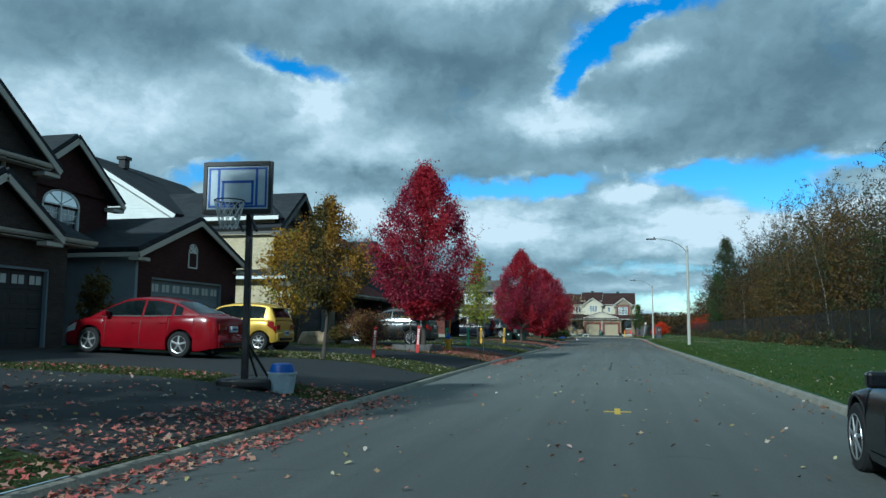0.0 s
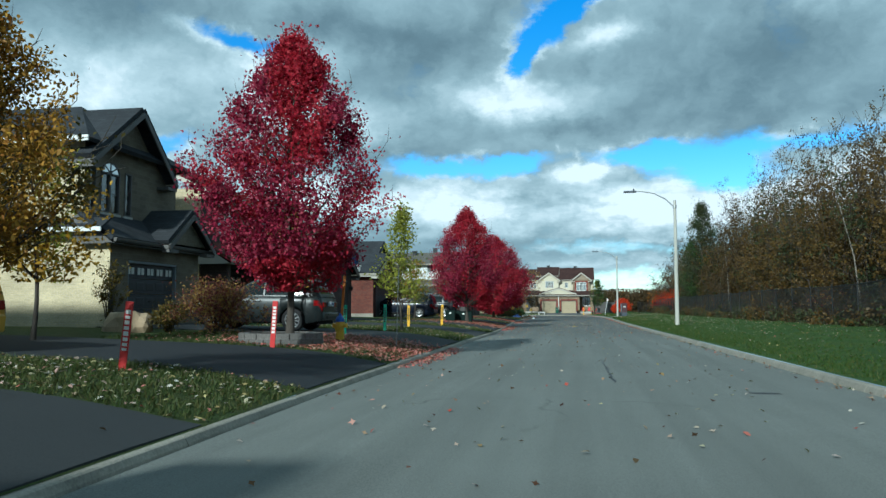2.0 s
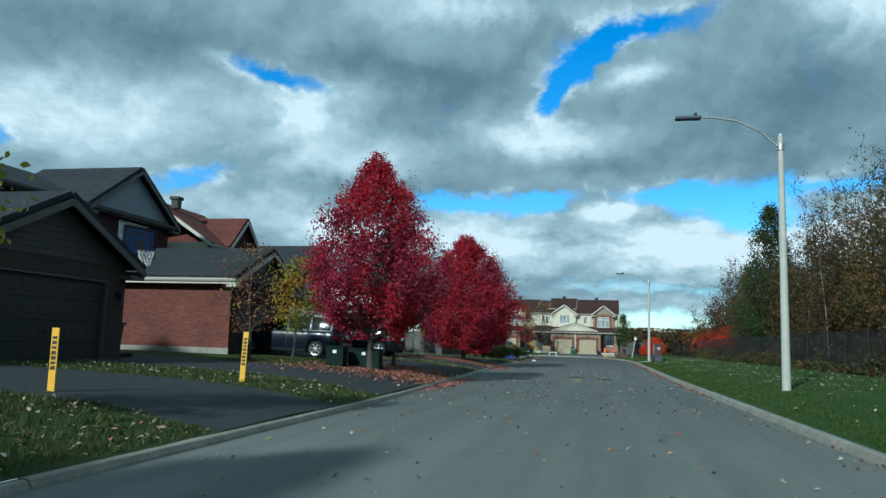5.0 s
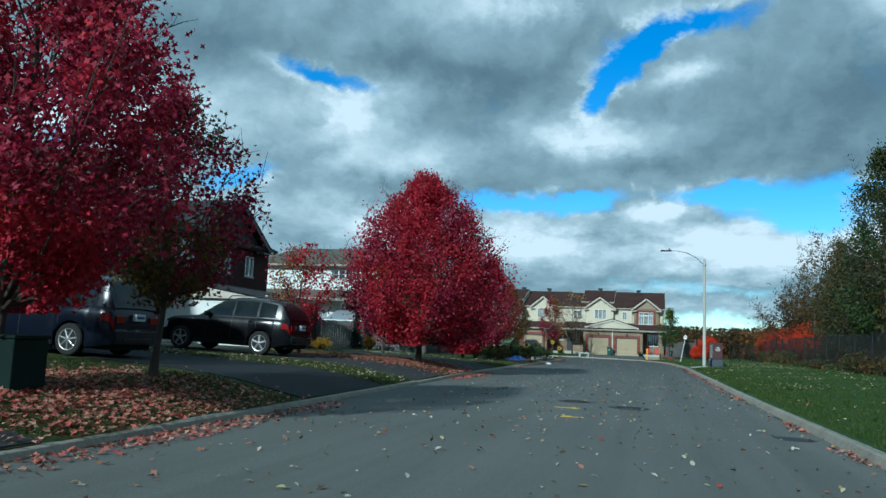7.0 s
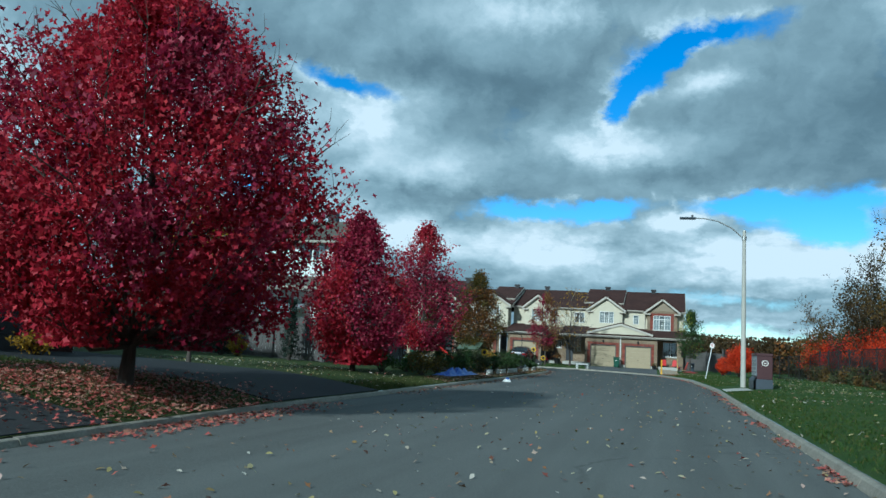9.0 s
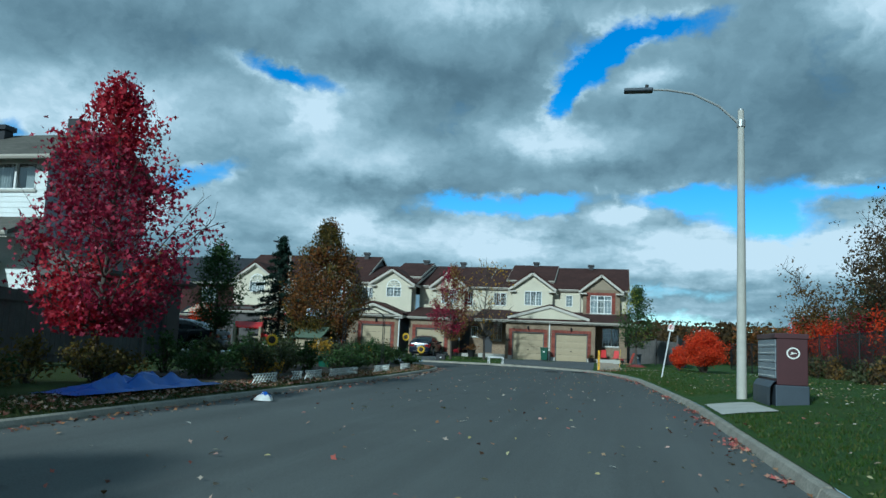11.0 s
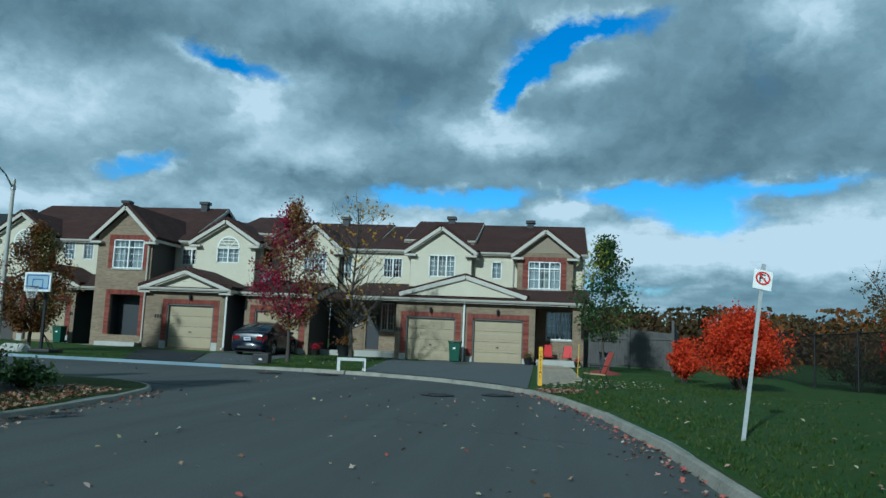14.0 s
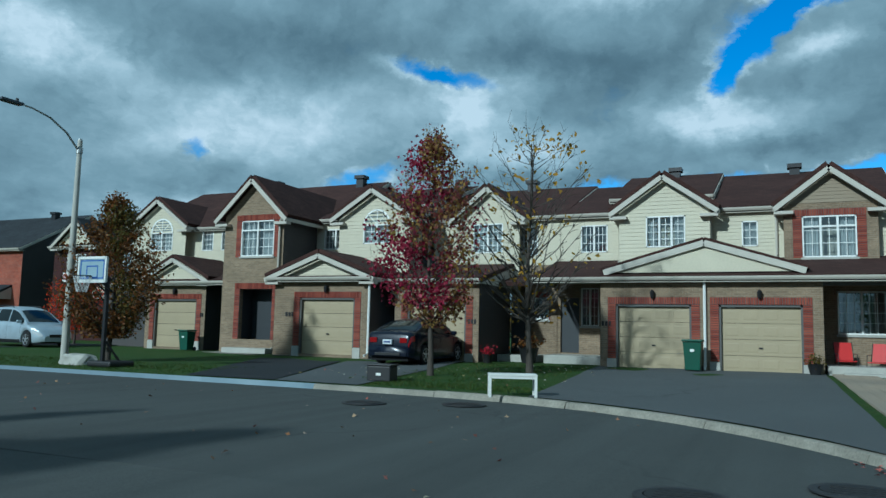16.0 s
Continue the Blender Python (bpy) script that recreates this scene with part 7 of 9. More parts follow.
no_parking_sign(-21.2, 128.36, 0, "no-parking sign fixed to the lamp post", 2.75, on=1)


def marker(x, y, mat, label, h_=1.05, tilt=0.0, text=True, w=0.11, word=""):
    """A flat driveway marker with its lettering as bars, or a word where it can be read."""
    z = gz(x, y)
    root = thing("driveway_marker", pose(x, y, z - 0.04, 0, tilt, 8), label, "marker", "markers along the driveways")
    part("stake", M().box(-w / 2, w / 2, -0.012, 0.012, 0, h_), mat, root, bevel=0.005)
    if word:
        for i, ch in enumerate(word):
            cu = bpy.data.curves.new("letter", "FONT")
            cu.body, cu.size, cu.align_x, cu.extrude = ch, 0.115, "CENTER", 0.0015
            tmp = bpy.data.objects.new("letter", cu)
            me = bpy.data.meshes.new_from_object(tmp)
            bpy.data.objects.remove(tmp)
            ob = part("letter", me, "ink", root)
            ob.matrix_local = Matrix.Translation((0, -0.0145, h_ - 0.2 - 0.108 * i)) @ Matrix.Rotation(radians(90), 4, "X")
    elif text:
        rr = random.Random(int(y * 7))
        zz = h_ - 0.12
        while zz > h_ * 0.35:
            k = rr.uniform(0.035, 0.06)
            part("letter_bar", M().box(-0.035, 0.035, -0.0155, -0.0125, zz - k, zz), "plastic_white" if mat == "plastic_red" else "ink", root)
            zz -= k + 0.025


marker(-6.4, 17.1, "plastic_red", "red plastic driveway marker leaning on the verge", 1.0, 5)
marker(-6.65, 23, "plastic_red", "red plastic driveway marker by the maple", 1.05, 3)
marker(-7.05, 29.4, "plastic_green", "green plastic driveway marker behind the hydrant", 0.95, 2)
marker(-7.05, 34.2, "plastic_green", "green plastic driveway marker on the grass", 1.0, 1)
marker(-7.25, 39.0, "plastic_yellow", "yellow plastic driveway marker", 0.95, 0)
marker(-6.7, 43.8, "plastic_yellow", "yellow plastic driveway marker with dark digits", 1.05, 2)
marker(0.33, 122.7, "plastic_yellow", "yellow driveway marker lettered CAPITAL", 1.12, 0, word="CAPITAL")


def thin_post(x, y, h_, mat, label):
    z = gz(x, y)
    root = thing("stake", pose(x, y, z - 0.05, 0, 1.5, 0), label, "stake")
    part("rod", M().tube([(0, 0, 0), (0, 0, h_)], [0.014, 0.012], 6), mat, root)
    part("tip", M().lathe([(0.016, 0), (0.016, 0.04), (0.004, 0.06)], 6, "z", (0, 0, h_)), mat, root)


thin_post(1.5, 127.8, 1.15, "plastic_yellow", "thin yellow stake at the drive's edge")
thin_post(-4.95, 27.3, 2.1, "steel", "thin steel sign post without a sign")


def hydrant():
    x, y = -6.35, 26.8
    root = thing("fire_hydrant", Matrix.Translation((x, y, gz(x, y) - 0.02)), "yellow fire hydrant with orange snow stake", "hydrant")
    part("barrel", M().lathe([(0.17, 0), (0.17, 0.04), (0.115, 0.05), (0.105, 0.42), (0.125, 0.44), (0.125, 0.5), (0.1, 0.54)], 16), "hydrant_yellow", root, smooth=True)
    part("bonnet", M().lathe([(0.12, 0.54), (0.115, 0.6), (0.08, 0.67), (0.035, 0.7), (0.03, 0.75), (0.005, 0.76)], 16), "plastic_blue", root, smooth=True)
    for s in (-1, 1):
        part("outlet", M().lathe([(0.05, 0.08), (0.05, 0.15), (0.062, 0.155), (0.062, 0.19), (0.02, 0.2)], 12, "x", (0, 0, 0)) if s > 0 else M().lathe([(0.05, -0.08), (0.05, -0.15), (0.062, -0.155), (0.062, -0.19), (0.02, -0.2)], 12, "x"), "hydrant_yellow", root).location = (0, 0, 0.44)
    part("outlet", M().lathe([(0.065, -0.08), (0.065, -0.15), (0.08, -0.155), (0.08, -0.2), (0.02, -0.21)], 12, "y"), "hydrant_yellow", root).location = (0, 0, 0.36)
    part("snow_stake", M().beam((0.02, 0.05, 0.6), (0.1, 0.06, 1.75), 0.07, 0.012, (0, 1, 0)), "stake_orange", root)


hydrant()


def planter():
    x, y = -7.1, 24.6
    z = gz(x, y)
    root = thing("stone_planter", Matrix.Translation((x, y, z - 0.03)), "round grey stone planter ring around the maple", "planter")
    for c in range(2):
        n = 16
        for i in range(n):
            a0, a1 = 2 * math.pi * (i + 0.5 * c) / n, 2 * math.pi * (i + 0.5 * c + 0.94) / n
            m = M()
            r0, r1 = 0.78 - 0.02 * c, 1.0 - 0.02 * c
            top, bot = 0.135 * (c + 1), 0.135 * c + 0.004
            q = [(r * math.cos(a), r * math.sin(a)) for r, a in ((r1, a0), (r1, (a0 + a1) / 2), (r1, a1), (r0, a1), (r0, a0))]
            m.poly(*[(*p, top) for p in q]).poly(*[(*p, bot) for p in reversed(q)])
            for k in range(5):
                l = (k + 1) % 5
                m.poly((*q[k], bot), (*q[l], bot), (*q[l], top), (*q[k], top))
            part("stone", m, "stone_grey", root)
    part("soil", M().poly(*[(0.79 * math.cos(t), 0.79 * math.sin(t), 0.25) for t in np.linspace(0, 2 * math.pi, 24, endpoint=False)]), "soil", root)


planter()


def rock(x, y, sx, sy, sz, label, seed=1, mat="sandstone"):
    bm = bmesh.new()
    bmesh.ops.create_icosphere(bm, subdivisions=3, radius=1)
    for v in bm.verts:
        k = 1 + 0.22 * noise.noise(v.co * 1.4 + Vector((seed, 0, 0))) + 0.06 * noise.noise(v.co * 5)
        v.co = Vector((max(-0.85, min(0.85, v.co.x)) * sx, max(-0.8, min(0.8, v.co.y)) * sy, max(-0.4, min(0.72, v.co.z)) * sz)) * k
    me = bpy.data.meshes.new("boulder")
    bm.to_mesh(me)
    bm.free()
    me.materials.append(MATS[mat])
    ob = new("boulder", me)
    ob.location = (x, y, gz(x, y) + 0.25 * sz)
    tagged(ob, label, "rock")


rock(-12.35, 26.6, 0.75, 0.5, 0.55, "flat-topped tan sandstone boulder on the lawn", 2)
rock(-20.0, 128.0, 0.6, 0.4, 0.3, "low grey rock by the hoop", 5, "stone_pale")


def basketball_hoop(x, y, turn, label, board_w=1.2, board_h=0.8, board_z=2.95, pole="metal_dark", glass_mat="plastic_clear", base=True, small=False):
    """A stand with a backboard facing -y before it is turned."""
    z = gz(x, y)
    root = thing("basketball_hoop", pose(x, y, z, 0, 0, turn), label, "basketball hoop")
    part("pole", M().beam((0, 0, 0.0), (0, 0, board_z + 0.15), 0.1, 0.1, (0, 1, 0)), pole, root, bevel=0.01)
    bz = board_z
    y0 = -0.55
    b = part("backboard", M().box(-board_w / 2, board_w / 2, y0, y0 + 0.03, bz, bz + board_h), glass_mat, root)
    fr = M()
    for q in ((-board_w / 2 - 0.04, -board_w / 2 + 0.02, bz - 0.04, bz + board_h + 0.04), (board_w / 2 - 0.02, board_w / 2 + 0.04, bz - 0.04, bz + board_h + 0.04)):
        fr.box(q[0], q[1], y0 - 0.02, y0 + 0.05, q[2], q[3])
    for q in ((bz - 0.05, bz + 0.03), (bz + board_h - 0.02, bz + board_h + 0.05)):
        fr.box(-board_w / 2, board_w / 2, y0 - 0.02, y0 + 0.05, q[0], q[1])
    part("rim_frame", fr, "plastic_black" if not small else "plastic_white", b)
    st = M()
    e = 0.006
    def rect(x0, x1, z0, z1, t):
        for a in ((x0, x1, z0, z0 + t), (x0, x1, z1 - t, z1), (x0, x0 + t, z0, z1), (x1 - t, x1, z0, z1)):
            st.box(a[0], a[1], y0 - e, y0 - 0.001, a[2], a[3])
    rect(-board_w / 2 + 0.05, board_w / 2 - 0.05, bz + 0.06, bz + board_h - 0.05, 0.03)
    if small:
        rect(-0.22, 0.22, bz + 0.08, bz + 0.42, 0.03)
    else:
        rect(-0.27, 0.27, bz + 0.1, bz + 0.5, 0.04)
        st.box(-0.34, -0.3, y0 - e, y0 - 0.001, bz + 0.08, bz + board_h - 0.06)
        st.box(0.3, 0.34, y0 - e, y0 - 0.001, bz + 0.08, bz + board_h - 0.06)
    part("painted_line", st, "plastic_blue", b)
    rz = bz + 0.12
    ring = [(0.23 * math.cos(t), y0 - 0.3 + 0.23 * math.sin(t), rz) for t in np.linspace(0, 2 * math.pi, 25)]
    part("hoop_ring", M().tube(ring, [0.011] * 25, 6, False).tube([(0, y0 - 0.07, rz), (0, y0, rz - 0.06)], [0.03, 0.03], 6), "metal_dark", root)
    net = M()
    for i in range(12):
        for s in (1, -1):
            pts = []
            for k in range(6):
                f = k / 5
                r = 0.23 * (1 - 0.45 * f)
                a = 2 * math.pi * (i + s * f * 2.0) / 12
                pts.append((r * math.cos(a), y0 - 0.3 + r * math.sin(a), rz - 0.02 - 0.42 * f))
            net.tube(pts, [0.006] * 6, 4, False)
    part("net", net, "net", root)
    br = M()
    for s in (-0.12, 0.12):
        br.beam((s, 0.04, bz - 0.25), (s, y0 + 0.04, bz + 0.1), 0.03, 0.04)
        br.beam((s, 0.04, bz + 0.05), (s, y0 + 0.04, bz + 0.4), 0.03, 0.04)
    part("bracket", br, pole, root)
    if base:
        part("base_tank", M().box(-0.45, 0.45, -0.15, 0.75, 0.0, 0.16), "plastic_black", root, bevel=0.05)
        part("strut", M().beam((0, 0.6, 0.1), (0, 0.02, 0.75), 0.03, 0.03), pole, root)
        part("strut", M().beam((0.3, 0.4, 0.1), (0.02, 0.02, 0.75), 0.03, 0.03), pole, root)
    return root


basketball_hoop(-5.1, 6.75, 6, "black basketball hoop with clear backboard at kerb", 1.08, 0.76, 2.86)
basketball_hoop(-13.3, 49.2, 75, "dark basketball hoop beside the garage driveway", 1.1, 0.76, 2.95, glass_mat="slate_blue")
basketball_hoop(-18.6, 127.6, 0, "small pale blue basketball hoop on black stand", 1.0, 0.62, 2.35, glass_mat="plastic_pale", small=True)


def water_bucket():
    x, y = -4.55, 7.0
    root = thing("water_bucket", Matrix.Translation((x, y, gz(x, y))), "translucent white bucket with a blue bag", "bucket")
    part("pail", M().lathe([(0.2, 0.0), (0.235, 0.3), (0.25, 0.31), (0.25, 0.34), (0.22, 0.34), (0.19, 0.05)], 18), "plastic_clear", root, smooth=True)
    part("blue_bag", M().lathe([(0.21, 0.3), (0.2, 0.4), (0.17, 0.47), (0.1, 0.49), (0.02, 0.47)], 14), "plastic_blue", root, smooth=True)


water_bucket()


def utility_box(x, y, w_, d_, h_, label):
    root = thing("utility_box", pose(x, y, gz(x, y) - 0.02, 0, 0, 4), label, "utility box")
    part("cabinet", M().box(-w_ / 2, w_ / 2, -d_ / 2, d_ / 2, 0, h_), "utility_green", root, bevel=0.02)
    part("lid", M().box(-w_ / 2 - 0.02, w_ / 2 + 0.02, -d_ / 2 - 0.02, d_ / 2 + 0.02, h_, h_ + 0.05), "utility_green", root, bevel=0.02)
    part("label_plate", M().box(-0.06, 0.06, -d_ / 2 - 0.006, -d_ / 2, h_ * 0.75, h_ * 0.9), "plastic_white", root)


utility_box(-7.65, 52.0, 0.55, 0.5, 0.62, "small dark green utility cabinet under the maple")
utility_box(-7.0, 52.9, 1.0, 0.6, 0.62, "dark green utility cabinet under the maple")


def wheelie_bin(x, y, label, turn=0, mat="bin_green", s=1.0):
    root = thing("wheelie_bin", pose(x, y, gz(x, y), 0, 0, turn), label, "bin")
    root.scale = (s, s, s)
    m = M()
    lo, hi = [(-0.22, -0.2), (0.22, -0.2), (0.22, 0.22), (-0.22, 0.22)], [(-0.28, -0.28), (0.28, -0.28), (0.28, 0.3), (-0.28, 0.3)]
    for a in range(4):
        b = (a + 1) % 4
        m.poly((*lo[a], 0.05), (*lo[b], 0.05), (*hi[b], 0.92), (*hi[a], 0.92))
    m.poly(*[(*p, 0.05) for p in reversed(lo)]).poly(*[(*p, 0.92) for p in hi])
    part("bin_body", m, mat, root, bevel=0.02)
    part("lid", M().box(-0.31, 0.31, -0.34, 0.33, 0.925, 1.0), mat, root, bevel=0.03)
    for sx in (-0.26, 0.26):
        part("wheel", M().lathe([(0.09, -0.025), (0.1, -0.02), (0.1, 0.02), (0.09, 0.025)], 12, "x"), "plastic_black", root).location = (sx, 0.26, 0.1)
    part("sticker", M().box(-0.06, 0.06, -0.27, -0.262, 0.62, 0.7), "plastic_white", root)


wheelie_bin(-4.0, 137.2, "dark green wheelie bin between garage doors")
wheelie_bin(-24.7, 137.4, "dark green bin beside the brick garage", 0, s=0.9)
wheelie_bin(2.75, 133.4, "dark bin with red sticker by fence", 0, "slate_blue", 0.8)
wheelie_bin(-13.4, 48.9, "dark green bin near the garage", 90)


def low_table(x, y, label):
    root = thing("bench", pose(x, y, gz(x, y), 0, 0, 24), label, "bench")
    part("top", M().box(-0.46, 0.46, -0.2, 0.2, 0.40, 0.44), "plastic_white", root, bevel=0.008)
    for a in (-0.43, 0.43):
        for b in (-0.175, 0.175):
            part("leg", M().box(a - 0.025, a + 0.025, b - 0.02, b + 0.02, 0.0, 0.40), "plastic_white", root)
    for b in (-0.175, 0.175):
        part("apron", M().box(-0.42, 0.42, b - 0.012, b + 0.012, 0.35, 0.40), "plastic_white", root)


low_table(-6.0, 125.95, "plain white wooden bench standing at the kerb")


def patio_chair(x, y, turn, label, mat="plastic_red", frame="metal_dark"):
    root = thing("patio_chair", pose(x, y, gz(x, y), 0, 0, turn), label, "chair", "patio chairs")
    part("seat", M().slab([(-0.25, -0.25, 0.42), (0.25, -0.25, 0.42), (0.25, 0.22, 0.4), (-0.25, 0.22, 0.4)], 0.03), "seat_tan" if mat != "plastic_red" else mat, root)
    part("backrest", M().slab([(-0.25, 0.22, 0.42), (0.25, 0.22, 0.42), (0.25, 0.42, 0.98), (-0.25, 0.42, 0.98)], 0.025), mat, root)
    for s in (-0.27, 0.27):
        part("frame", M().tube([(s, -0.3, 0.0), (s, -0.24, 0.42), (s, -0.2, 0.62), (s, 0.28, 0.62)], [0.012] * 4, 6), frame, root)
        part("frame", M().tube([(s, 0.36, 0.0), (s, 0.2, 0.42), (s, 0.44, 1.0)], [0.012] * 3, 6), frame, root)


mat_plain("seat_tan", (0.42, 0.28, 0.15), 0.8, var=0.15)
mat_plain("rust_red", (0.36, 0.05, 0.03), 0.7, var=0.2)
patio_chair(1.8, 121.8, -78, "rust-red patio chair on the lawn", "rust_red")
patio_chair(0.35, 139.2, 10, "red patio chair on the porch", "plastic_red")
patio_chair(1.25, 139.3, -20, "red patio chair on the porch", "plastic_red")


def pot(x, y, z, label, leaf="leaf_olive", s=1.0):
    root = thing("flower_pot", Matrix.Translation((x, y, z)), label, "plant pot")
    part("pot", M().lathe([(0.15 * s, 0), (0.22 * s, 0.32 * s), (0.24 * s, 0.34 * s), (0.2 * s, 0.34 * s), (0.17 * s, 0.28 * s)], 14), "plastic_black", root, smooth=True)
    rng = np.random.default_rng(int(abs(x * 10)))
    c = np.array([0, 0, 0.45 * s]) + rng.normal(size=(160, 3)) * np.array([0.13, 0.13, 0.09]) * s
    part("plant", leaf_mesh("plant", c, 0.09 * s * rng.uniform(0.6, 1.2, 160), OVAL, 3), leaf, root)


pot(-0.55, 137.6, gz(-0.55, 137.6), "black plant pot beside the garage door")
pot(1.75, 137.7, gz(1.75, 137.7), "small red-flowered pot at the porch step", "leaf_scarlet", 0.7)
pot(-9.9, 138.8, gz(-9.9, 138.8), "large dark planter with dry stems", "leaf_brown", 1.6)
pot(-10.8, 137.0, gz(-10.8, 137.0), "pot of red flowers on the lawn", "leaf_scarlet", 0.9)


def black_crate(x, y):
    root = thing("storage_crate", pose(x, y, gz(x, y), 0, 0, 5), "black plastic recycling crate on the lawn", "crate")
    part("tub", M().box(-0.3, 0.3, -0.22, 0.22, 0, 0.36), "plastic_black", root, bevel=0.03)
    part("rim", M().box(-0.33, 0.33, -0.25, 0.25, 0.36, 0.4), "plastic_black", root, bevel=0.015)
    part("mark", M().box(-0.06, 0.06, -0.228, -0.221, 0.14, 0.2), "plastic_white", root)


black_crate(-9.9, 127.9)


def wood_fence(p, q, h_, label, boards=0.14, mat="wood_grey", slope=0.0):
    root = thing("wooden_fence", Matrix.Identity(4), label, "fence")
    p, q = Vector((*p, 0)), Vector((*q, 0))
    n = int((q - p).length / boards)
    d = (q - p).normalized()
    s = Vector((d.y, -d.x, 0))
    rr = random.Random(int(p.x * 10))
    for i in range(n):
        c = p + d * (i + 0.5) * boards
        z = gz(c.x, c.y)
        top = z + h_ + slope * i / n + rr.uniform(-0.02, 0.02)
        m = M()
        a, b = c - d * (boards / 2 - 0.006), c + d * (boards / 2 - 0.006)
        m.beam((c.x, c.y, z + 0.03), (c.x, c.y, top), boards - 0.012, 0.018, s)
        part("board", m, mat, root)
    k = max(1, round((q - p).length / 2.4))
    for i in range(k + 1):
        c = p.lerp(q, i / k) + s * 0.06
        z = gz(c.x, c.y)
        part("post", M().beam((c.x, c.y, z - 0.1), (c.x, c.y, z + h_ + 0.12 + slope * i / k), 0.1, 0.1, s), mat, root)
    for f in (0.15, 0.85):
        part("rail", M().beam(p + s * 0.03 + Vector((0, 0, gz(p.x, p.y) + h_ * f)), q + s * 0.03 + Vector((0, 0, gz(q.x, q.y) + h_ * f + slope * f)), 0.04, 0.09), mat, root)


wood_fence((2.2, 139.5), (6.2, 137.0), 1.7, "weathered grey board fence beside the end house", slope=0.1)
wood_fence((6.2, 137.0), (5.3, 131.8), 1.8, "weathered grey board fence running to the lawn", slope=0.25)
wood_fence((-24.0, 90.0), (-12.6, 90.4), 1.75, "weathered grey backyard board fence", 0.16)
wood_fence((-12.6, 90.4), (-12.0, 98.0), 1.75, "weathered grey backyard board fence", 0.16)

# ---- corner garden ----
mat_leaf("petal", (0.80, 0.45, 0.02), (0.85, 0.55, 0.03), (0.70, 0.36, 0.02), trans=0.3)
mat_plain("tarp_blue", (0.015, 0.09, 0.45), 0.4, var=0.25, scale=6)
mat_plain("toy_green", (0.05, 0.26, 0.10), 0.5, var=0.2)
mat_plain("toy_sage", (0.10, 0.14, 0.10), 0.6, var=0.2)
mat_plain("toy_tan", (0.36, 0.30, 0.20), 0.6, var=0.2)
patch("garden_bed", 93.5, 113.0, 0.9, 3.4, "soil", "dark soil of the corner garden bed", 0.035, "garden bed", wob=0.1)


def lattice_edging(y0, y1):
    """A low white diagonal lattice between two rails."""
    x0, x1 = float(xl(y0)) - 0.62, float(xl(y1)) - 0.62
    z0, z1 = gz(x0, y0) + 0.03, gz(x1, y1) + 0.03
    a, b = Vector((x0, y0, z0)), Vector((x1, y1, z1))
    root = thing("lattice_edging", Matrix.Identity(4), "low white plastic lattice edging the garden bed", "edging", "edging round the corner garden")
    h_ = 0.21
    up = Vector((0, 0, h_))
    for f in (0.02, 1.0):
        part("rail", M().beam(a + up * f, b + up * f, 0.018, 0.022), "plastic_white", root)
    L_ = (b - a).length
    n = int(L_ / 0.15)
    for i in range(n):
        for s in (0, 1):
            p, q = a.lerp(b, i / n), a.lerp(b, min(1, (i + 1.6) / n))
            p, q = (p, q + up) if s == 0 else (p + up, q)
            part("slat", M().beam(p + Vector((0.006 * (s * 2 - 1), 0, 0)), q + Vector((0.006 * (s * 2 - 1), 0, 0)), 0.008, 0.03, up=(1, 0, 0)), "plastic_white", root)


for a, b in ((94.2, 95.5), (96.4, 97.1), (97.3, 98.5), (99.1, 101.7), (103.5, 105.5), (107.4, 109.2)):
    lattice_edging(a, b)

rr = random.Random(77)
for i in range(40):
    y = 93.8 + 19.4 * (i + rr.random() * 0.6) / 40
    x = float(xl(y)) - rr.uniform(1.1, 3.0)
    bush("garden_plant", x, y, rr.uniform(0.55, 1.15), rr.uniform(0.45, 0.8), rr.choice(("leaf_green", "leaf_green", "leaf_olive", "leaf_woodgreen", "leaf_gold" if i % 5 == 0 else "leaf_green")), "leafy green garden plant gone to seed", 1000, 0.08, 200 + i, stems=9)
for i in range(7):
    y = 86.5 + i * 1.0
    bush("garden_plant", float(xl(y)) - rr.uniform(1.4, 3.4), y, rr.uniform(0.5, 0.9), rr.uniform(0.5, 0.7), rr.choice(("leaf_green", "leaf_olive")), "leafy green garden plant gone to seed", 620, 0.085, 260 + i, stems=9)


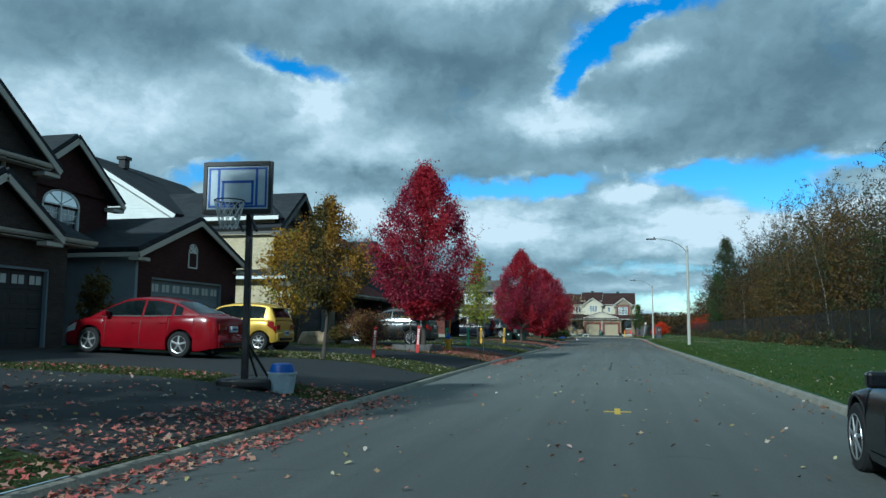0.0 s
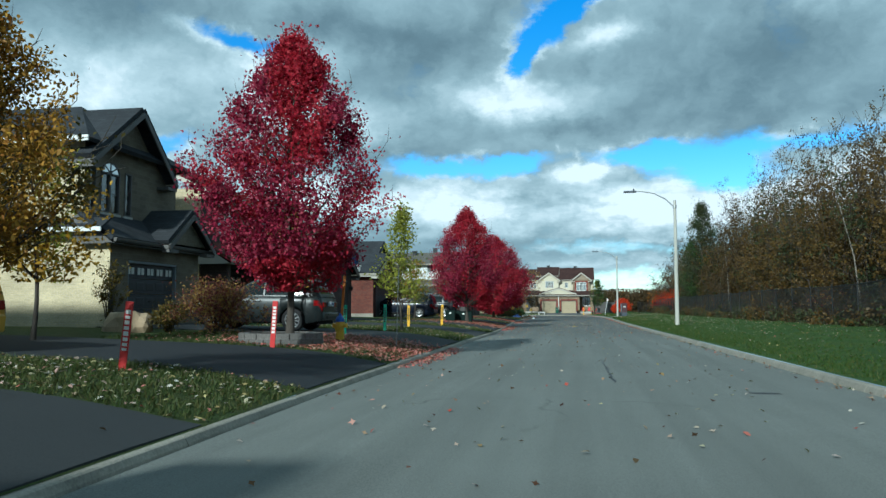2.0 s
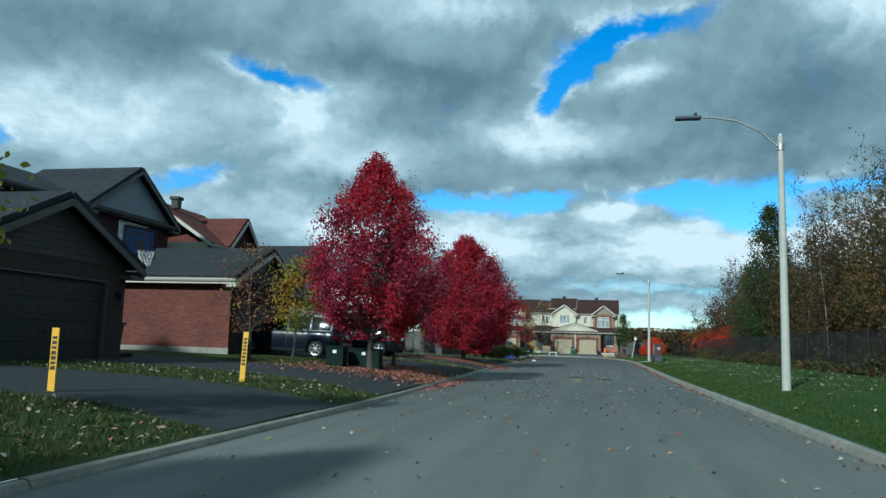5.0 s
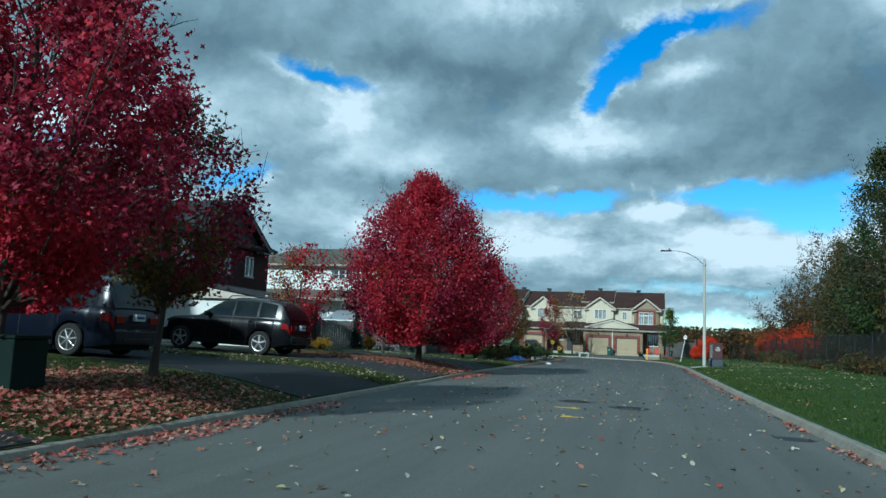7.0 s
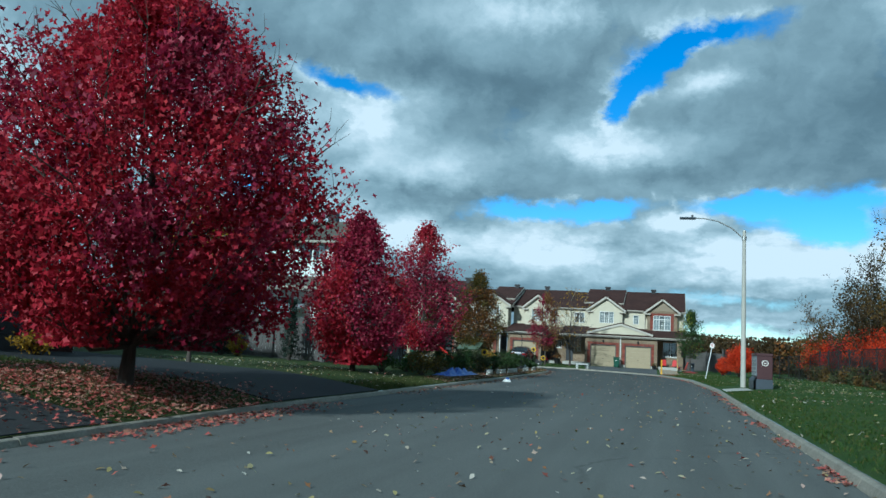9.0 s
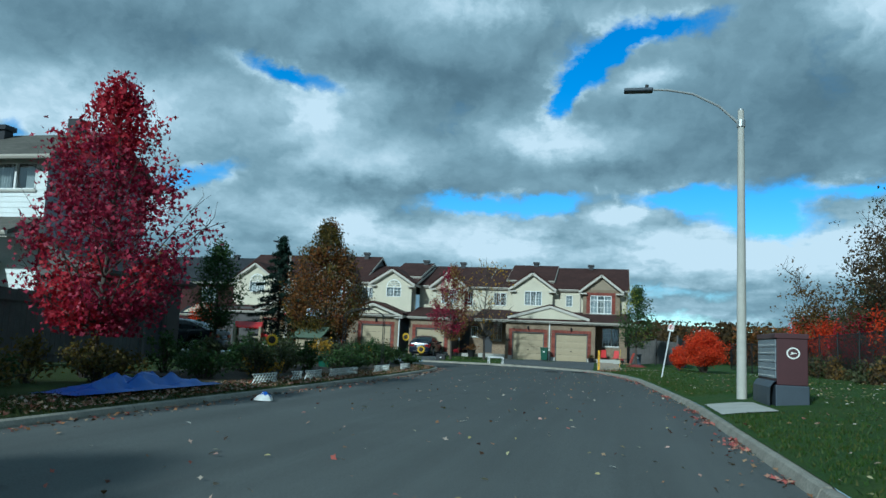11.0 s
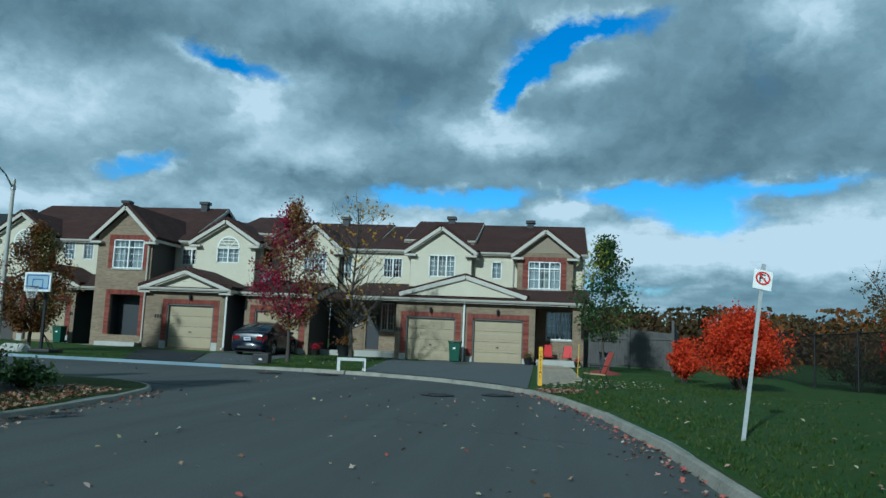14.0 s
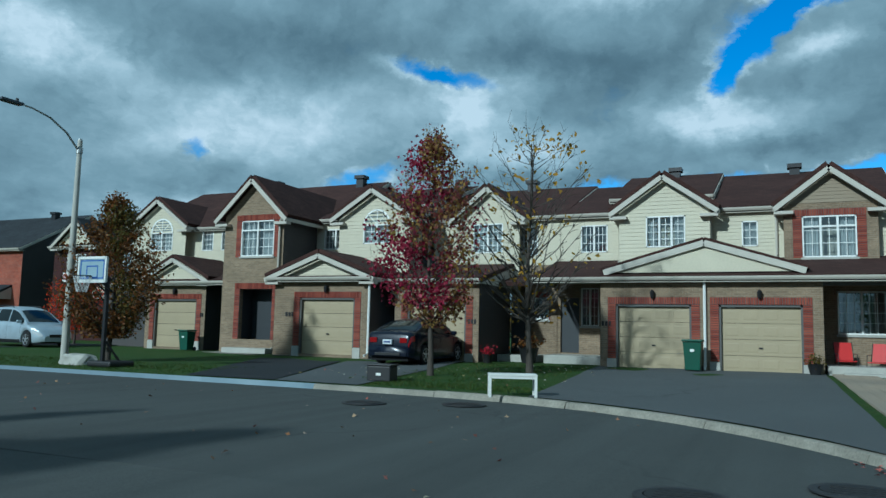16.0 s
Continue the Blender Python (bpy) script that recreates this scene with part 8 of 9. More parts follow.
def sunflower(x, y, top, turn, seed):
    z = gz(x, y)
    root = thing("sunflower", pose(x, y, z, 0, 0, turn), "tall sunflower with a drooping yellow head", "flower", "sunflowers in the corner garden")
    part("stem", M().tube([(0, 0.12, 0), (0, 0.1, top * 0.6), (0, 0.08, top - 0.02), (0, 0.0, top + 0.02)], [0.016, 0.013, 0.01, 0.009], 7), "leaf_green", root, smooth=True)
    part("seed_head", M().lathe([(0.085, -0.02), (0.09, -0.045), (0.05, -0.062)], 16, "y", (0, -0.01, top)), "soil", root, smooth=True)
    for k in range(16):
        a = 2 * math.pi * k / 16
        c, s = math.cos(a), math.sin(a)
        m = M().poly((c * 0.07 - s * 0.02, -0.03, top + s * 0.07 + c * 0.02), (c * 0.12 - s * 0.026, -0.045, top + s * 0.12 + c * 0.026), (c * 0.175, -0.03, top + s * 0.175), (c * 0.12 + s * 0.026, -0.045, top + s * 0.12 - c * 0.026), (c * 0.07 + s * 0.02, -0.03, top + s * 0.07 - c * 0.02))
        part("petal", m, "petal", root)
    for k in range(6):
        a, h_ = k * 2.4 + seed, top * (0.25 + 0.1 * k)
        d = Vector((math.cos(a), math.sin(a), -0.25))
        o = Vector((0, 0.1, h_))
        n = Vector((-d.y, d.x, 0)) * 0.09
        part("leaf", M().poly(o, o + d * 0.12 + n, o + d * 0.28, o + d * 0.12 - n), "leaf_green", root)


sunflower(-6.55, 109.15, 0.85, 8, 1)
sunflower(-7.06, 108.6, 1.3, -10, 2)
sunflower(-7.3, 96.6, 0.95, 15, 3)


def tarp(x, y):
    root = thing("blue_tarp", Matrix.Translation((x, y, gz(x, y))), "crumpled bright blue tarp on the garden edge", "tarp")
    m = M().grid([[(0.5 * (j / 14 - 0.5) * 1.6, (i / 30 - 0.5) * 4.4, 0.05 + 0.34 * max(0, math.sin(math.pi * j / 14)) * (0.55 + 0.9 * noise.noise((i * 0.35, j * 0.4, 2))) * max(0.1, math.sin(math.pi * min(1, max(0, i / 30))))) for j in range(15)] for i in range(31)])
    part("sheet", m, "tarp_blue", root, smooth=25.0)


tarp(-6.95, 90.6)


def plastic_bag(x, y):
    root = thing("plastic_bag", Matrix.Translation((x, y, surface_road(x, y))), "crumpled white and blue plastic bag at the kerb", "bag")
    for nm, mat, dx, s in (("bag_body", "plastic_white", 0.0, 1.0), ("bag_print", "tarp_blue", 0.02, 0.72)):
        m = M().grid([[((0.17 * s * math.cos(a) + dx) * math.cos(e) * (1 + 0.35 * noise.noise((3 * math.cos(a), 3 * math.sin(a), 4 * e + s))), 0.15 * s * math.sin(a) * math.cos(e), 0.02 + (0.13 if s == 1 else 0.15) * math.sin(e) * (1 + 0.3 * noise.noise((4 * a, 2 * e, s)))) for a in np.linspace(0, 2 * math.pi, 15)] for e in np.linspace(0, 1.5, 7)])
        part(nm, m, mat, root, smooth=20.0)


def surface_road(x, y):
    return 0.03 * math.sin(math.pi * (x - float(xl(y))) / float(xr(y) - xl(y))) - 0.01


plastic_bag(-5.2, 91.9)


def playset():
    x, y = -13.6, 107.8
    root = thing("playset", pose(x, y, gz(x, y), 0, 0, 20), "plastic play tower with red slide and green panel", "playset")
    for dx in (-0.5, 0.5):
        for dy in (-0.45, 0.45):
            part("post", M().box(dx - 0.05, dx + 0.05, dy - 0.05, dy + 0.05, 0, 1.25), "toy_tan", root, bevel=0.015)
    part("deck", M().box(-0.5, 0.5, -0.45, 0.45, 0.78, 0.86), "toy_tan", root, bevel=0.015)
    part("side_panel", M().box(-0.57, -0.52, -0.45, 0.45, 0.5, 1.35), "toy_green", root, bevel=0.03)
    part("roof", M().slab([(-0.55, -0.5, 1.22), (0.55, -0.5, 1.22), (0.55, 0.0, 1.45), (-0.55, 0.0, 1.45)], 0.04).slab([(0.55, 0.5, 1.22), (-0.55, 0.5, 1.22), (-0.55, 0.0, 1.45), (0.55, 0.0, 1.45)], 0.04), "plastic_red", root)
    prof = [(0.45, 0.88), (0.75, 0.82), (1.3, 0.42), (1.75, 0.12), (2.05, 0.10)]
    rows = [[(px, -0.26, pz + 0.14), (px, -0.24, pz), (px, 0.24, pz), (px, 0.26, pz + 0.14), (px, 0.3, pz + 0.14), (px, 0.28, pz - 0.04), (px, -0.28, pz - 0.04), (px, -0.3, pz + 0.14), (px, -0.26, pz + 0.14)] for px, pz in prof]
    part("slide", M().grid(rows), "plastic_red", root, smooth=30.0)


playset()


def playhouse(x, y):
    root = thing("playhouse", pose(x, y, gz(x, y), 0, 0, -15), "small tan plastic playhouse with a green roof", "playhouse")
    for a in (-0.6, 0.5):
        part("wall", M().box(a, a + 0.1, -0.5, 0.5, 0, 1.0), "toy_tan", root, bevel=0.02)
    part("wall", M().box(-0.5, 0.5, 0.4, 0.5, 0, 1.0), "toy_tan", root, bevel=0.02)
    part("wall", M().box(-0.5, -0.15, -0.5, -0.4, 0, 1.0), "toy_tan", root, bevel=0.02)
    part("lintel", M().box(-0.15, 0.5, -0.5, -0.4, 0.8, 1.0), "toy_tan", root, bevel=0.02)
    part("roof", M().slab([(-0.75, -0.65, 0.95), (0.75, -0.65, 0.95), (0.75, 0.0, 1.4), (-0.75, 0.0, 1.4)], 0.05).slab([(0.75, 0.65, 0.95), (-0.75, 0.65, 0.95), (-0.75, 0.0, 1.4), (0.75, 0.0, 1.4)], 0.05), "toy_sage", root)


playhouse(-10.9, 108.4)


def arbor(x, y):
    root = thing("garden_arbor", pose(x, y, gz(x, y) - 0.05, 0, 0, 12), "thin dark metal arbor over the garden path", "arbor")
    for sy in (-0.35, 0.35):
        pts = [(-0.75, sy, 0), (-0.75, sy, 1.9)] + [(-0.75 + 0.75 * (1 - math.cos(a)), sy, 1.9 + 0.35 * math.sin(a)) for a in np.linspace(0.2, math.pi - 0.2, 9)] + [(0.75, sy, 1.9), (0.75, sy, 0)]
        part("arch", M().tube(pts, [0.016] * len(pts), 6), "metal_dark", root)
    for xx, zz in ((-0.75, 0.5), (-0.75, 1.0), (-0.75, 1.5), (0.75, 0.5), (0.75, 1.0), (0.75, 1.5), (0.0, 2.25), (-0.5, 2.14), (0.5, 2.14)):
        part("rung", M().tube([(xx, -0.35, zz), (xx, 0.35, zz)], [0.01, 0.01], 6), "metal_dark", root)


arbor(-8.2, 106.6)
for i, (x, y, c) in enumerate(((-8.7, 104.4, "plastic_blue"), (-9.2, 105.0, "plastic_black"), (-8.4, 103.2, "bin_green"))):
    root = thing("garden_tub", Matrix.Translation((x, y, gz(x, y))), "plastic garden tub beside the bed", "tub")
    part("tub", M().lathe([(0.2, 0.0), (0.26, 0.36), (0.28, 0.37), (0.27, 0.39), (0.24, 0.37), (0.18, 0.03)], 18), c, root, smooth=30.0)

# ---- cars ----
mat_paint_car("paint_red", (0.19, 0.002, 0.008), 0.0, 0.2)
mat_paint_car("paint_yellow", (0.62, 0.40, 0.06), 0.3, 0.3)
# slate paint, its colour taken darker for the maple's shade on the SUV
mat_paint_car("paint_slate_shade", (0.013, 0.017, 0.018), 0.1, 0.28)
mat_paint_car("paint_black", (0.006, 0.007, 0.009), 0.1, 0.22)
mat_paint_car("paint_green", (0.010, 0.017, 0.018), 0.2, 0.25)
mat_paint_car("paint_navy", (0.006, 0.009, 0.020), 0.1, 0.22)
mat_paint_car("paint_pale", (0.45, 0.52, 0.58), 0.4, 0.3)
mat_plain("tyre_rubber", (0.012, 0.012, 0.013), 0.85, var=0.3, scale=14)
mat_plain("alloy", (0.62, 0.63, 0.64), 0.3, 0.85, var=0.08, scale=8)
mat_plain("underside", (0.008, 0.008, 0.009), 0.95, var=0.2, scale=6)
mat_plain("car_trim", (0.015, 0.015, 0.016), 0.5, var=0.2, scale=9)
mat_plain("lamp_red", (0.22, 0.006, 0.008), 0.12, var=0.15, scale=20)
mat_plain("lamp_clear", (0.62, 0.64, 0.66), 0.1, 0.2, var=0.15, scale=20)
mat_plain("plate_white", (0.62, 0.66, 0.70), 0.5, var=0.08, scale=15)
mat_plain("plate_blue", (0.03, 0.06, 0.22), 0.5, var=0.1, scale=15)
_tint = Nodes("car_glass", 0.06, 0.0, 0.4)
_tint.color(_tint.ramp(_tint.noise(_tint.coord(), 1.6, 3), (0.3, (0.004, 0.007, 0.008)), (0.7, (0.014, 0.020, 0.021))))

SEDAN = dict(L=4.54, rear=0.98, base=2.6, R=0.32, w=0.88, clear=0.17,
             top=[(0, 0.60), (0.03, 0.90), (0.10, 1.03), (0.5, 1.075), (1.1, 1.04), (2.0, 0.985), (3.1, 0.955), (3.6, 0.92), (4.05, 0.83), (4.36, 0.70), (4.5, 0.56), (4.54, 0.46)],
             roof=[(0.5, 1.075), (0.85, 1.22), (1.25, 1.38), (1.7, 1.46), (2.2, 1.475), (2.65, 1.43), (3.1, 1.22), (3.58, 0.925)],
             glass=[(0.98, 1.20), (1.26, 2.06), (2.12, 3.30)], screen=(2.72, 3.50), back=(0.58, 1.22), seams=(1.30, 2.10, 3.12), rails=False)
HATCH = dict(L=3.64, rear=0.52, base=2.37, R=0.295, w=0.83, clear=0.2,
             top=[(0, 0.62), (0.03, 0.86), (0.08, 0.98), (0.5, 1.0), (1.2, 0.98), (2.2, 0.96), (2.7, 0.95), (3.15, 0.86), (3.45, 0.72), (3.6, 0.55), (3.64, 0.45)],
             roof=[(0.06, 0.98), (0.16, 1.20), (0.30, 1.42), (0.6, 1.48), (1.1, 1.50), (1.6, 1.48), (2.0, 1.40), (2.4, 1.18), (2.78, 0.955)],
             glass=[(0.42, 1.02), (1.10, 2.58)], screen=(2.06, 2.7), back=(0.09, 0.28), seams=(1.06, 2.35), rails=False)
SUV = dict(L=4.45, rear=0.92, base=2.62, R=0.355, w=0.905, clear=0.26,
           top=[(0, 0.66), (0.03, 0.95), (0.09, 1.08), (0.6, 1.10), (1.6, 1.08), (2.8, 1.07), (3.2, 1.06), (3.9, 1.01), (4.25, 0.88), (4.4, 0.64), (4.45, 0.52)],
           roof=[(0.07, 1.08), (0.22, 1.35), (0.42, 1.58), (0.8, 1.65), (1.4, 1.68), (1.95, 1.675), (2.3, 1.60), (2.62, 1.40), (3.08, 1.06)],
           glass=[(0.50, 1.04), (1.12, 1.88), (1.94, 2.84)], screen=(2.36, 3.0), back=(0.12, 0.40), seams=(1.08, 1.91, 2.76), rails=True)
VAN = dict(SUV, L=4.75, rear=0.98, base=2.85, R=0.335, clear=0.2,
           top=[(0, 0.62), (0.03, 0.92), (0.09, 1.05), (0.6, 1.07), (1.6, 1.06), (3.2, 1.03), (3.7, 1.0), (4.2, 0.88), (4.55, 0.72), (4.7, 0.55), (4.75, 0.48)],
           roof=[(0.06, 1.05), (0.2, 1.4), (0.36, 1.65), (0.8, 1.73), (1.6, 1.75), (2.3, 1.73), (2.8, 1.60), (3.2, 1.36), (3.76, 1.0)],
           glass=[(0.45, 1.25), (1.32, 2.22), (2.3, 3.45)], screen=(2.84, 3.66), back=(0.1, 0.34), seams=(1.28, 2.26, 3.35))


def car_line(points, n=9):
    xs = np.linspace(points[0][0], points[-1][0], 240)
    v = np.interp(xs, *zip(*points))
    k = np.ones(n) / n
    s = np.convolve(np.pad(v, n // 2, mode="edge"), k, "valid")
    s[0], s[-1] = v[0], v[-1]
    return lambda x: float(np.interp(x, xs, s))


def car(kind, m, paint, label, spokes=5, plate=True, trim_low=False):
    """A whole car; x runs from the tail to the nose, the origin lies under the rear axle."""
    S = kind
    L, R, W = S["L"], S["R"], S["w"]
    root = thing("parked_car", m, label, "car")
    o = S["rear"]
    top, roof = car_line(S["top"], 5), car_line(S["roof"])
    wide = car_line([(0, 0.80 * W), (0.06, 0.88 * W), (0.3, 0.96 * W), (0.9, W), (L - 1.0, W), (L - 0.5, 0.95 * W), (L - 0.15, 0.80 * W), (L, 0.62 * W)], 7)
    axles = (o, o + S["base"])
    arch = R + 0.055

    def low(x):
        z = S["clear"] + 0.10 * max(0, 1 - x / 0.5) + 0.05 * max(0, 1 - (L - x) / 0.4)
        for a in axles:
            d = abs(x - a)
            if d < arch:
                z = max(z, R + math.sqrt(arch * arch - d * d))
        return z

    xs = set(np.round(np.linspace(0, L, 56), 3))
    xs |= {0.015, 0.03, 0.06, L - 0.015, L - 0.04}
    for a in axles:
        xs |= {round(a + arch * math.cos(k * math.pi / 16), 4) for k in range(17)} | {round(a - arch - 0.006, 4), round(a + arch + 0.006, 4)}
    xs = sorted(x for x in xs if 0 <= x <= L)
    prof = ((0.0, 0.955), (0.1, 0.985), (0.35, 1.0), (0.6, 0.995), (0.8, 0.975), (0.93, 0.95), (1.0, 0.915))

    def side(x, f):
        zl, zs = low(x), top(x) - 0.015
        return wide(x) * float(np.interp(f, *zip(*prof))), zl + f * (zs - zl)

    def ring(x):
        w, zt = wide(x), top(x)
        half = [(0.74 * w, low(x))] + [side(x, f) for f, _ in prof] + [(0.82 * w, zt), (0.5 * w, zt + 0.018), (0.2 * w, zt + 0.025)]
        return [(x - o, y, z) for y, z in half] + [(x - o, -y, z) for y, z in reversed(half)]

    rows = [ring(x) for x in xs]
    body = M().grid(rows)
    body.poly(*rows[0]).poly(*reversed(rows[-1]))
    body_ob = part("body", body, paint, root, smooth=38.0)
    ub = M().box(0.12 - o, L - 0.15 - o, -0.74 * W, 0.74 * W, S["clear"] - 0.03, 0.62)
    part("underbody", ub, "underside", root)

    # cabin
    c0, c1 = S["roof"][0][0], S["roof"][-1][0]
    H = max(z for _, z in S["roof"]) - top((c0 + c1) / 2)

    def cab(x, v, out=0.0):
        w, zt = wide(x), top(x) - 0.012
        zr = max(roof(x), zt + 0.004)
        k = (zr - zt) / H
        y = w * (0.905 - 0.19 * k * v ** 1.25)
        return (x - o, y + out, zt + v * (zr - zt) * 0.93)

    def cap(x, s, out=0.0):
        """s runs from -1 to 1 across the roof."""
        e = cab(x, 1.0)
        zr = max(roof(x), top(x) - 0.008)
        c = 1 - abs(s) ** 3
        return (x - o, e[1] * s * (1 - 0.0 * c), e[2] + (zr + 0.028 * min(1, (zr - top(x)) / 0.2 + 0.3) - e[2]) * c + out)

    cx = np.linspace(c0, c1, 44)
    vv, ss = (0, 0.2, 0.45, 0.7, 0.88, 1.0), (0.985, 0.93, 0.8, 0.5, 0.0, -0.5, -0.8, -0.93, -0.985)
    rows = [[cab(x, v) for v in vv] + [cap(x, s) for s in ss] + [(q[0], -q[1], q[2]) for q in (cab(x, v) for v in reversed(vv))] for x in cx]
    part("cabin", M().grid(rows), paint, root, smooth=50.0)
    for a, b in S["glass"]:
        for sg in (1, -1):
            pane = M().grid([[(q[0], sg * q[1], q[2]) for q in (cab(x, v, 0.006) for v in np.linspace(0.08, 0.90, 5))] for x in np.linspace(a, b, 14)])
            part("side_window", pane, "car_glass", root, smooth=True)
            if kind is SEDAN:
                strip = M().grid([[(q[0], sg * q[1], q[2]) for q in (cab(x, v, 0.009) for v in (0.0, 0.07))] for x in np.linspace(a, b, 10)])
                part("window_trim", strip, "car_trim", root, smooth=True)
    for name, (a, b) in (("windshield", S["screen"]), ("rear_window", S["back"])):
        pane = M().grid([[cap(x, s, 0.007) for s in np.linspace(-0.86, 0.86, 11)] for x in np.linspace(a, b, 10)])
        part(name, pane, "car_glass", root, smooth=True)
    for sx in S["seams"]:
        for sg in (1, -1):
            line = M().grid([[(x - o, sg * (y + 0.003), z) for y, z in (side(sx, f) for f in np.linspace(0.06, 0.99, 9))] for x in (sx - 0.006, sx + 0.006)])
            part("door_seam", line, "car_trim", root, smooth=True)
    # door handles, mirrors, bumper trim, lights
    for sx in S["seams"][:-1]:
        for sg in (1, -1):
            y, z = side(sx + 0.17, 0.80)
            part("door_handle", M().box(sx + 0.08 - o, sx + 0.27 - o, sg * y - 0.02, sg * y + 0.02, z - 0.015, z + 0.015), paint, root, bevel=0.008)
    mx = S["seams"][-1] - 0.05
    for sg in (1, -1):
        y, z = side(mx, 0.97)
        part("wing_mirror", M().box(mx - 0.05 - o, mx + 0.07 - o, sg * (y + 0.10) - 0.1, sg * (y + 0.10) + 0.1, z + 0.03, z + 0.17), paint if kind is not SUV else "car_trim", root, bevel=0.03)
    zt = top(0.1)
    for sg in (1, -1):
        lo, hi = (0.66, 0.88) if kind is not HATCH else (0.62, 0.97)
        lens = M().grid([[(x - o - (0.008 if x < 0.04 else 0), sg * (y + 0.007), z) for y, z in (side(x, f) for f in np.linspace(lo, hi, 4))] for x in (0.012, 0.03, 0.1, 0.18, 0.26)])
        part("tail_light", lens, "lamp_red", root, smooth=True)
        yy, z0 = wide(0) * 0.94, low(0) + 0.60 * (top(0) - low(0))
        part("tail_light", M().box(-0.012 - o, 0.02 - o, min(sg * yy, sg * yy * 0.62), max(sg * yy, sg * yy * 0.62), zt - 0.30, zt - 0.14), "lamp_red", root, bevel=0.01)
        head = M().grid([[(x - o + (0.006 if x > L - 0.1 else 0), sg * (y + 0.006), z) for y, z in (side(x, f) for f in np.linspace(0.60, 0.90, 4))] for x in (L - 0.52, L - 0.4, L - 0.28, L - 0.16, L - 0.07)])
        part("headlight", head, "lamp_clear", root, smooth=True)
    w0 = wide(0.0)
    bump = M().grid([[(x - o, y, z) for x, y, z in ((0.20, -wide(0.2) * 0.99, low(0.2) + 0.02), (-0.035, -w0 * 0.93, low(0) + 0.02), (-0.05, 0, low(0) + 0.02), (-0.035, w0 * 0.93, low(0) + 0.02), (0.20, wide(0.2) * 0.99, low(0.2) + 0.02))],
                     [(x - o, y, z) for x, y, z in ((0.20, -wide(0.2) * 1.005, 0.55), (-0.04, -w0 * 0.95, 0.57), (-0.06, 0, 0.57), (-0.04, w0 * 0.95, 0.57), (0.20, wide(0.2) * 1.005, 0.55))],
                     [(x - o, y, z) for x, y, z in ((0.20, -wide(0.2) * 0.98, 0.60), (0.0, -w0 * 0.9, 0.61), (0.0, 0, 0.62), (0.0, w0 * 0.9, 0.61), (0.20, wide(0.2) * 0.98, 0.60))]])
    part("rear_bumper", bump, "car_trim" if trim_low else paint, root, smooth=50.0)
    part("bumper_insert", M().box(-0.066 - o, -0.03 - o, -0.45, 0.45, low(0) + 0.04, low(0) + 0.13), "car_trim", root, bevel=0.01)
    grille = M().box(L - 0.03 - o, L + 0.006 - o, -0.36, 0.36, 0.42, 0.56)
    part("grille", grille, "car_trim", root, bevel=0.01)
    if plate:
        pz = 0.80 if kind is not HATCH else 0.50
        zz = 0.66 if kind is SEDAN else pz
        p = part("number_plate", M().box(-0.075 - o, 0.01 - o, -0.16, 0.16, zz, zz + 0.15), "plate_white", root, "white number plate with unreadable bars", bevel=0.006)
        part("plate_mark", M().box(-0.08 - o, -0.07 - o, -0.12, 0.12, zz + 0.05, zz + 0.10), "plate_blue", p)
    for f in (0.14,):
        for sg in (1, -1):
            a, b = axles[0] + arch + 0.04, axles[1] - arch - 0.04
            sill = M().grid([[(x - o, sg * (y + 0.008), z) for y, z in (side(x, q) for q in (0.0, 0.05, f))] for x in np.linspace(a, b, 8)])
            part("sill", sill, "car_trim" if S["rails"] else paint, root, smooth=True)
    if S["rails"]:
        for sg in (1, -1):
            e0, e1 = cab(0.75, 1.0), cab(2.25, 1.0)
            z = max(roof(1.4), 1.0)
            pts = [(e0[0], sg * e0[1] * 0.95, e0[2] + 0.01), (e0[0] + 0.12, sg * e0[1] * 0.95, z + 0.045), ((e0[0] + e1[0]) / 2, sg * e0[1] * 0.95, z + 0.06), (e1[0] - 0.12, sg * e1[1] * 0.95, z + 0.035), (e1[0], sg * e1[1] * 0.95, e1[2] + 0.01)]
            part("roof_rail", M().tube(pts, [0.018] * 5, 6), "car_trim", root, smooth=True)
    else:
        part("antenna", M().tube([(c0 + 0.75 - o, 0, roof(c0 + 0.75)), (c0 + 0.55 - o, 0, roof(c0 + 0.75) + 0.16)], [0.006, 0.004], 5), "car_trim", root)
    if kind in (HATCH, SUV):
        part("spoiler", M().slab([(S["back"][1] + 0.10 - o, -0.55 * W, roof(S["back"][1]) + 0.035), (S["back"][1] - 0.16 - o, -0.5 * W, roof(S["back"][1]) + 0.01), (S["back"][1] - 0.16 - o, 0.5 * W, roof(S["back"][1]) + 0.01), (S["back"][1] + 0.10 - o, 0.55 * W, roof(S["back"][1]) + 0.035)], -0.03), paint, root, bevel=0.01)
    # wheels
    for a in axles:
        for sg in (1, -1):
            wy = sg * (W - 0.115)
            tyre = M().lathe([(R * 0.62, -0.10), (R * 0.70, -0.105), (R * 0.93, -0.10), (R, -0.075), (R, 0.075), (R * 0.93, 0.10), (R * 0.70, 0.105), (R * 0.62, 0.10)], 30, "y", (a - o, wy, R))
            t = part("wheel", tyre, "tyre_rubber", root, smooth=30.0)
            rim = M()
            n0 = sg * 0.085
            rim.lathe([(R * 0.70, n0), (R * 0.68, n0 + sg * 0.024), (R * 0.63, n0 + sg * 0.020), (R * 0.60, n0 - sg * 0.03)], 30, "y", (a - o, wy, R))
            rim.f = rim.f[:-2]
            part("rim", rim, "alloy", t, "polished alloy rim", smooth=30.0)
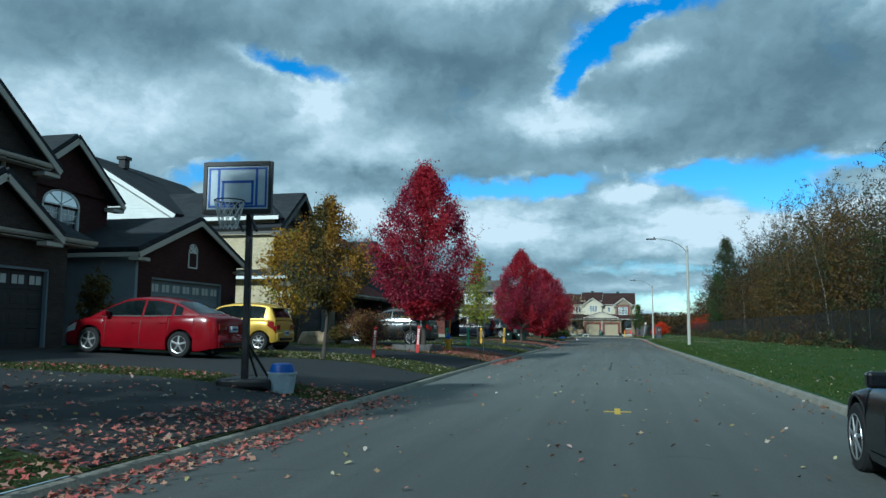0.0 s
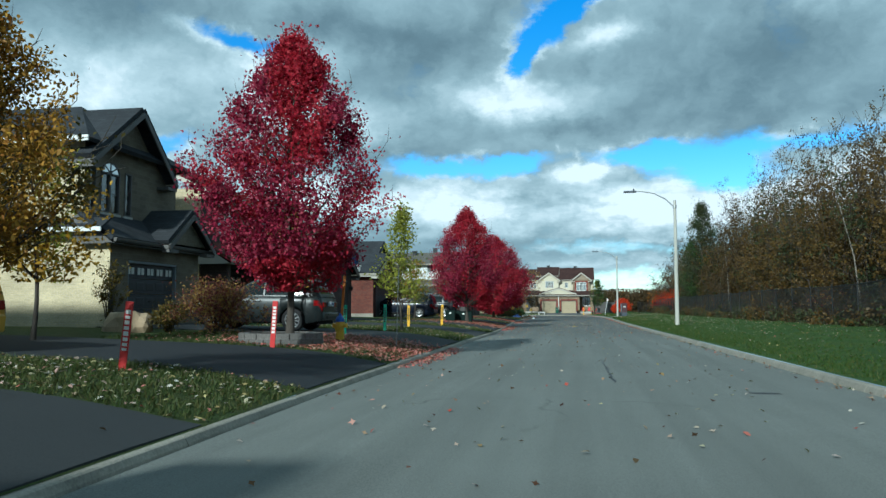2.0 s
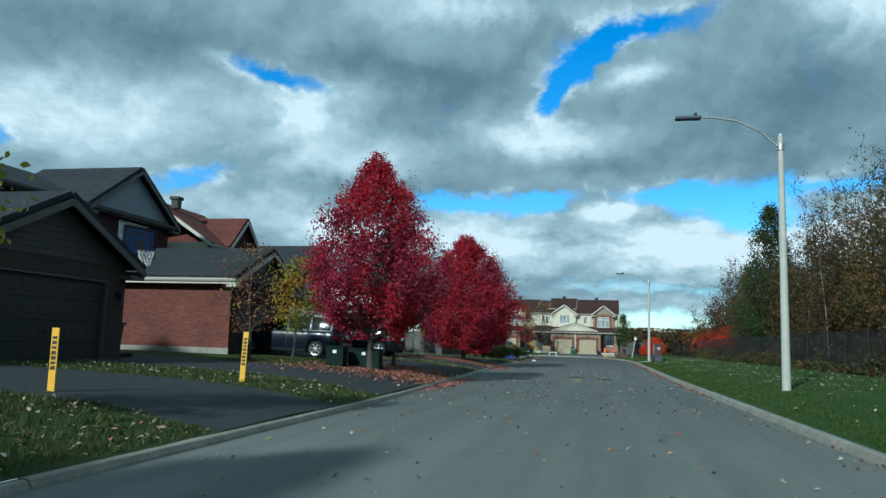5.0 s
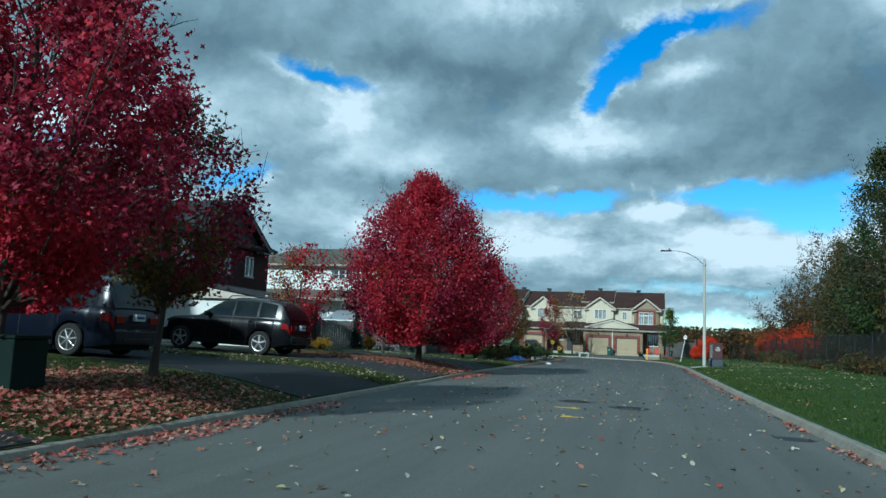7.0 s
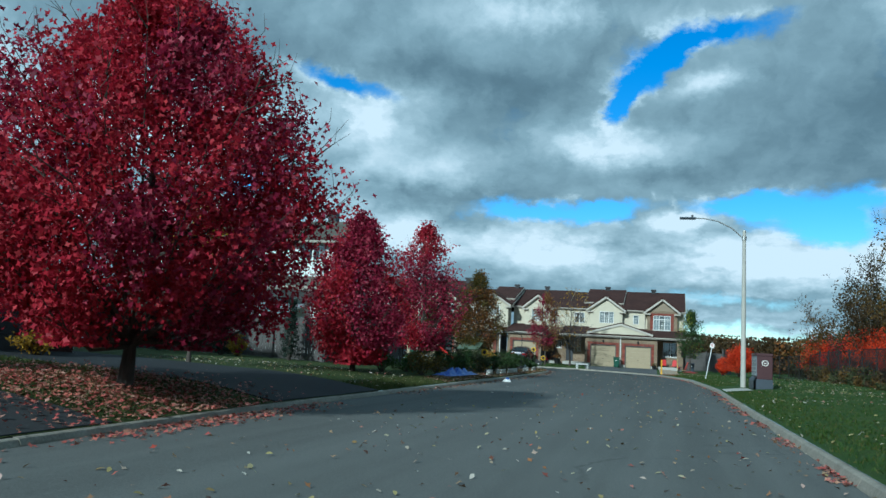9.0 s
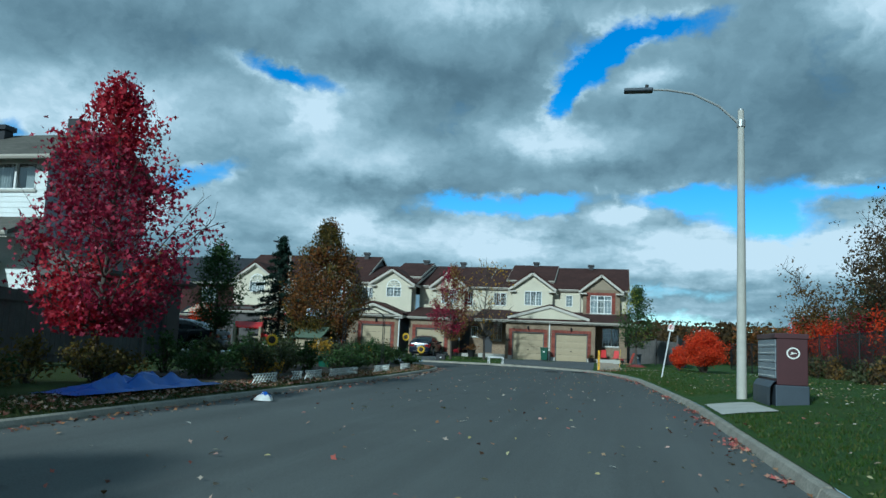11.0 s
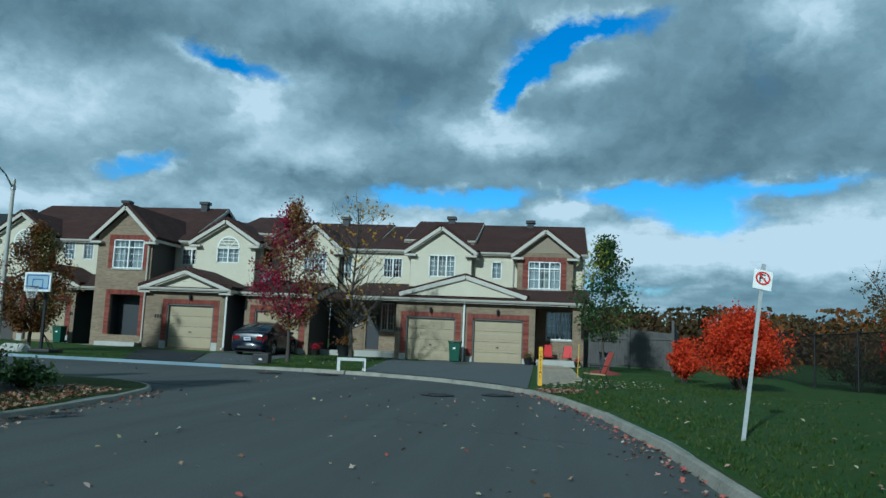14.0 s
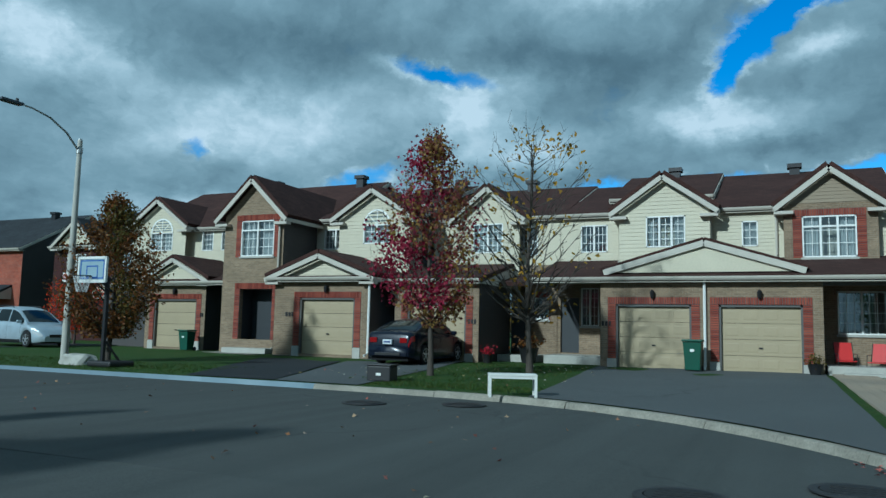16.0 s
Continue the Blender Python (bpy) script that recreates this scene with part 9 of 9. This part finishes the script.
            part("brake_disc", M().lathe([(R * 0.60, n0 - sg * 0.05), (R * 0.58, n0 - sg * 0.04), (0.02, n0 - sg * 0.04)], 20, "y", (a - o, wy, R)), "underside", t)
            for k in range(spokes):
                an = 2 * math.pi * (k + 0.25) / spokes
                ca, sa = math.cos(an), math.sin(an)
                sp = M().beam((a - o + ca * 0.03, wy + n0 + sg * 0.02, R + sa * 0.03), (a - o + ca * R * 0.645, wy + n0 + sg * 0.008, R + sa * R * 0.645), 0.024, 0.30 * R * 3.4 / spokes * 0.75, up=(-sa, 0, ca))
                part("spoke", sp, "alloy", t, bevel=0.006)
            part("hub_cap", M().lathe([(0.055, n0 + sg * 0.01), (0.05, n0 + sg * 0.035), (0.02, n0 + sg * 0.04)], 14, "y", (a - o, wy, R)), "alloy", t, smooth=True)
    return root


def parked(kind, x, y, turn, paint, label, **k):
    """Stands a car with its rear axle over (x, y); turn 180 points the nose west."""
    c, s = math.cos(radians(turn)), math.sin(radians(turn))
    b = kind["base"]
    lift = 0.0 if (xl(y) < x < xr(y) and y < 126) else 0.022
    z0, z1 = (gz(x, y) if lift else 0.0) + lift, (gz(x + c * b, y + s * b) if lift else 0.0) + lift
    return car(kind, pose(x, y, z0, 0, -math.degrees(math.atan2(z1 - z0, b)), turn), paint, label, **k)


parked(SEDAN, -9.85, 13.1, 180, "paint_red", "shiny red sedan parked on the driveway", spokes=5)
parked(HATCH, -10.35, 18.3, 180, "paint_yellow", "small golden yellow hatchback parked on the driveway", spokes=7)
parked(SUV, -8.9, 30.8, 180, "paint_slate_shade", "dark grey compact SUV parked by the garage", spokes=10)
parked(dict(VAN), -10.95, 59.5, 180, "paint_navy", "dark navy minivan parked nose to the brick garage", spokes=7)
parked(dict(SUV, L=4.65, base=2.7), -10.5, 66.8, 180, "paint_black", "black SUV with roof rails on the driveway", spokes=5)
parked(SEDAN, -12.85, 134.55, 90, "paint_navy", "dark blue sedan parked before a tan garage door", spokes=5)
parked(VAN, -33.9, 136.0, -8, "paint_pale", "pale silver-blue minivan parked on the side street")
parked(dict(SEDAN, L=4.7, base=2.8, seams=(1.2, 2.0, 2.85), top=[(x, z * 0.88) for x, z in SEDAN["top"]], roof=[(x, z * 0.88) for x, z in SEDAN["roof"]]), 4.01, 0.45, 90, "paint_black", "black sedan parked at the kerb", spokes=7)
parked(SEDAN, -17.2, 110.6, 180, "paint_black", "black car parked behind the corner garden", spokes=7)

# ---- drives and walks in front of the terrace ----
def sheet(name, quad, material, label, lift=0.02, category="driveway", n=14, kerb=False):
    a, b, c, d = (Vector((*p, 0)) for p in quad)
    if kerb:
        a, b = (Vector((p.x, float(np.interp(p.x, XR[::-1], YR[::-1])) + 0.2, 0)) for p in (a, b))
    rows = []
    for i in range(n + 1):
        row = []
        for j in range(n + 1):
            p = (a.lerp(b, j / n)).lerp(d.lerp(c, j / n), i / n)
            if kerb:
                y0 = float(np.interp(p.x, XR[::-1], YR[::-1])) + 0.21
                p.y = y0 + (p.y - y0) * 1.0 if i else y0
            row.append((p.x, p.y, gz(p.x, p.y) + lift))
        rows.append(row)
    return tagged(part(name, M().grid(rows), material, smooth=True), label, category, kind="structure")


sheet("driveway", [(-5.7, 126.2), (0.05, 122.15), (-0.28, 138.05), (-7.2, 138.05)], "asphalt_front", "wide grey asphalt driveway before two garages", kerb=True)
sheet("driveway", [(-14.6, 126.62), (-12.0, 126.62), (-16.4, 137.6), (-20.1, 137.6)], "asphalt_black", "freshly sealed black asphalt driveway", kerb=True)
sheet("driveway", [(-11.95, 126.62), (-9.7, 126.6), (-11.9, 138.0), (-16.3, 138.0)], "asphalt_front", "grey asphalt driveway with fine cracks", kerb=True)
sheet("driveway", [(-38.0, 126.7), (-33.0, 126.7), (-31.0, 140.0), (-38.0, 140.0)], "asphalt_drive_shade", "grey asphalt driveway on the side street")
sheet("path", [(-20.2, 135.8), (-20.15, 137.9), (-23.2, 137.9), (-23.2, 136.6)], "concrete", "pale concrete pad before a porch", 0.03, "path")

pm = M().slab([(-0.145, -0.145, 0.05), (0.145, -0.145, 0.05), (0.145, 0.145, 0.05), (-0.145, 0.145, 0.05)], 0.06).mesh("paver")
walk_root = tagged(new("paver_walk"), "tan block paving walk beside the driveway", "path", kind="structure")
count = 0
for i in range(52):
    y = 122.9 + 0.295 * i
    x0 = float(np.interp(y, [122, 138], [0.25, -0.12]))
    x1 = float(np.interp(y, [122.9, 125.2, 131, 138], [0.5, 1.62, 1.75, 1.3]))
    for k in range(int((x1 - x0) / 0.295)):
        if count >= 290:
            break
        x = x0 + 0.16 + 0.295 * k
        ob = part("paver", pm, "paving", walk_root)
        ob.matrix_world = Matrix.Translation((x, y, gz(x, y) - 0.02)) @ Matrix.Rotation(0.02 * math.sin(i * 7 + k * 3), 4, "Z")
        count += 1


def manhole(x, y, label="round iron manhole cover in the road"):
    root = thing("manhole_cover", Matrix.Translation((x, y, 0.012)), label, "manhole cover")
    part("collar", M().lathe([(0.40, 0.0), (0.39, 0.012), (0.315, 0.012), (0.315, 0.0)], 28), "tar", root)
    part("lid", M().lathe([(0.31, 0.0), (0.305, 0.016), (0.05, 0.016)], 28), "iron", root, smooth=30.0)
    for k in range(4):
        part("ridge", M().box(-0.22, 0.22, -0.16 + 0.1 * k, -0.13 + 0.1 * k, 0.015, 0.021), "iron", root)


for p in ((-1.95, 118.6), (-0.62, 119.6), (-8.1, 124.0), (-6.5, 124.8), (-0.72, 61.75), (0.4, 60.85)):
    manhole(*p)


def road_mark(name, pts, material, label, z=0.004):
    m = M()
    for poly in pts:
        m.slab([(x, y, 0.03 * math.sin(math.pi * (x - float(xl(y))) / float(xr(y) - xl(y))) - 0.01 + z) for x, y in poly], 0.003)
    return tagged(part(name, m, material), label, "road marking")


def bar(x0, y0, x1, y1, w):
    d = Vector((x1 - x0, y1 - y0)).normalized()
    s = Vector((d.y, -d.x)) * w / 2
    return [(x0 + s.x, y0 + s.y), (x1 + s.x, y1 + s.y), (x1 - s.x, y1 - s.y), (x0 - s.x, y0 - s.y)]


road_mark("spray_mark", [bar(0.65, 7.75, 1.07, 7.8, 0.10), bar(0.87, 7.4, 0.85, 8.3, 0.09)], "yellow_paint", "yellow sprayed utility arrow on the asphalt")
road_mark("spray_mark", [bar(-0.48, 58.15, -0.23, 58.1, 0.07), [(-0.61, 58.02), (-0.44, 58.04), (-0.46, 58.3), (-0.60, 58.26)], bar(-0.95, 59.99, -0.60, 59.95, 0.09), [(-0.66, 59.86), (-0.49, 59.80), (-0.47, 60.10), (-0.62, 60.14)]], "yellow_paint", "faded yellow sprayed mark on the asphalt")
for i, (x, y, w, l) in enumerate(((2.8, 57.2, 0.6, 0.3), (2.55, 19.4, 0.5, 0.12))):
    rng = random.Random(i)
    ring = [(x + w / 2 * math.cos(a) * rng.uniform(0.7, 1.1), y + l * math.sin(a) * rng.uniform(0.7, 1.1)) for a in [2 * math.pi * k / 12 for k in range(12)]]
    road_mark("tar_patch", [ring], "tar", "dark tar patch on the asphalt")
rng = random.Random(8)
line = [(0.38, 26.3)]
while line[-1][1] > 20.6:
    x, y = line[-1]
    line.append((0.38 + 0.012 * (26.3 - y) + rng.uniform(-0.03, 0.03), y - rng.uniform(0.08, 0.2)))
road_mark("sealed_crack", [bar(*line[i], *line[i + 1], rng.uniform(0.012, 0.05)) for i in range(len(line) - 1)], "tar", "straight dark ragged crack in the asphalt")


def mulch_mound(x, y):
    root = thing("mulch_mound", Matrix.Translation((x, y, gz(x, y) - 0.02)), "low round mound of red mulch under the young maple", "mulch")
    part("mulch", M().lathe([(0.72, 0.0), (0.6, 0.07), (0.4, 0.13), (0.15, 0.17), (0.05, 0.18)], 24), "red_mulch", root, smooth=True)


mat_plain("red_mulch", (0.20, 0.035, 0.03), 0.95, var=0.5, scale=16, bump=0.9)
mulch_mound(2.6, 131.5)

# ---- fallen leaves and grass ----
def surface(x, y):
    if y <= 126.38 and float(xl(y)) < x < float(xr(y)):
        f = (x - float(xl(y))) / float(xr(y) - xl(y))
        return 0.03 * math.sin(math.pi * f) - 0.01
    return gz(x, y) + 0.025


def leaves(label, pts, material, size, seed, shape=LOBED, lift=0.012, flat=0.35):
    rng = np.random.default_rng(seed)
    pts = [p for p in pts if not (p[1] > 93.3 and p[1] < 99.2 and 3.0 < p[0] < 5.2)]
    pos = np.array([(x, y, surface(x, y) + lift) for x, y in pts])
    pos[:, 2] += rng.random(len(pos)) * 0.02
    me = leaf_mesh("fallen_leaves", pos, rng.uniform(*size, len(pos)), shape, seed, flat=flat)
    ob = part("fallen_leaves", me, material)
    return tagged(ob, label, "fallen leaves", kind="stuff")


rng = np.random.default_rng(11)


def cloud(x, y, sx, sy, n):
    return [(x + rng.normal() * sx, y + rng.normal() * sy) for _ in range(n)]


def strip(y0, y1, side, spread, n, inward=True):
    """Along a kerb's gutter."""
    out = []
    for _ in range(n):
        y = rng.uniform(y0, y1)
        d = abs(rng.normal()) * spread
        out.append((float(xl(y)) + (d if inward else -d) if side < 0 else float(xr(y)) - (d if inward else -d), y))
    return out


def between(y0, y1, d0, d1, n, side=-1):
    out = []
    for _ in range(n):
        y, d = rng.uniform(y0, y1), rng.uniform(d0, d1)
        out.append((float(xl(y)) - d if side < 0 else float(xr(y)) + d, y))
    return out


bed = [p for p in cloud(-5.95, 26.4, 1.6, 1.7, 5500) + between(23.4, 29.0, 0.1, 4.5, 1800) if p[1] > 23.1 and p[1] < 30.5]
bed += cloud(-6.2, 53.0, 1.5, 1.7, 5500) + between(51.4, 57.0, 0.1, 3.5, 1500) + cloud(-7.2, 71.4, 1.9, 1.5, 5000) + between(69.8, 74.0, 0.1, 4.5, 1200)
bed = [p for p in bed if p[0] < float(xl(p[1])) + 0.6]
leaves("thick bed of fallen red maple leaves", bed, "leaves_fallen", (0.05, 0.095), 1, MAPLE)
gut = strip(-3, 9.5, -1, 0.35, 900) + strip(23, 31, -1, 0.25, 420) + strip(50, 58, -1, 0.3, 420) + strip(69, 76, -1, 0.35, 420) + strip(-1, 9, -1, 0.5, 500, False) + between(7.0, 8.2, 0.0, 7.0, 350) + between(1.1, 6.7, 0.2, 5.5, 160) + between(-2.5, 5.5, -0.5, 1.2, 1200) + strip(108, 121.5, 1, 0.22, 260) + [p for p in strip(52, 104, 1, 0.13, 2600) if noise.noise((p[1] * 0.55, 7, 0)) > 0.05]
leaves("red leaves drifted along the gutter", gut, "leaves_fallen", (0.05, 0.095), 2, MAPLE)
verge = cloud(0.85, 120.2, 0.3, 0.5, 600) + between(86, 114, 0.15, 1.1, 5200) + strip(80, 116, -1, 0.3, 900)
leaves("brown and red leaves along the garden edge", verge, "leaves_dry", (0.05, 0.095), 3, MAPLE)
road_l = [(rng.uniform(-4.4, 3.2), rng.uniform(-6, 118)) for _ in range(800)] + [(rng.uniform(-4.2, 2.5), rng.uniform(44, 75)) for _ in range(300)] + strip(0, 112, 1, 0.25, 700) + [(rng.uniform(-30, -3), rng.uniform(118, 125.5)) for _ in range(150)]
road_l = [p for p in road_l if float(xl(p[1])) < p[0] < float(xr(p[1]))]
leaves("dry scattered leaves on the asphalt", road_l, "leaves_dry", (0.04, 0.09), 4, MAPLE, flat=0.5)
west_l = [(rng.uniform(-4.4, 3.2), rng.uniform(-6, 118)) for _ in range(700)] + [(rng.uniform(-4.0, 2.6), rng.uniform(46, 80)) for _ in range(500)] + between(-3, 8.2, 0.2, 6, 500) + between(14.6, 18, 0.2, 8, 900) + between(33.8, 38.5, 0.2, 8, 700) + between(43, 46, 0.2, 8, 350) + between(62.2, 65.2, 0.2, 8, 600) + between(79.6, 86, 0.2, 8, 500)
leaves("pale yellow leaves scattered on the west lawns", west_l, "leaves_pale", (0.05, 0.10), 5, OVAL)
east_l = between(-5, 118, 0.2, 9, 1500, 1) + between(30, 60, 2, 9, 500, 1) + [p for p in between(56, 112, 0.8, 6.2, 2600, 1) if noise.noise((p[0] * 0.35, p[1] * 0.3, 2)) > 0.0] + [(rng.uniform(-13, -6), rng.uniform(127.5, 137)) for _ in range(160)] + [(rng.uniform(0.5, 4), rng.uniform(121.5, 127)) for _ in range(260)]
leaves("small pale leaves scattered on the east lawn", [p for p in east_l if not (p[1] < 126.38 and p[0] < xr(p[1]))], "leaves_pale", (0.045, 0.10), 6, OVAL)


def grass(label, pts, material, height, seed):
    """Tufts of narrow blades."""
    r = np.random.default_rng(seed)
    pts = [p for p in pts if not (p[1] > 93.3 and p[1] < 99.2 and 2.9 < p[0] < 5.2)]
    n = len(pts)
    base = np.array([(x, y, surface(x, y) - 0.03) for x, y in pts])
    k = 4
    base = np.repeat(base, k, 0) + r.normal(size=(n * k, 3)) * (0.035, 0.035, 0)
    h = r.uniform(*height, n * k)
    a = r.uniform(0, 2 * math.pi, n * k)
    lean = r.normal(size=(n * k, 2)) * 0.45
    w = 0.011
    side = np.stack([np.cos(a) * w, np.sin(a) * w, 0 * a], 1)
    tip = base + np.stack([lean[:, 0] * h, lean[:, 1] * h, h], 1)
    v = np.stack([base - side, base + side, tip], 1).reshape(-1, 3)
    me = bpy.data.meshes.new("grass_tufts")
    m = len(v)
    me.vertices.add(m)
    me.vertices.foreach_set("co", v.astype(np.float32).ravel())
    me.loops.add(m)
    me.loops.foreach_set("vertex_index", np.arange(m, dtype=np.int32))
    me.polygons.add(m // 3)
    me.polygons.foreach_set("loop_start", np.arange(0, m, 3, dtype=np.int32))
    me.polygons.foreach_set("loop_total", np.full(m // 3, 3, dtype=np.int32))
    me.update(calc_edges=True)
    return tagged(part("grass_tufts", me, material), label, "grass", kind="stuff")


near = strip(0, 120, 1, 0.9, 9000, False)
near = [(x + 0.2, y) for x, y in near] + between(2, 120, 0.25, 9, 9000, 1)
near += [p for p in strip(10, 112, 1, 0.05, 1500) if noise.noise((p[1] * 0.8, 1, 5)) > 0.22]
grass("short green lawn blades on the east verge", near, "blades", (0.035, 0.07), 1)
west = []
for a, b, n in ((-3, 1, 600), (6.8, 8.3, 900), (14.6, 18, 2600), (23, 29, 2200), (33.8, 38.5, 2500), (43, 46, 1300), (51.2, 57.4, 2000), (62.2, 65.2, 1700), (69.6, 74.2, 1500), (79.6, 86, 1500), (86, 113, 2200)):
    west += between(a + 0.05, b - 0.05, 0.2, 7.0 if b < 86 else 1.2, n)
grass("uneven lawn blades between the driveways", west, "blades_dim", (0.04, 0.11), 2)
fr = [(rng.uniform(-9.8, -5.9), rng.uniform(126.8, 128)) for _ in range(500)] + [(rng.uniform(-11, -7), rng.uniform(128, 137)) for _ in range(700)] + [(rng.uniform(-28, -15), rng.uniform(126.7, 130)) for _ in range(900)] + [(rng.uniform(1.8, 6), rng.uniform(119, 132)) for _ in range(1200)]
grass("lawn blades before the terrace", [p for p in fr if not (p[1] < 126.5 and p[0] < xr(p[1]) + 0.2)], "blades", (0.035, 0.07), 3)
